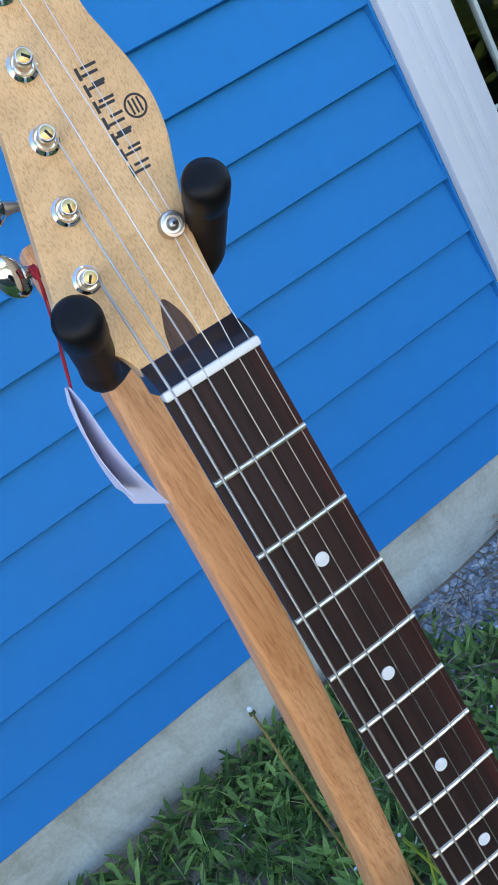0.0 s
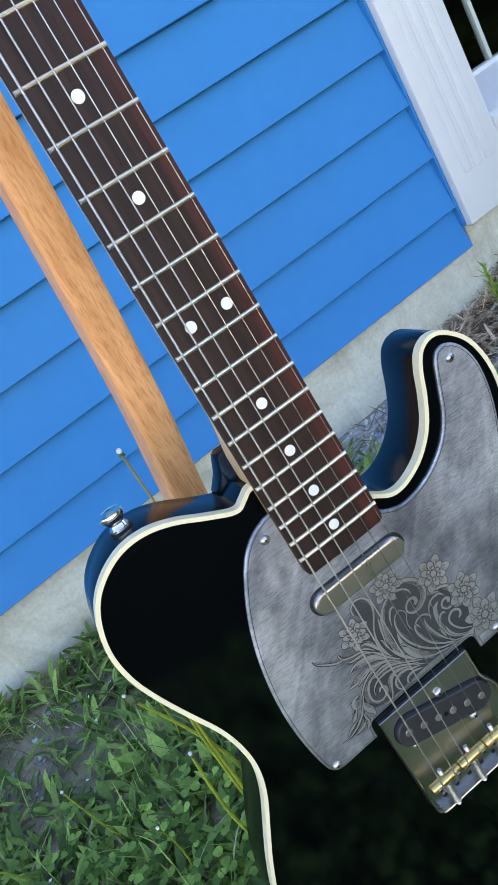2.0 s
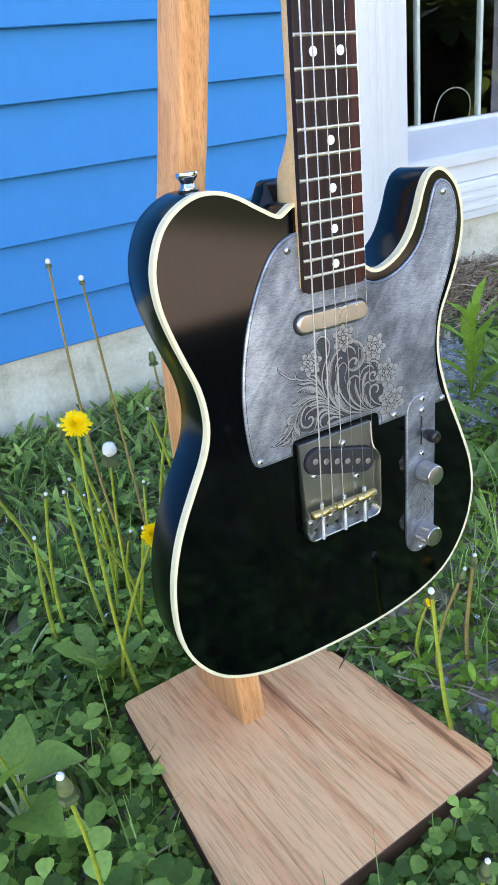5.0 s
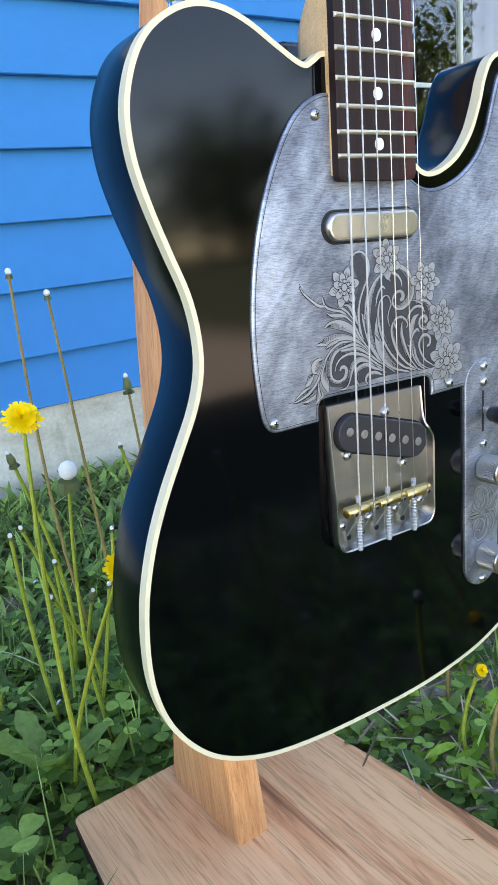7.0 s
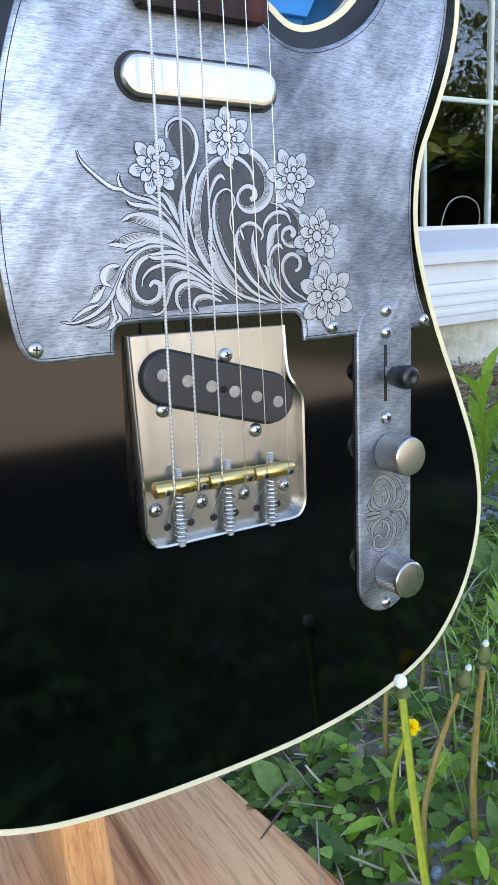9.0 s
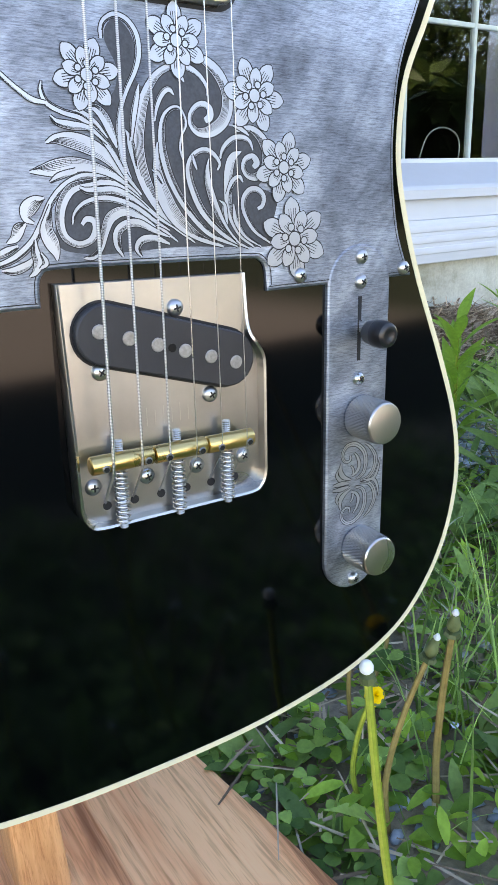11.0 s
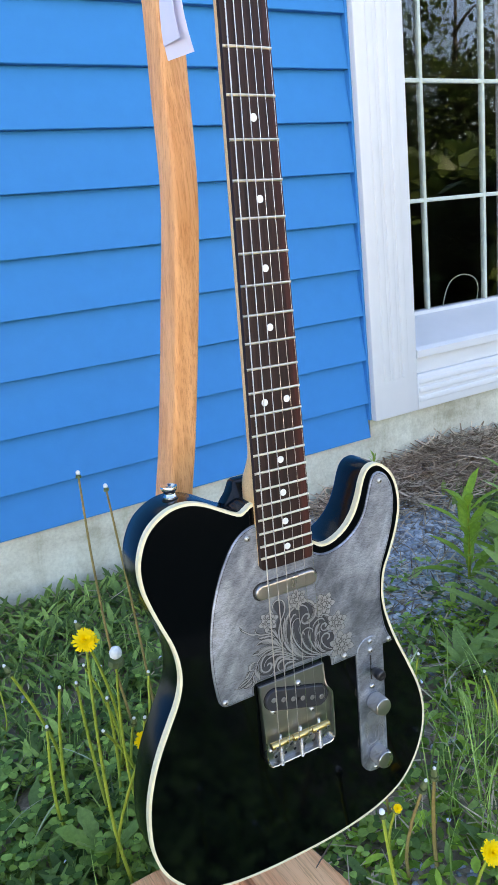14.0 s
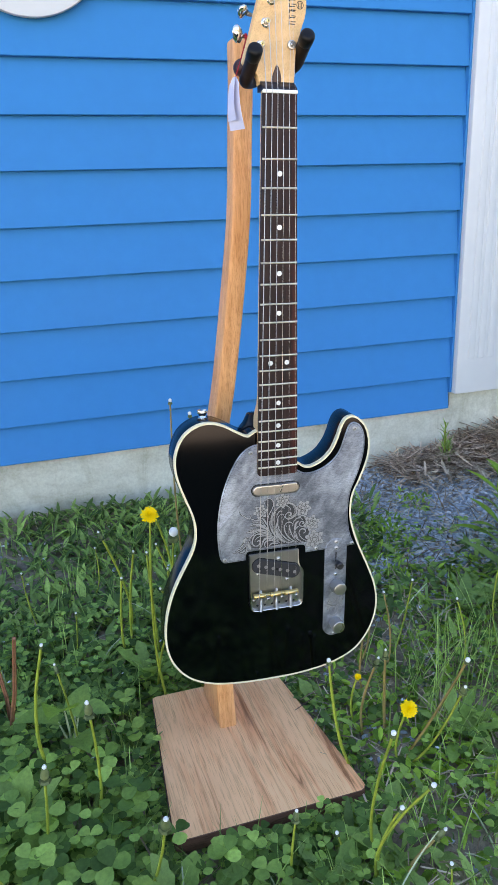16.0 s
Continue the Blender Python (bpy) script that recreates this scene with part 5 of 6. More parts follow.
arm = [TO @ Vector(p) for p in ((-0.012, 0.118, 0.046), (-0.010, 0.088, 0.036), (0.0, 0.054, 0.027))]
part("arm", tube(arm, [0.008, 0.008, 0.009], 14), FOAM, stand, "dark sleeve-covered hanger arm")
yoke_path = [(0.0309, 0.0225, 0.0442), (0.0303, 0.036, 0.0375), (0.020, 0.050, 0.031), (0.0, 0.055, 0.027), (-0.019, 0.050, 0.020), (-0.0306, 0.036, 0.0175), (-0.0315, 0.0225, 0.0238)]
yk = [TO @ Vector(p) for p in spline(yoke_path, 6, False)]
yoke = part("yoke", tube(yk, 0.0080, 14), FOAM, stand, "dark brown padded yoke")
knuckle = [TO @ Vector(p) for p in ((-0.0185, 0.1130, 0.0450), (-0.0182, 0.1115, 0.0448), (-0.0175, 0.1060, 0.0440), (-0.0165, 0.0990, 0.0432), (-0.0155, 0.0930, 0.0425), (-0.0150, 0.0905, 0.0422))]
part("knuckle", tube(knuckle, [0.0035, 0.0070, 0.0104, 0.0110, 0.0078, 0.0035], 20), simple("dark_red_rubber", (0.040, 0.009, 0.009), 0.45, 0, 0.3, 70, 0.1), yoke, "dark red-brown rounded knuckle")
for tip, root in (((0.0290, -0.0125, 0.0604), (0.0309, 0.0235, 0.0438)), ((-0.0340, -0.0165, 0.0424), (-0.0315, 0.0235, 0.0234))):
    a, b = TO @ Vector(root), TO @ Vector(tip)
    d = (b - a).normalized()
    part("prong", tube([a, a + (b - a) * 0.4, a + (b - a) * 0.70], [0.0081, 0.0082, 0.0080], 18), FOAM, yoke)
    pts = [a + (b - a) * 0.60, a + (b - a) * 0.63, b - d * 0.0050, b - d * 0.0024, b - d * 0.0007, b]
    part("rubber_cap", tube(pts, [0.0080, 0.0087, 0.0088, 0.0082, 0.0064, 0.0036], 24), RUBBER, yoke, "black rubber end cap")

# price tag: a folded card on a red thread, tied to the first tuner button
tag = thing("paper_tag", "blank folded white paper tag hanging on red thread from a tuner", "tag", Matrix.Translation((-0.0300, 0.0300, 1.0480)))
fold_at = Vector((-0.0140, 0.0040, -0.046))
for side_yaw, drop, wide, name in ((-86, 0.057, 0.030, "card"), (-100, 0.047, 0.026, "card")):
    bm = bmesh.new()
    rows = []
    for k in range(9):
        f = k / 8
        a = radians(side_yaw + 14 * f)
        ax = Vector((math.cos(a), math.sin(a), 0.0))
        nr = Vector((ax.y, -ax.x, 0.0))
        half = wide / 2 * min(1.0, 0.35 + 4.6 * f)
        mid = fold_at + Vector(((0.003 if drop > 0.055 else -0.003) * f, -0.002 * f, 0.004 - drop * f)) + nr * (0.004 * math.sin(2.6 * f))
        rows.append([bm.verts.new(mid + ax * half * s + nr * dy) for dy in (0, 0.0004) for s in (-1, 0, 1)])
    for a, b in zip(rows, rows[1:]):
        for i, j in ((0, 1), (1, 2), (2, 5), (5, 4), (4, 3), (3, 0)):
            bm.faces.new((a[i], a[j], b[j], b[i]))
    bm.faces.new([rows[0][i] for i in (0, 1, 2, 5, 4, 3)])
    bm.faces.new([rows[-1][i] for i in (0, 1, 2, 5, 4, 3)])
    part(name, bm, PAPER, tag)
for dx in (0.0, 0.0011):
    th = spline([(0.0, -0.0030, 0.0), (-0.0040 + dx, 0.001, -0.015), (-0.0090 - dx * 0.5, 0.003, -0.032), (-0.0140, 0.0040, -0.046), (-0.0145, 0.0045, -0.051)], 5, False)
    part("thread", tube(th, 0.00045, 6), THREAD, tag)
bm = bmesh.new()
for k in range(3):
    c = Vector((-0.0010 + 0.0009 * k, 0.0, 0.0))
    pts = [c + Vector((0, 0.0026 * math.cos(a), 0.0026 * math.sin(a))) for a in np.linspace(0, 2 * math.pi, 13)]
    tube([tuple(q) for q in pts], 0.0004, 6, bm)
part("thread_loop", bm, THREAD, tag)


# ---- ground: one sheet to the horizon, shaded yard by the wall, bare sunlit drive beyond ----
def lift(x, y):
    """Height of the soil: small unevenness, rising into a mulch heap against the wall."""
    near = np.clip(1.6 - np.hypot(np.asarray(x) - 0.1, np.asarray(y) - 0.2) / 2.2, 0, 1)
    h = 0.007 * np.sin(5.1 * x + 1.3) * np.cos(6.3 * y) + 0.004 * np.sin(13 * x + 9 * y) - 0.004
    heap = 0.085 * np.exp(-((x - 1.35) / 0.42) ** 2 - ((y - 1.16) / 0.23) ** 2)
    left = 0.03 * np.exp(-((x + 0.7) / 0.6) ** 2 - ((y - 1.1) / 0.3) ** 2)
    flat = 1 - np.exp(-((x + 0.06) / 0.2) ** 4 - ((y - 0.07) / 0.22) ** 4)
    return h * near * flat + heap + left


def soil():
    m, n, l, b = node_mat("yard_soil", 0.95)
    v = coords(n, l)
    a = noise_tex(n, l, v, 9, 6, 0.65)
    f = noise_tex(n, l, v, 95, 5, 0.7)
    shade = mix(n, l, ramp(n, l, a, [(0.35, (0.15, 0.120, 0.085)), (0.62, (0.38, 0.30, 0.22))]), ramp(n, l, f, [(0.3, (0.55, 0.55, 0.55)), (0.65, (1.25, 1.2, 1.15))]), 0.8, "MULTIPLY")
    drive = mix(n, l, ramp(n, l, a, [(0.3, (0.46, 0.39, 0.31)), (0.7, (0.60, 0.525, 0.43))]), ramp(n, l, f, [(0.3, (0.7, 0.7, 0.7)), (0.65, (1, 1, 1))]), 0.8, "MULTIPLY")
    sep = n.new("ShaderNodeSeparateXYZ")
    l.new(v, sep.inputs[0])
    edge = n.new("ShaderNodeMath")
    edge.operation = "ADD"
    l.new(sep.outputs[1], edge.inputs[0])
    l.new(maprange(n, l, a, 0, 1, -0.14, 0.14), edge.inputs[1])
    # colour steps at the house's shadow edge: pale sunlit drive, darker shaded yard
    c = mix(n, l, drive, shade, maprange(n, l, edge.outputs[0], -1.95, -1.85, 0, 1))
    grass = ramp(n, l, noise_tex(n, l, v, 3, 6), [(0.3, (0.045, 0.060, 0.022)), (0.7, (0.095, 0.110, 0.045))])
    c = mix(n, l, grass, c, maprange(n, l, edge.outputs[0], -9.6, -9.0, 0, 1))
    c = mix(n, l, c, grass, maprange(n, l, sep.outputs[0], 1.6, 2.2, 0, 1))
    # strip before the drive coloured near black, deepening the house's shade there
    shaded_turf = ramp(n, l, noise_tex(n, l, v, 40, 6), [(0.3, (0.012, 0.018, 0.007)), (0.7, (0.035, 0.050, 0.018))])
    front = maprange(n, l, edge.outputs[0], -1.92, -1.84, 0, 1)
    back = maprange(n, l, edge.outputs[0], -0.85, -0.70, 1, 0)
    both = n.new("ShaderNodeMath")
    both.operation = "MULTIPLY"
    l.new(front, both.inputs[0])
    l.new(back, both.inputs[1])
    c = mix(n, l, c, shaded_turf, both.outputs[0])
    l.new(c, b.inputs["Base Color"])
    bump(n, l, b, f, 0.6, 0.004)
    return m


gx = np.concatenate([[-600, -150, -40, -12, -5], np.arange(-2.4, 2.81, 0.05), [5, 12, 40, 150, 600]])
gy = np.concatenate([[-600, -150, -40, -12, -5], np.arange(-2.4, 1.21, 0.05), [3, 8, 20, 60, 150, 600]])
XX, YY = np.meshgrid(gx, gy, indexing="ij")
ZZ = lift(XX, YY)
ni, nj = XX.shape
me = bpy.data.meshes.new("ground")
idx = np.arange(ni * nj).reshape(ni, nj)
me.from_pydata(np.stack([XX, YY, ZZ], -1).reshape(-1, 3).tolist(), [], np.stack([idx[:-1, :-1], idx[1:, :-1], idx[1:, 1:], idx[:-1, 1:]], -1).reshape(-1, 4).tolist())
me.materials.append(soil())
for p in me.polygons:
    p.use_smooth = True
ground = tagged(new("ground", me), "dark yard soil under weeds, turning to a bare drive", "ground", kind="structure")

rng = np.random.default_rng(7)


def leaf_mat(name, dark, lite, rough=0.40, trans=0.42):
    """Thin leaves: a tint for every leaf, veins of noise, light passing through."""
    m, n, l, b = node_mat(name, rough, 0, 0.22)
    geo = n.new("ShaderNodeNewGeometry")
    v = coords(n, l)
    c = ramp(n, l, geo.outputs["Random Per Island"], [(0.0, tuple(x * 0.6 for x in dark)), (0.3, dark), (0.85, lite), (1.0, tuple(min(1, x * 1.25) for x in lite))])
    c = mix(n, l, c, ramp(n, l, noise_tex(n, l, v, 180, 3), [(0.3, (0.7, 0.72, 0.7)), (0.65, (1.1, 1.1, 1.05))]), 0.7, "MULTIPLY")
    c = mix(n, l, c, ramp(n, l, noise_tex(n, l, v, 5, 3), [(0.35, (0.75, 0.8, 0.7)), (0.65, (1.15, 1.1, 1.0))]), 0.7, "MULTIPLY")
    l.new(c, b.inputs["Base Color"])
    tr, ms = n.new("ShaderNodeBsdfTranslucent"), n.new("ShaderNodeMixShader")
    l.new(c, tr.inputs[0])
    ms.inputs[0].default_value = trans
    l.new(b.outputs[0], ms.inputs[1])
    l.new(tr.outputs[0], ms.inputs[2])
    l.new(ms.outputs[0], n["Material Output"].inputs[0])
    return m


CLOVER = leaf_mat("clover_leaf", (0.122, 0.235, 0.056), (0.385, 0.575, 0.140))
BROAD = leaf_mat("weed_leaf", (0.135, 0.240, 0.074), (0.390, 0.560, 0.160))
GRASS = leaf_mat("grass_blade", (0.190, 0.310, 0.085), (0.46, 0.65, 0.19))
FRESH = leaf_mat("fresh_leaf", (0.170, 0.330, 0.040), (0.40, 0.61, 0.085))
STRAWM = leaf_mat("dry_straw", (0.26, 0.175, 0.12), (0.66, 0.52, 0.40), 0.8, 0.1)
MULCH = leaf_mat("brown_mulch", (0.34, 0.225, 0.165), (0.78, 0.60, 0.48), 0.8, 0.1)
PALE_STEM = leaf_mat("pale_stem", (0.24, 0.30, 0.16), (0.50, 0.54, 0.36), 0.5, 0.2)
STALK = leaf_mat("dandelion_stalk", (0.34, 0.41, 0.055), (0.58, 0.62, 0.11), 0.45, 0.25)
STALK_DRY = leaf_mat("dry_stalk", (0.34, 0.23, 0.085), (0.48, 0.35, 0.14), 0.6, 0.15)
STALK_RED = leaf_mat("reddish_stalk", (0.38, 0.15, 0.09), (0.48, 0.21, 0.13), 0.6, 0.1)
PETAL = simple("yellow_petal", (0.97, 0.66, 0.008), 0.6, 0, 0.06, 300, 0.0, 0.2)
FLUFF = simple("white_seed_fluff", (0.74, 0.74, 0.69), 0.9, 0, 0.10, 300, 0.2)
SEPAL = leaf_mat("bud_sepal", (0.13, 0.17, 0.07), (0.22, 0.25, 0.12))


def ribbons(base, yaw, length, width, lean, curl, prof, fold=0.25, twist=0.0):
    """Leaves as folded strips. Each starts at base, leans by lean (radians from upright) and bends by curl along its length."""
    prof = np.array(prof, float)
    n, s = len(base), len(prof)
    pos = np.array(base, float)
    out = np.zeros((n, s, 3, 3))
    seg = (length / (s - 1))[:, None]
    side = np.stack([-np.sin(yaw + twist), np.cos(yaw + twist), np.zeros(n)], 1)
    for k in range(s):
        a = lean + curl * k / (s - 1)
        d = np.stack([np.sin(a) * np.cos(yaw), np.sin(a) * np.sin(yaw), np.cos(a)], 1)
        up = np.cross(d, side)
        w = (width * prof[k] / 2)[:, None]
        out[:, k, 0] = pos - side * w + up * w * fold
        out[:, k, 1] = pos
        out[:, k, 2] = pos + side * w + up * w * fold
        pos = pos + d * seg
    faces = []
    for k in range(s - 1):
        for j in (0, 1):
            faces.append((3 * k + j, 3 * k + j + 1, 3 * k + 4 + j, 3 * k + 3 + j))
    f = np.array(faces)
    allf = (np.arange(n)[:, None, None] * (3 * s) + f[None]).reshape(-1, 4)
    return out.reshape(-1, 3), allf


def quads(name, chunks, material, smooth=True):
    """One mesh from several (verts, quads) arrays."""
    V, Fs, off = [], [], 0
    for v, f in chunks:
        V.append(v)
        Fs.append(f + off)
        off += len(v)
    V, Fs = np.concatenate(V), np.concatenate(Fs)
    me = bpy.data.meshes.new(name)
    me.vertices.add(len(V))
    me.vertices.foreach_set("co", V.astype(np.float32).ravel())
    k = Fs.shape[1]
    me.loops.add(Fs.size)
    me.loops.foreach_set("vertex_index", Fs.astype(np.int32).ravel())
    me.polygons.add(len(Fs))
    me.polygons.foreach_set("loop_start", np.arange(0, Fs.size, k, dtype=np.int32))
    if smooth:
        me.polygons.foreach_set("use_smooth", np.ones(len(Fs), bool))
    me.update(calc_edges=True)
    me.validate()
    me.materials.append(material)
    return me


def stuff(name, chunks, material, label, category, smooth=True):
    return tagged(new(name, quads(name, chunks, material, smooth)), label, category, kind="stuff")


def patchy(x, y, f=3.0, seed=0.0):
    return 0.5 + 0.25 * np.sin(f * x * 2.1 + seed) * np.cos(f * y * 1.7 + seed * 2) + 0.25 * np.sin(f * (x + y) * 1.3 + seed * 3)


def gravel_zone(x, y):
    core = np.exp(-((x - 0.76 - 0.42 * (y - 0.72)) / 0.27) ** 6 - ((y - 0.77) / 0.32) ** 6)
    strip_by_wall = np.exp(-((x - 0.60) / 0.23) ** 6 - ((y - 1.06) / 0.14) ** 6)
    return np.maximum(core, strip_by_wall)


def low_zone(x, y):
    """The strip before the gravel, where nothing stands tall."""
    return ((x > 0.26) & (x < 0.80) & (y > 0.24) & (y < 1.0)) * 1.0


def straw_zone(x, y):
    return 1 / (1 + np.exp(-(y - (1.06 - 0.24 * np.clip(x - 0.55, 0, 0.8))) / 0.03)) / (1 + np.exp(-(x - 0.76) / 0.02))


def off_board(x, y, gap):
    w = 0.148 + gap - 0.09 * (y + 0.096)
    return ~((np.abs(x + 0.06) < w) & (y > -0.097 - gap) & (y < 0.232 + gap))


def spots(n, x0, x1, y0, y1, dens, gap=0.022):
    """n places in a rectangle, kept where dens(x, y) beats a random number, clear of the board."""
    x, y = rng.uniform(x0, x1, n), rng.uniform(y0, y1, n)
    k = (rng.random(n) < dens(x, y)) & off_board(x, y, gap) & (y < 1.15)
    return x[k], y[k], lift(x[k], y[k])


def u(n, a, b):
    return rng.uniform(a, b, n)


def clover_chunks(x, y, z, hmin, hmax, size):
    n = len(x)
    h = u(n, hmin, hmax)
    lx, ly = u(n, -0.02, 0.02), u(n, -0.02, 0.02)
    top = np.stack([x + lx, y + ly, z + h], 1)
    yaw0 = u(n, 0, 6.28)
    tilt, tdir = u(n, 0, 0.45), u(n, 0, 6.28)
    s = size * u(n, 0.7, 1.25)
    out = []
    for k in range(3):
        yaw = yaw0 + k * 2.094 + u(n, -0.12, 0.12)
        lean = 1.38 + tilt * np.cos(yaw - tdir) + u(n, -0.1, 0.1)
        out.append(ribbons(top, yaw, s, s * 1.02, lean, u(n, 0.1, 0.5), (0.10, 0.62, 0.95, 0.98, 0.45), 0.22))
    d = np.arctan2(ly, lx)
    out.append(ribbons(np.stack([x, y, z], 1), d, np.hypot(h, np.hypot(lx, ly)), np.full(n, 0.0012), np.arctan2(np.hypot(lx, ly), h), np.zeros(n), (1, 0.8), 0.0))
    return out


# clover, thickest in front and to the side of the stand
x, y, z = spots(12500, -1.15, 0.75, -0.75, 0.75, lambda x, y: np.clip(1.15 - 1.0 * (x > 0.06) - 2.2 * np.clip(y - 0.15, 0, 1), 0.07, 1) * np.clip(0.35 + patchy(x, y, 4.0, 0.5), 0, 1), 0.021)
stuff("clover", clover_chunks(x, y, z, 0.012, 0.055, 0.0128), CLOVER, "dense green clover leaves around the stand", "clover")
x, y, z = spots(5200, -0.30, 0.18, -0.19, 0.31, lambda x, y: 0.75 * ~off_board(x, y, 0.035) * (1 - 0.5 * (x > 0)), 0.007)
stuff("low_clover", clover_chunks(x, y, z, 0.004, 0.015, 0.0105), CLOVER, "low clover leaves close against the base board", "clover")
x, y, z = spots(2600, -1.0, -0.02, -0.75, 0.22, lambda x, y: patchy(x, y, 5.0, 2.0), 0.032)
stuff("large_clover", clover_chunks(x, y, z, 0.035, 0.085, 0.0205), CLOVER, "larger clover leaves standing above the rest", "clover")

# broad weed leaves: long, lance-shaped, thick towards the wall
x, y, z = spots(42000, -1.7, 1.5, -0.7, 1.13, lambda x, y: np.clip((0.35 + 0.6 * (y > 0.25)) * (1 - gravel_zone(x, y) * 1.2) * (1 - straw_zone(x, y)) * np.clip(0.4 + patchy(x, y, 3.0, 1.0), 0, 1) * (1 - 0.78 * (x > 0.1) * (y < 0.62)) * (1 - 0.8 * np.exp(-((x + 0.50) / 0.09) ** 2 - ((y - 0.92) / 0.09) ** 2)), 0, 1))
n = len(x)
stuff("weed_leaves", [ribbons(np.stack([x, y, z], 1), u(n, 0, 6.28), u(n, 0.025, 0.07), u(n, 0.007, 0.015), u(n, 0.45, 1.25), u(n, 0.1, 0.9), (0.18, 0.55, 0.95, 1.0, 0.72, 0.12), 0.35)],
      BROAD, "dark green lance-shaped weed leaves", "weeds")
x, y, z = spots(5200, -1.2, 0.7, -0.75, 0.7, lambda x, y: (0.5 * patchy(x, y, 6.0, 4.0) + 0.1) * (1 - 0.5 * (x > 0.1)), 0.020)
n = len(x)
stuff("low_leaves", [ribbons(np.stack([x, y, z], 1), u(n, 0, 6.28), u(n, 0.03, 0.07), u(n, 0.014, 0.028), u(n, 0.5, 1.3), u(n, 0.2, 0.7), (0.25, 0.6, 0.82, 1.0, 0.78, 0.30, 0.05), 0.3)],
      BROAD, "rounded dark weed leaves close to the soil", "weeds")

# grass: fine blades, tallest to one side of the board
x, y, z = spots(32000, -1.3, 1.3, -0.75, 1.0, lambda x, y: np.clip((0.22 - 0.12 * (x > 0.06) + 0.35 * np.exp(-((x - 0.50) / 0.20) ** 2 - ((y - 0.08) / 0.22) ** 2) + 0.85 * np.exp(-((x - 0.285) / 0.075) ** 2 - ((y - 0.06) / 0.10) ** 2) + 0.25 * np.exp(-((x - 0.3) / 0.2) ** 2 - ((y + 0.35) / 0.2) ** 2)) * (1 - gravel_zone(x, y)) * (1 - 0.85 * low_zone(x, y)) * np.clip(0.3 + patchy(x, y, 5.0, 3.0), 0, 1), 0, 1))
n = len(x)
tall = np.exp(-((x - 0.50) / 0.20) ** 2 - ((y - 0.06) / 0.24) ** 2) + np.exp(-((x - 0.285) / 0.08) ** 2 - ((y - 0.06) / 0.11) ** 2)
stuff("grass", [ribbons(np.stack([x, y, z], 1), u(n, 0, 6.28), u(n, 0.05, 0.11) * (1 + 1.0 * tall), u(n, 0.0014, 0.0030), u(n, 0.02, 0.5), u(n, 0.1, 1.1), (1.0, 0.95, 0.8, 0.55, 0.08), 0.3)],
      GRASS, "thin green grass blades among the weeds", "grass")
# long arching blades, and pale stems curled over the clover
x, y, z = spots(1500, -1.1, 1.1, -0.75, 0.7, lambda x, y: (0.18 - 0.17 * low_zone(x, y)) * ((x < -0.50) | (x > 0.34) | (y < -0.44)))
n = len(x)
stuff("long_grass", [ribbons(np.stack([x, y, z], 1), u(n, 0, 6.28), u(n, 0.12, 0.26), u(n, 0.0012, 0.0026), u(n, 0.0, 0.4), u(n, 0.5, 1.9), (1.0, 1.0, 0.9, 0.8, 0.65, 0.45, 0.25, 0.05), 0.3)],
      GRASS, "long thin arching grass blades", "grass")
x, y, z = spots(420, -1.0, 0.5, -0.7, 0.5, lambda x, y: 0.6 + 0 * x, 0.12)
n = len(x)
stuff("curled_stems", [ribbons(np.stack([x, y, z + 0.01], 1), u(n, 0, 6.28), u(n, 0.06, 0.15), u(n, 0.0016, 0.0030), u(n, 0.3, 1.2), u(n, 0.3, 1.8), (1.0, 1.0, 0.95, 0.9, 0.85, 0.8, 0.6), 0.5)],
      PALE_STEM, "pale curled stems lying over the clover", "stems")
# feathery bright patches beside the gravel
x, y, z = spots(9000, 0.20, 0.90, 0.30, 1.0, lambda x, y: np.clip(np.exp(-((x - 0.535) / 0.050) ** 2 - ((y - 0.68) / 0.10) ** 2) + 0.5 * np.exp(-((x - 0.46) / 0.05) ** 2 - ((y - 0.54) / 0.08) ** 2) + 0.9 * np.exp(-((x - 0.71) / 0.045) ** 2 - ((y - 0.84) / 0.04) ** 2), 0, 1))
n = len(x)
stuff("feathery_weed", [ribbons(np.stack([x, y, z + u(n, 0, 0.050)], 1), u(n, 0, 6.28), u(n, 0.008, 0.022), u(n, 0.004, 0.009), u(n, 0.4, 1.4), u(n, 0.1, 0.7), (0.4, 1.0, 0.8, 0.1), 0.3)],
      FRESH, "bright green feathery weeds beside gravel", "weeds")
# small mixed leaves covering the soil beside the board
x, y, z = spots(7500, 0.04, 0.70, -0.45, 0.50, lambda x, y: np.clip(0.08 + 0.50 * patchy(x, y, 7.0, 1.7), 0, 1) * (1 - 0.25 * ((x < 0.42) & (y > 0))))
n = len(x)
stuff("small_leaves", [ribbons(np.stack([x, y, z + u(n, 0, 0.02)], 1), u(n, 0, 6.28), u(n, 0.012, 0.034), u(n, 0.006, 0.014), u(n, 0.7, 1.5), u(n, 0.1, 0.6), (0.25, 0.75, 1.0, 0.85, 0.15), 0.3)],
      FRESH, "small mixed green leaves over bare soil", "weeds")
# dry stems and litter lying on the soil
x, y, z = spots(15000, -1.2, 1.1, -0.7, 1.1, lambda x, y: 0.10 + 0.85 * (x > 0.06))
n = len(x)
stuff("dry_litter", [ribbons(np.stack([x, y, z + u(n, 0.002, 0.02)], 1), u(n, 0, 6.28), u(n, 0.015, 0.08), u(n, 0.0010, 0.0034), u(n, 1.2, 1.62), u(n, -0.2, 0.2), (0.8, 1, 0.9, 0.6), 0.3)],
      STRAWM, "dry pale stems lying between the weeds", "litter")
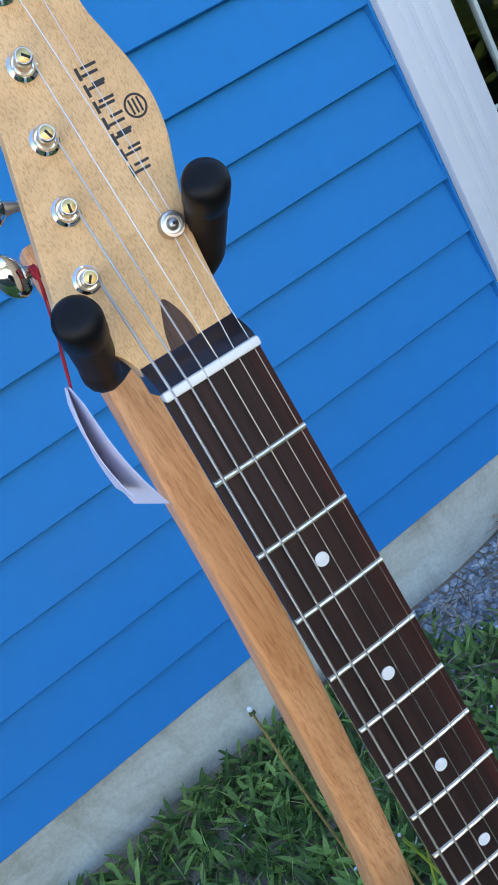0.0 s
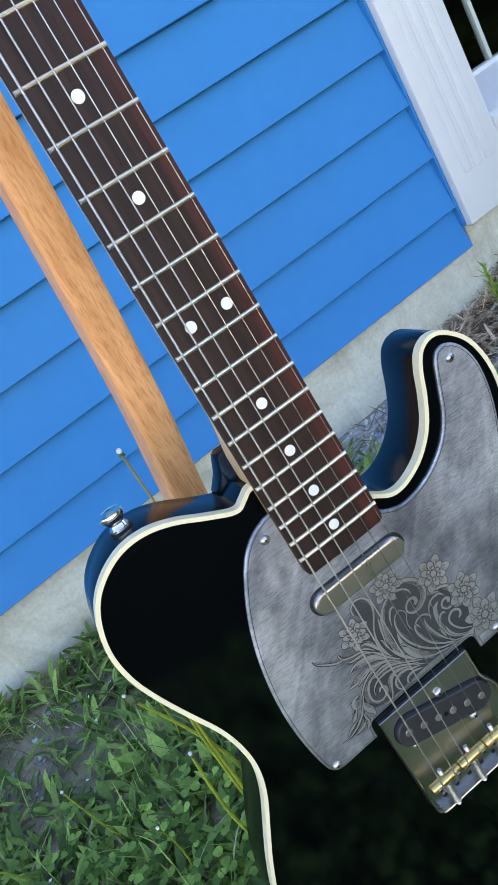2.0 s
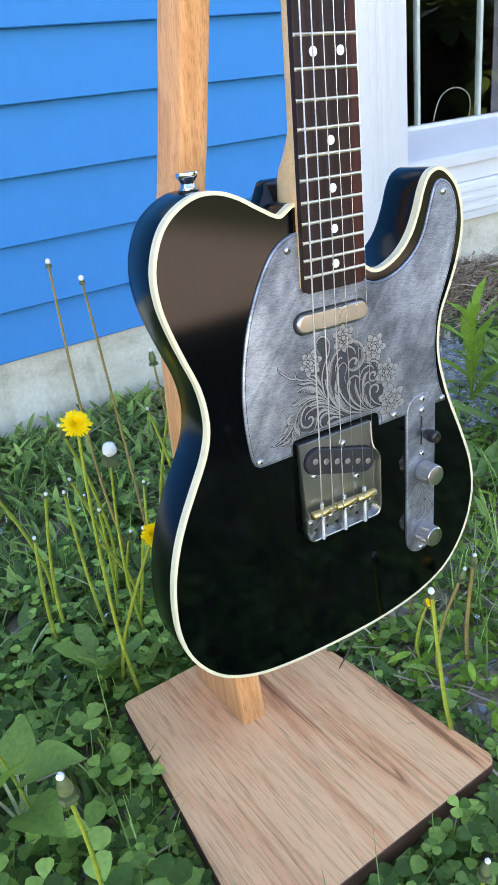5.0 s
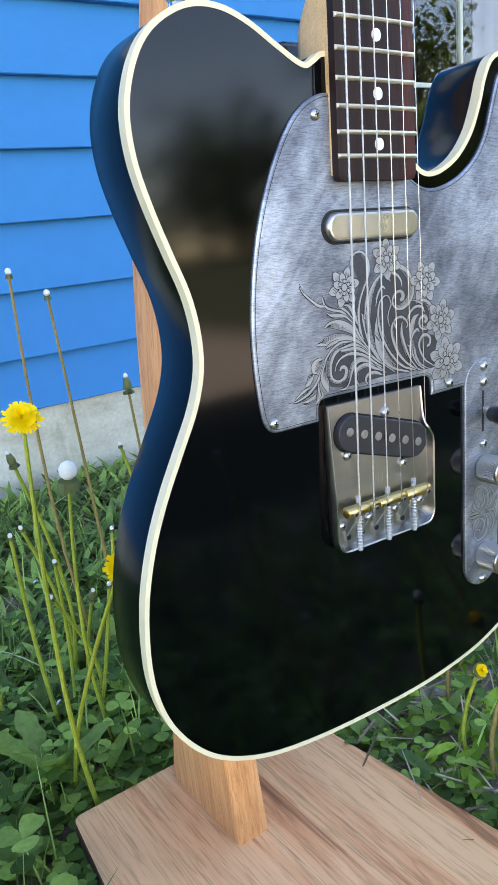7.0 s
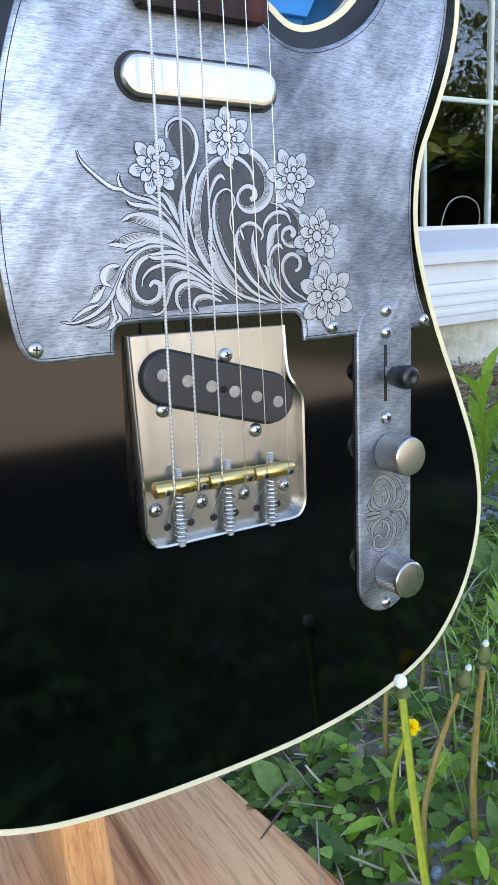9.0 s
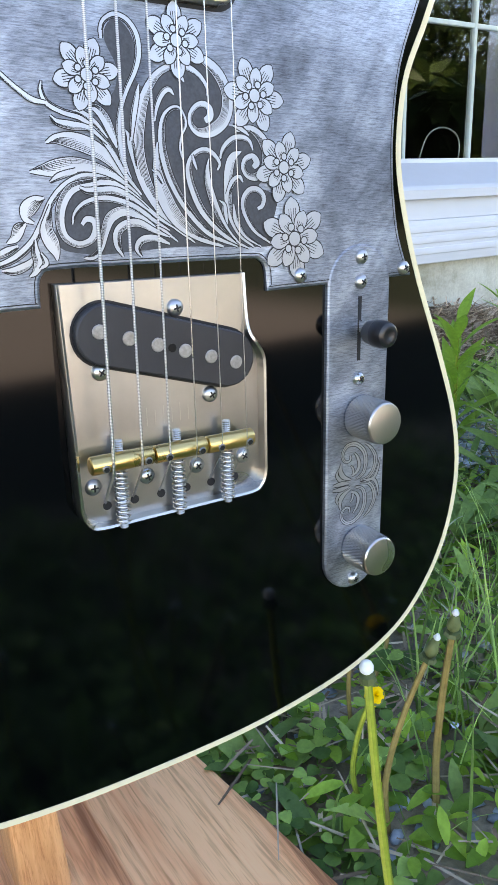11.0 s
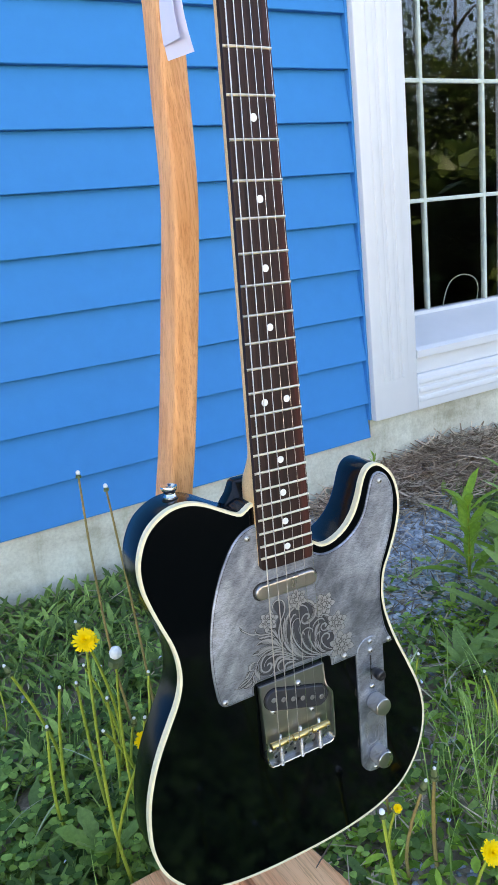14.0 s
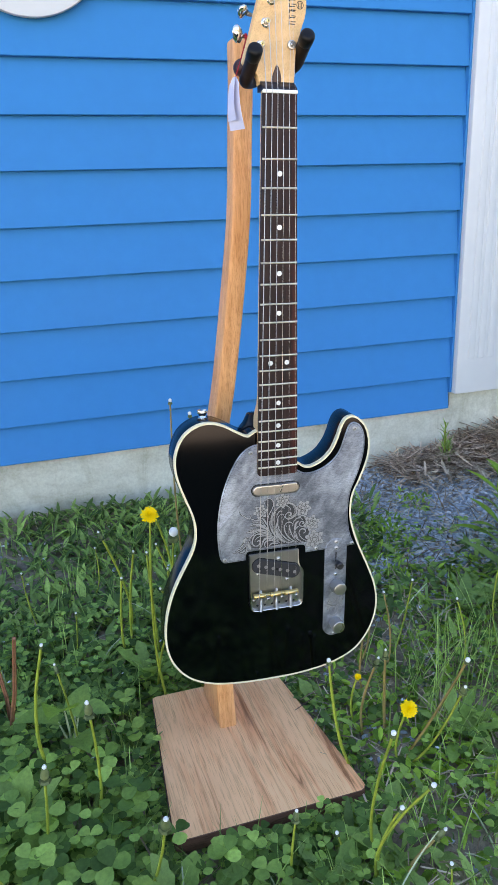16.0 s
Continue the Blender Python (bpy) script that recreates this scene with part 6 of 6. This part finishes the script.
# mulch against the wall
x, y, z = spots(17000, 0.40, 2.3, 0.80, 1.15, lambda x, y: np.clip(straw_zone(x, y), 0, 1))
n = len(x)
stuff("straw_mulch", [ribbons(np.stack([x, y, z + u(n, 0.0, 0.030)], 1), u(n, 0, 6.28), u(n, 0.02, 0.11), u(n, 0.0015, 0.0080), u(n, 1.15, 1.7), u(n, -0.3, 0.3), (0.7, 1, 0.95, 0.5), 0.4)],
      MULCH, "heap of dry brown straw and bark against the footing", "mulch")

# gravel: blunt chips of slate-blue stone
ico = bmesh.new()
bmesh.ops.create_icosphere(ico, subdivisions=1, radius=1)
ico.verts.ensure_lookup_table()
IV = np.array([v.co[:] for v in ico.verts])
IF = np.array([[v.index for v in f.verts] for f in ico.faces])
ico.free()


def stones(x, y, z, r0, r1):
    n = len(x)
    r = u(n, r0, r1) ** 1.0
    V = IV[None] * (1 + rng.uniform(-0.28, 0.28, (n, len(IV), 1)))
    V = np.clip(V, -0.78, 0.78) * np.stack([u(n, 0.8, 1.5), u(n, 0.6, 1.0), u(n, 0.4, 0.75)], 1)[:, None]
    a, b = u(n, 0, 6.28), u(n, -0.6, 0.6)
    ca, sa, cb, sb = np.cos(a), np.sin(a), np.cos(b), np.sin(b)
    R = np.zeros((n, 3, 3))
    R[:, 0, 0], R[:, 0, 1] = ca, -sa
    R[:, 1, 0], R[:, 1, 1] = sa, ca
    R[:, 2, 2] = 1
    T = np.zeros((n, 3, 3))
    T[:, 0, 0] = 1
    T[:, 1, 1], T[:, 1, 2], T[:, 2, 1], T[:, 2, 2] = cb, -sb, sb, cb
    V = np.einsum("nij,njk,nvk->nvi", R, T, V) * r[:, None, None]
    V += np.stack([x, y, z + r * 0.25], 1)[:, None]
    return V.reshape(-1, 3), (np.arange(n)[:, None, None] * len(IV) + IF[None]).reshape(-1, 3)


def stone_mat():
    m, n, l, b = node_mat("slate_gravel", 0.75)
    geo = n.new("ShaderNodeNewGeometry")
    c = ramp(n, l, geo.outputs["Random Per Island"], [(0.0, (0.20, 0.235, 0.275)), (0.45, (0.35, 0.405, 0.45)), (0.8, (0.51, 0.565, 0.61)), (1.0, (0.70, 0.70, 0.68))])
    f = noise_tex(n, l, coords(n, l), 220, 4)
    l.new(mix(n, l, c, ramp(n, l, f, [(0.3, (0.7, 0.7, 0.7)), (0.65, (1.1, 1.1, 1.1))]), 0.7, "MULTIPLY"), b.inputs["Base Color"])
    bump(n, l, b, f, 0.4, 0.001)
    return m


STONE = stone_mat()
x, y, z = spots(20000, 0.25, 1.9, 0.30, 1.15, lambda x, y: np.clip(gravel_zone(x, y) * 1.3 + 0.12, 0, 1) * (1 - 0.8 * straw_zone(x, y)))
stuff("gravel", [stones(x, y, z, 0.0035, 0.0118)], STONE, "blue-grey crushed slate gravel beside the wall", "gravel", smooth=False)
x, y, z = spots(3600, -1.3, 0.9, -0.7, 1.1, lambda x, y: 0.12 + 0.75 * (x > 0.06) + 0.7 * np.exp(-((x + 0.50) / 0.12) ** 2 - ((y - 0.92) / 0.12) ** 2))
stuff("pebbles", [stones(x, y, z, 0.003, 0.009)], STONE, "loose grey pebbles scattered in the weeds", "pebbles", smooth=False)
x, y, z = spots(500, -1.2, 1.0, -0.6, 1.0, lambda x, y: 0.35 + 0 * x)
n = len(x)
stuff("fallen_petals", [ribbons(np.stack([x, y, z + u(n, 0.015, 0.05)], 1), u(n, 0, 6.28), u(n, 0.004, 0.010), u(n, 0.003, 0.007), u(n, 0.6, 1.6), u(n, 0, 0.8), (0.5, 1.0, 0.9, 0.4), 0.3)],
      simple("white_petal", (0.66, 0.68, 0.74), 0.8), "pale fallen petals caught in the weeds", "petals")


# ---- single plants ----
def leaf_part(name, base, yaw, length, width, lean, curl, prof, material, parent, fold=0.3):
    b = np.array([base], float)
    ch = ribbons(b, np.array([yaw]), np.array([length]), np.array([width]), np.array([lean]), np.array([curl]), prof, fold)
    ob = new(name, quads(name, [ch], material))
    ob.parent = parent
    return ob


DAND = "dandelions in the yard"


def dandelion(foot, head, kind="clock", bend=0.02, dry=False, r=0.0021, size=1.0, way=None):
    """A dandelion: hollow stalk from foot to head, which is a flower, a bare white seed base or a shut bud."""
    fx, fy = foot
    fz = float(lift(np.array(fx), np.array(fy))) - 0.006
    label = {"flower": "yellow dandelion in full bloom on a green stalk", "clock": "blown dandelion with a bare white head on a yellow-green stalk",
             "bud": "closed dandelion bud with white tuft on a green stalk"}[kind]
    if dry:
        label = "dried-out dandelion with a pale head on a brown stalk"
    d = thing("dandelion", label, "dandelion", Matrix.Translation((fx, fy, fz)), DAND)
    top = Vector(head) - Vector((fx, fy, fz))
    side = Vector((rng.uniform(-1, 1), rng.uniform(-1, 1), 0)).normalized() * bend
    if way is not None:
        side = Vector((*way, 0)) * bend
    pts = spline([(0, 0, 0), tuple(top * 0.33 + side), tuple(top * 0.68 + side * 0.8), tuple(top)], 5, False)
    part("stalk", tube(pts, np.linspace(r * 1.15, r * 0.8, len(pts)).tolist(), 8), STALK_DRY if dry else STALK, d)
    up = (Vector(pts[-1]) - Vector(pts[-3])).normalized()
    if kind == "flower":
        up = (up * 0.5 + Vector((-0.25, -0.75, 0.25))).normalized()
    m = Matrix.Translation(top) @ up.to_track_quat("Z", "Y").to_matrix().to_4x4()
    if kind == "flower":
        head_ob = part("flower_cup", lathe([(0.002, -0.004), (0.006, 0.0), (0.007, 0.005)], 12, m), SEPAL, d)
        ch = []
        for ring, (cnt, ln, lean) in enumerate(((30, 0.0165, 1.35), (28, 0.014, 1.05), (22, 0.011, 0.7), (14, 0.009, 0.3))):
            yaw = np.linspace(0, 2 * math.pi, cnt, endpoint=False) + ring * 0.1 + rng.uniform(-0.06, 0.06, cnt)
            v, f = ribbons(np.zeros((cnt, 3)) + [0, 0, 0.003 + 0.001 * ring], yaw, np.full(cnt, ln * size) * rng.uniform(0.85, 1.1, cnt), np.full(cnt, 0.0026), np.full(cnt, lean), np.full(cnt, 0.25), (0.6, 1, 1, 0.75), 0.2)
            v = np.array([(m @ Vector(p))[:] for p in v])
            ch.append((v, f))
        ob = new("petals", quads("petals", ch, PETAL))
        ob.parent = head_ob
    elif kind == "clock":
        s = 0.0032 * size
        hd = part("seed_base", lathe([(s * 0.5, -s * 0.5), (s * 0.95, 0), (s, s * 0.6), (s * 0.75, s * 1.2), (s * 0.3, s * 1.5), (0, s * 1.55)], 14, m), FLUFF, d, "bare white domed head")
        part("calyx", lathe([(s * 0.45, -s * 0.35), (s * 1.15, -s * 0.75), (s * 1.3, -s * 1.7), (s * 1.12, -s * 1.7), (s * 0.9, -s * 0.9), (s * 0.4, -s * 0.6)], 9, m), SEPAL, hd)
    else:
        s = 0.0055 * size
        hd = part("bud", lathe([(s * 0.4, -s * 0.6), (s * 1.05, 0.2 * s), (s * 1.1, s), (s * 0.85, 2.0 * s), (s * 0.55, 2.9 * s), (0, 3.0 * s)], 14, m), SEPAL, d, "grey-green closed bud")
        part("tuft", lathe([(s * 0.45, 2.8 * s), (s * 0.6, 3.3 * s), (s * 0.25, 3.9 * s), (0, 3.8 * s)], 9, m), FLUFF, hd)
        part("calyx", lathe([(s * 0.45, -s * 0.4), (s * 1.2, -s * 0.5), (s * 1.55, -s * 1.1), (s * 1.35, -s * 1.15), (s * 0.95, -s * 0.75), (s * 0.4, -s * 0.6)], 8, m), SEPAL, hd)
    return d


dandelion((0.165, -0.060), (0.155, -0.085, 0.147), "flower", 0.012, size=0.80)
dandelion((-0.150, 0.245), (-0.155, 0.235, 0.377), "flower", 0.02, size=0.92)
dandelion((-0.160, 0.285), (-0.124, 0.168, 0.267), "flower", 0.01, size=0.80)
dandelion((0.145, 0.060), (0.139, 0.050, 0.112), "flower", 0.01, size=0.42)
dandelion((0.0960, -0.0300), (0.0450, -0.044, 0.231), "clock", 0.016, False, 0.0024)
dandelion((0.1450, 0.0370), (0.1561, 0.0179, 0.1560), "bud", 0.010, True, 0.0022, 0.7)
dandelion((0.1810, 0.0250), (0.1690, 0.0120, 0.1720), "bud", 0.006, True, 0.0026, 0.7)
dandelion((0.0560, -0.180), (0.0180, -0.280, 0.303), "clock", 0.012)
dandelion((0.0395, -0.2191), (0.0640, -0.295, 0.228), "clock", 0.022)
dandelion((0.0434, -0.2145), (0.0650, -0.228, 0.129), "clock", 0.012)
dandelion((0.1800, -0.035), (0.1475, -0.2268, 0.3305), "clock", 0.008, True, 0.0020)
dandelion((0.1840, -0.048), (0.1520, -0.2170, 0.2770), "bud", 0.008, False, 0.0018, 0.7)
dandelion((-0.263, -0.1399), (-0.2347, -0.215, 0.195), "bud", 0.008)
dandelion((-0.305, 0.000), (-0.298, -0.019, 0.218), "bud", 0.008)
dandelion((-0.380, -0.060), (-0.3643, -0.0584, 0.165), "bud", 0.006)
dandelion((-0.0697, -0.1864), (-0.0709, -0.205, 0.138), "bud", 0.006, False, 0.0018, 0.7)
dandelion((0.0030, -0.1801), (-0.0071, -0.1901, 0.075), "clock", 0.006, False, 0.0014, 0.8)
dandelion((0.0977, -0.2715), (0.1073, -0.2815, 0.0765), "clock", 0.008, False, 0.0016, 0.8)
dandelion((0.0739, -0.2318), (0.1130, -0.2418, 0.0796), "bud", 0.01, True, 0.0026, 0.8)
dandelion((-0.335, 0.090), (-0.350, 0.081, 0.272), "clock", 0.032, False, 0.0026, 0.8, (-0.93, -0.3))
dandelion((-0.395, -0.200), (-0.435, -0.150, 0.130), "clock", 0.016, False, 0.0032, 1.0, (0.4, 0.9))
dandelion((-0.318, 0.120), (-0.335, 0.160, 0.170), "bud", 0.012, False, 0.0017, 0.6)
dandelion((-0.030, 0.540), (-0.043, 0.571, 0.476), "clock", 0.012, True, 0.0022, 1.2)
dandelion((0.012, 0.545), (-0.006, 0.558, 0.447), "clock", 0.012, True, 0.0022, 1.2)
dandelion((0.030, 0.480), (0.045, 0.480, 0.330), "bud", 0.012, True, 0.0020, 0.9)
for k in range(18):
    x, y = -0.20 + rng.uniform(0, 0.22), 0.27 + rng.uniform(0, 0.22)
    dandelion((x, y), (x + rng.uniform(-0.05, 0.05), y + rng.uniform(-0.05, 0.03), rng.uniform(0.13, 0.30)), "clock" if k % 3 else "bud", 0.02, False, 0.0024, 0.75)
for x, y, h in ((0.210, 0.200, 0.20), (0.235, 0.160, 0.17), (0.195, 0.130, 0.19), (0.30, 0.22, 0.16), (0.36, 0.10, 0.17), (0.44, 0.02, 0.16), (0.27, -0.15, 0.13), (0.52, 0.18, 0.2)):
    dandelion((x, y), (x + rng.uniform(-0.02, 0.05), y + rng.uniform(-0.03, 0.03), h), "clock", 0.02, x < 0.25, 0.0018, 0.75)
for x, y, h in ((-0.55, 0.05, 0.13), (-0.50, -0.10, 0.10), (-0.44, 0.35, 0.15), (-0.62, 0.30, 0.14), (-0.30, 0.42, 0.12), (-0.36, 0.55, 0.14), (-0.52, 0.62, 0.13), (-0.24, 0.66, 0.12)):
    dandelion((x, y), (x + rng.uniform(-0.03, 0.03), y + rng.uniform(-0.03, 0.03), h), "clock", 0.015, False, 0.0014, 0.7)

dandelion((-0.100, 0.320), (-0.106, 0.300, 0.306), "clock", 0.012, False, 0.0020, 2.6)
dandelion((-0.495, 0.213), (-0.483, 0.213, 0.242), "clock", 0.012, True, 0.0034, 1.6)

# broken reddish stalks
for foot, top in (((-0.428, 0.240), (-0.389, 0.142, 0.255)), ((-0.425, 0.262), (-0.432, 0.262, 0.135))):
    d = thing("dry_stalk", "broken reddish-brown dry weed stalk in the clover", "stalk", Matrix.Translation((*foot, -0.005)), "dry stalks")
    tp = Vector(top) - Vector((*foot, -0.005))
    part("stem", tube([(0, 0, 0), tuple(tp * 0.5 + Vector((0.004, 0, 0))), tuple(tp)], [0.0040, 0.0036, 0.0030], 9), STALK_RED, d)

TOOTH = (0.16, 0.42, 0.60, 0.48, 0.78, 0.62, 0.98, 0.80, 1.0, 0.62, 0.10)


def weed(name, label, foot, leaves, material, group="tall weeds"):
    """A rosette of long leaves: rows of yaw degrees, start height, length, width, lean, curl."""
    fz = float(lift(np.array(foot[0]), np.array(foot[1]))) - 0.005
    w = thing(name, label, "weed", Matrix.Translation((*foot, fz)), group)
    top = max(r[1] for r in leaves)
    if top > 0.03:
        part("stem", tube([(0, 0, 0), (0.004, 0.002, top * 0.5), (0.0, 0.0, top + 0.01)], [0.0036, 0.003, 0.002], 9), STALK, w)
    for yaw, h, ln, wd, lean, curl in leaves:
        leaf_part("leaf", (0, 0, h), radians(yaw), ln, wd, lean, curl, (0.2, 0.5, 0.8, 1.0, 0.95, 0.75, 0.4, 0.06), material, w)
    return w


def rosette(n, h, ln, wd, seed):
    r = np.random.default_rng(seed)
    return [(k * 137.5 + r.uniform(-15, 15), h * k / max(1, n - 1), ln * r.uniform(0.7, 1.15) * (1 - 0.35 * k / n), wd * r.uniform(0.8, 1.15) * (1 - 0.3 * k / n), r.uniform(0.75, 1.15) - 0.5 * k / n, r.uniform(0.3, 0.8)) for k in range(n)]


for k, (x, y, n, h, ln, wd, mt) in enumerate(((0.79, 0.545, 22, 0.200, 0.14, 0.026, FRESH), (0.72, 0.36, 16, 0.10, 0.17, 0.036, BROAD), (0.86, 0.42, 18, 0.20, 0.18, 0.030, BROAD), (0.62, 0.25, 14, 0.05, 0.15, 0.034, BROAD),
                                              (0.78, 0.27, 16, 0.14, 0.16, 0.028, FRESH), (0.98, 0.62, 10, 0.03, 0.16, 0.034, BROAD), (0.95, 0.55, 16, 0.22, 0.16, 0.028, FRESH), (0.52, 0.30, 10, 0.02, 0.12, 0.028, BROAD))):
    weed("weed_plant", "tall leafy green weed beside the gravel", (x, y), rosette(n, h, ln, wd, k), mt)
for x, y, n, reach in ((0.945, 1.055, 34, 0.0040), (0.965, 1.060, 22, 0.0030)):
    weed("sapling", "small needle-leaved green sprig beside the footing", (x, y), [(r * 137.5, 0.008 + reach * r, 0.042 - 0.0004 * r, 0.0046, 0.62, 0.25) for r in range(n)], GRASS, "sprigs")
tall = thing("dock_plant", "pale green weed with broad pointed leaves on thin stems", "weed", Matrix.Translation((-0.325, 0.140, -0.005)), "tall weeds")
for yaw, h, ln, wd, lean, curl in ((250, 0.125, 0.080, 0.056, 0.75, 0.7), (320, 0.105, 0.070, 0.050, 0.95, 0.6), (190, 0.095, 0.075, 0.048, 0.9, 0.7), (285, 0.070, 0.075, 0.050, 1.05, 0.5), (60, 0.085, 0.060, 0.042, 0.9, 0.6)):
    a = radians(yaw)
    tip = (0.018 * math.cos(a), 0.018 * math.sin(a), h)
    stem = part("stem", tube([(0, 0, 0), (tip[0] * 0.4, tip[1] * 0.4, h * 0.6), tip], [0.0022, 0.0019, 0.0014], 8), PALE_STEM, tall)
    leaf_part("leaf", tip, a, ln, wd, lean, curl, (0.55, 0.95, 1.0, 0.86, 0.62, 0.34, 0.04), FRESH if yaw == 250 else CLOVER, stem, 0.35)
# dandelion rosettes with toothed leaves near the stand
for k, (x, y, n, ln, wd) in enumerate(((-0.22, -0.19, 7, 0.11, 0.030), (-0.03, -0.22, 8, 0.075, 0.022), (-0.13, -0.235, 6, 0.07, 0.020), (0.06, -0.20, 7, 0.07, 0.020), (-0.17, 0.30, 7, 0.085, 0.028),
                                      (-0.42, 0.0, 7, 0.11, 0.032), (0.28, -0.03, 8, 0.10, 0.022), (-0.50, 0.22, 7, 0.12, 0.034), (0.42, -0.12, 6, 0.1, 0.026))):
    w = thing("dandelion_rosette", "toothed green dandelion leaves close to the board", "weed", Matrix.Translation((x, y, 0.0)), "dandelion leaves")
    r = np.random.default_rng(k + 50)
    for j in range(n):
        leaf_part("leaf", (0, 0, 0.0), radians(j * 360 / n + r.uniform(-20, 20)), ln * r.uniform(0.75, 1.15), wd * r.uniform(0.8, 1.1), r.uniform(0.25, 0.95), r.uniform(0.4, 0.9), TOOTH, CLOVER if j % 2 else BROAD, w)


# ---- trees across the drive and low shrubs, seen only as reflections ----
BARK = simple("tree_bark", (0.10, 0.075, 0.055), 0.9, 0, 0.3, 12, 0.6)
CROWN = leaf_mat("tree_leaf", (0.045, 0.085, 0.020), (0.12, 0.17, 0.045))
# last six rows: shrubs added out of view to darken the lower panes' reflection
for k, (x, y, h, sp) in enumerate(((4, -34, 1.3, 1.2), (8, -32, 1.4, 1.3), (11, -27, 2.2, 1.5), (14, -23, 5.4, 2.3), (17, -21, 6.2, 2.5), (19.5, -18.5, 5.2, 2.3), (22, -16, 6.0, 2.5), (24, -13, 5.4, 2.3), (27, -10, 6.5, 2.6), (-2, -36, 1.3, 1.2), (-9, -36, 1.4, 1.3), (-17, -36, 1.6, 1.3), (16, -30, 7.5, 3.0), (22, -25, 7.5, 3.0), (17.0, -18.5, 10.5, 2.8), (20.5, -17.0, 9.5, 2.8), (14.6, -15.6, 2.6, 1.6), (17.2, -14.0, 2.4, 1.6), (19.5, -12.0, 2.6, 1.6), (4.4, -1.4, 1.1, 0.7), (5.2, -2.4, 1.2, 0.75), (6.3, -2.0, 1.3, 0.8), (6.6, -3.6, 1.4, 0.85), (8.0, -4.4, 1.5, 0.9), (8.6, -2.8, 1.5, 0.9))):
    r = np.random.default_rng(k + 90)
    tree_ob = thing("tree", "leafy tree or low shrub out of view, only mirrored", "tree", Matrix.Translation((x, y, 0)), "trees across the drive")
    part("trunk", tube([(0, 0, -0.2), (0.1, 0, h * 0.3), (0.0, 0.15, h * 0.6), (0.2, 0.1, h * 0.92)], [0.18, 0.14, 0.09, 0.02], 10), BARK, tree_ob)
    for j in range(7):
        a, z0 = j * 2.4 + r.uniform(-0.3, 0.3), h * (0.3 + 0.07 * j)
        ln = sp * r.uniform(0.6, 0.95) * (1 - 0.06 * j)
        part("limb", tube([(0.05, 0.05, z0), (ln * 0.5 * math.cos(a), ln * 0.5 * math.sin(a), z0 + ln * 0.3), (ln * math.cos(a), ln * math.sin(a), z0 + ln * 0.5)], [0.09, 0.06, 0.02], 7), BARK, tree_ob)
    cl = 110
    cx = np.stack([r.normal(0, sp * 0.45, cl), r.normal(0, sp * 0.45, cl), h * np.clip(0.5 + r.normal(0, 0.21, cl), 0.06, 1.0)], 1)
    pts = (cx[:, None] + r.normal(0, sp * 0.13, (cl, 45, 3))).reshape(-1, 3)
    m_ = len(pts)
    ob = new("crown", quads("crown", [ribbons(pts, r.uniform(0, 6.28, m_), r.uniform(0.14, 0.32, m_), r.uniform(0.10, 0.22, m_), r.uniform(0.3, 2.4, m_), r.uniform(0, 1, m_), (0.2, 1, 0.2), 0.2)], CROWN))
    ob.parent = tree_ob
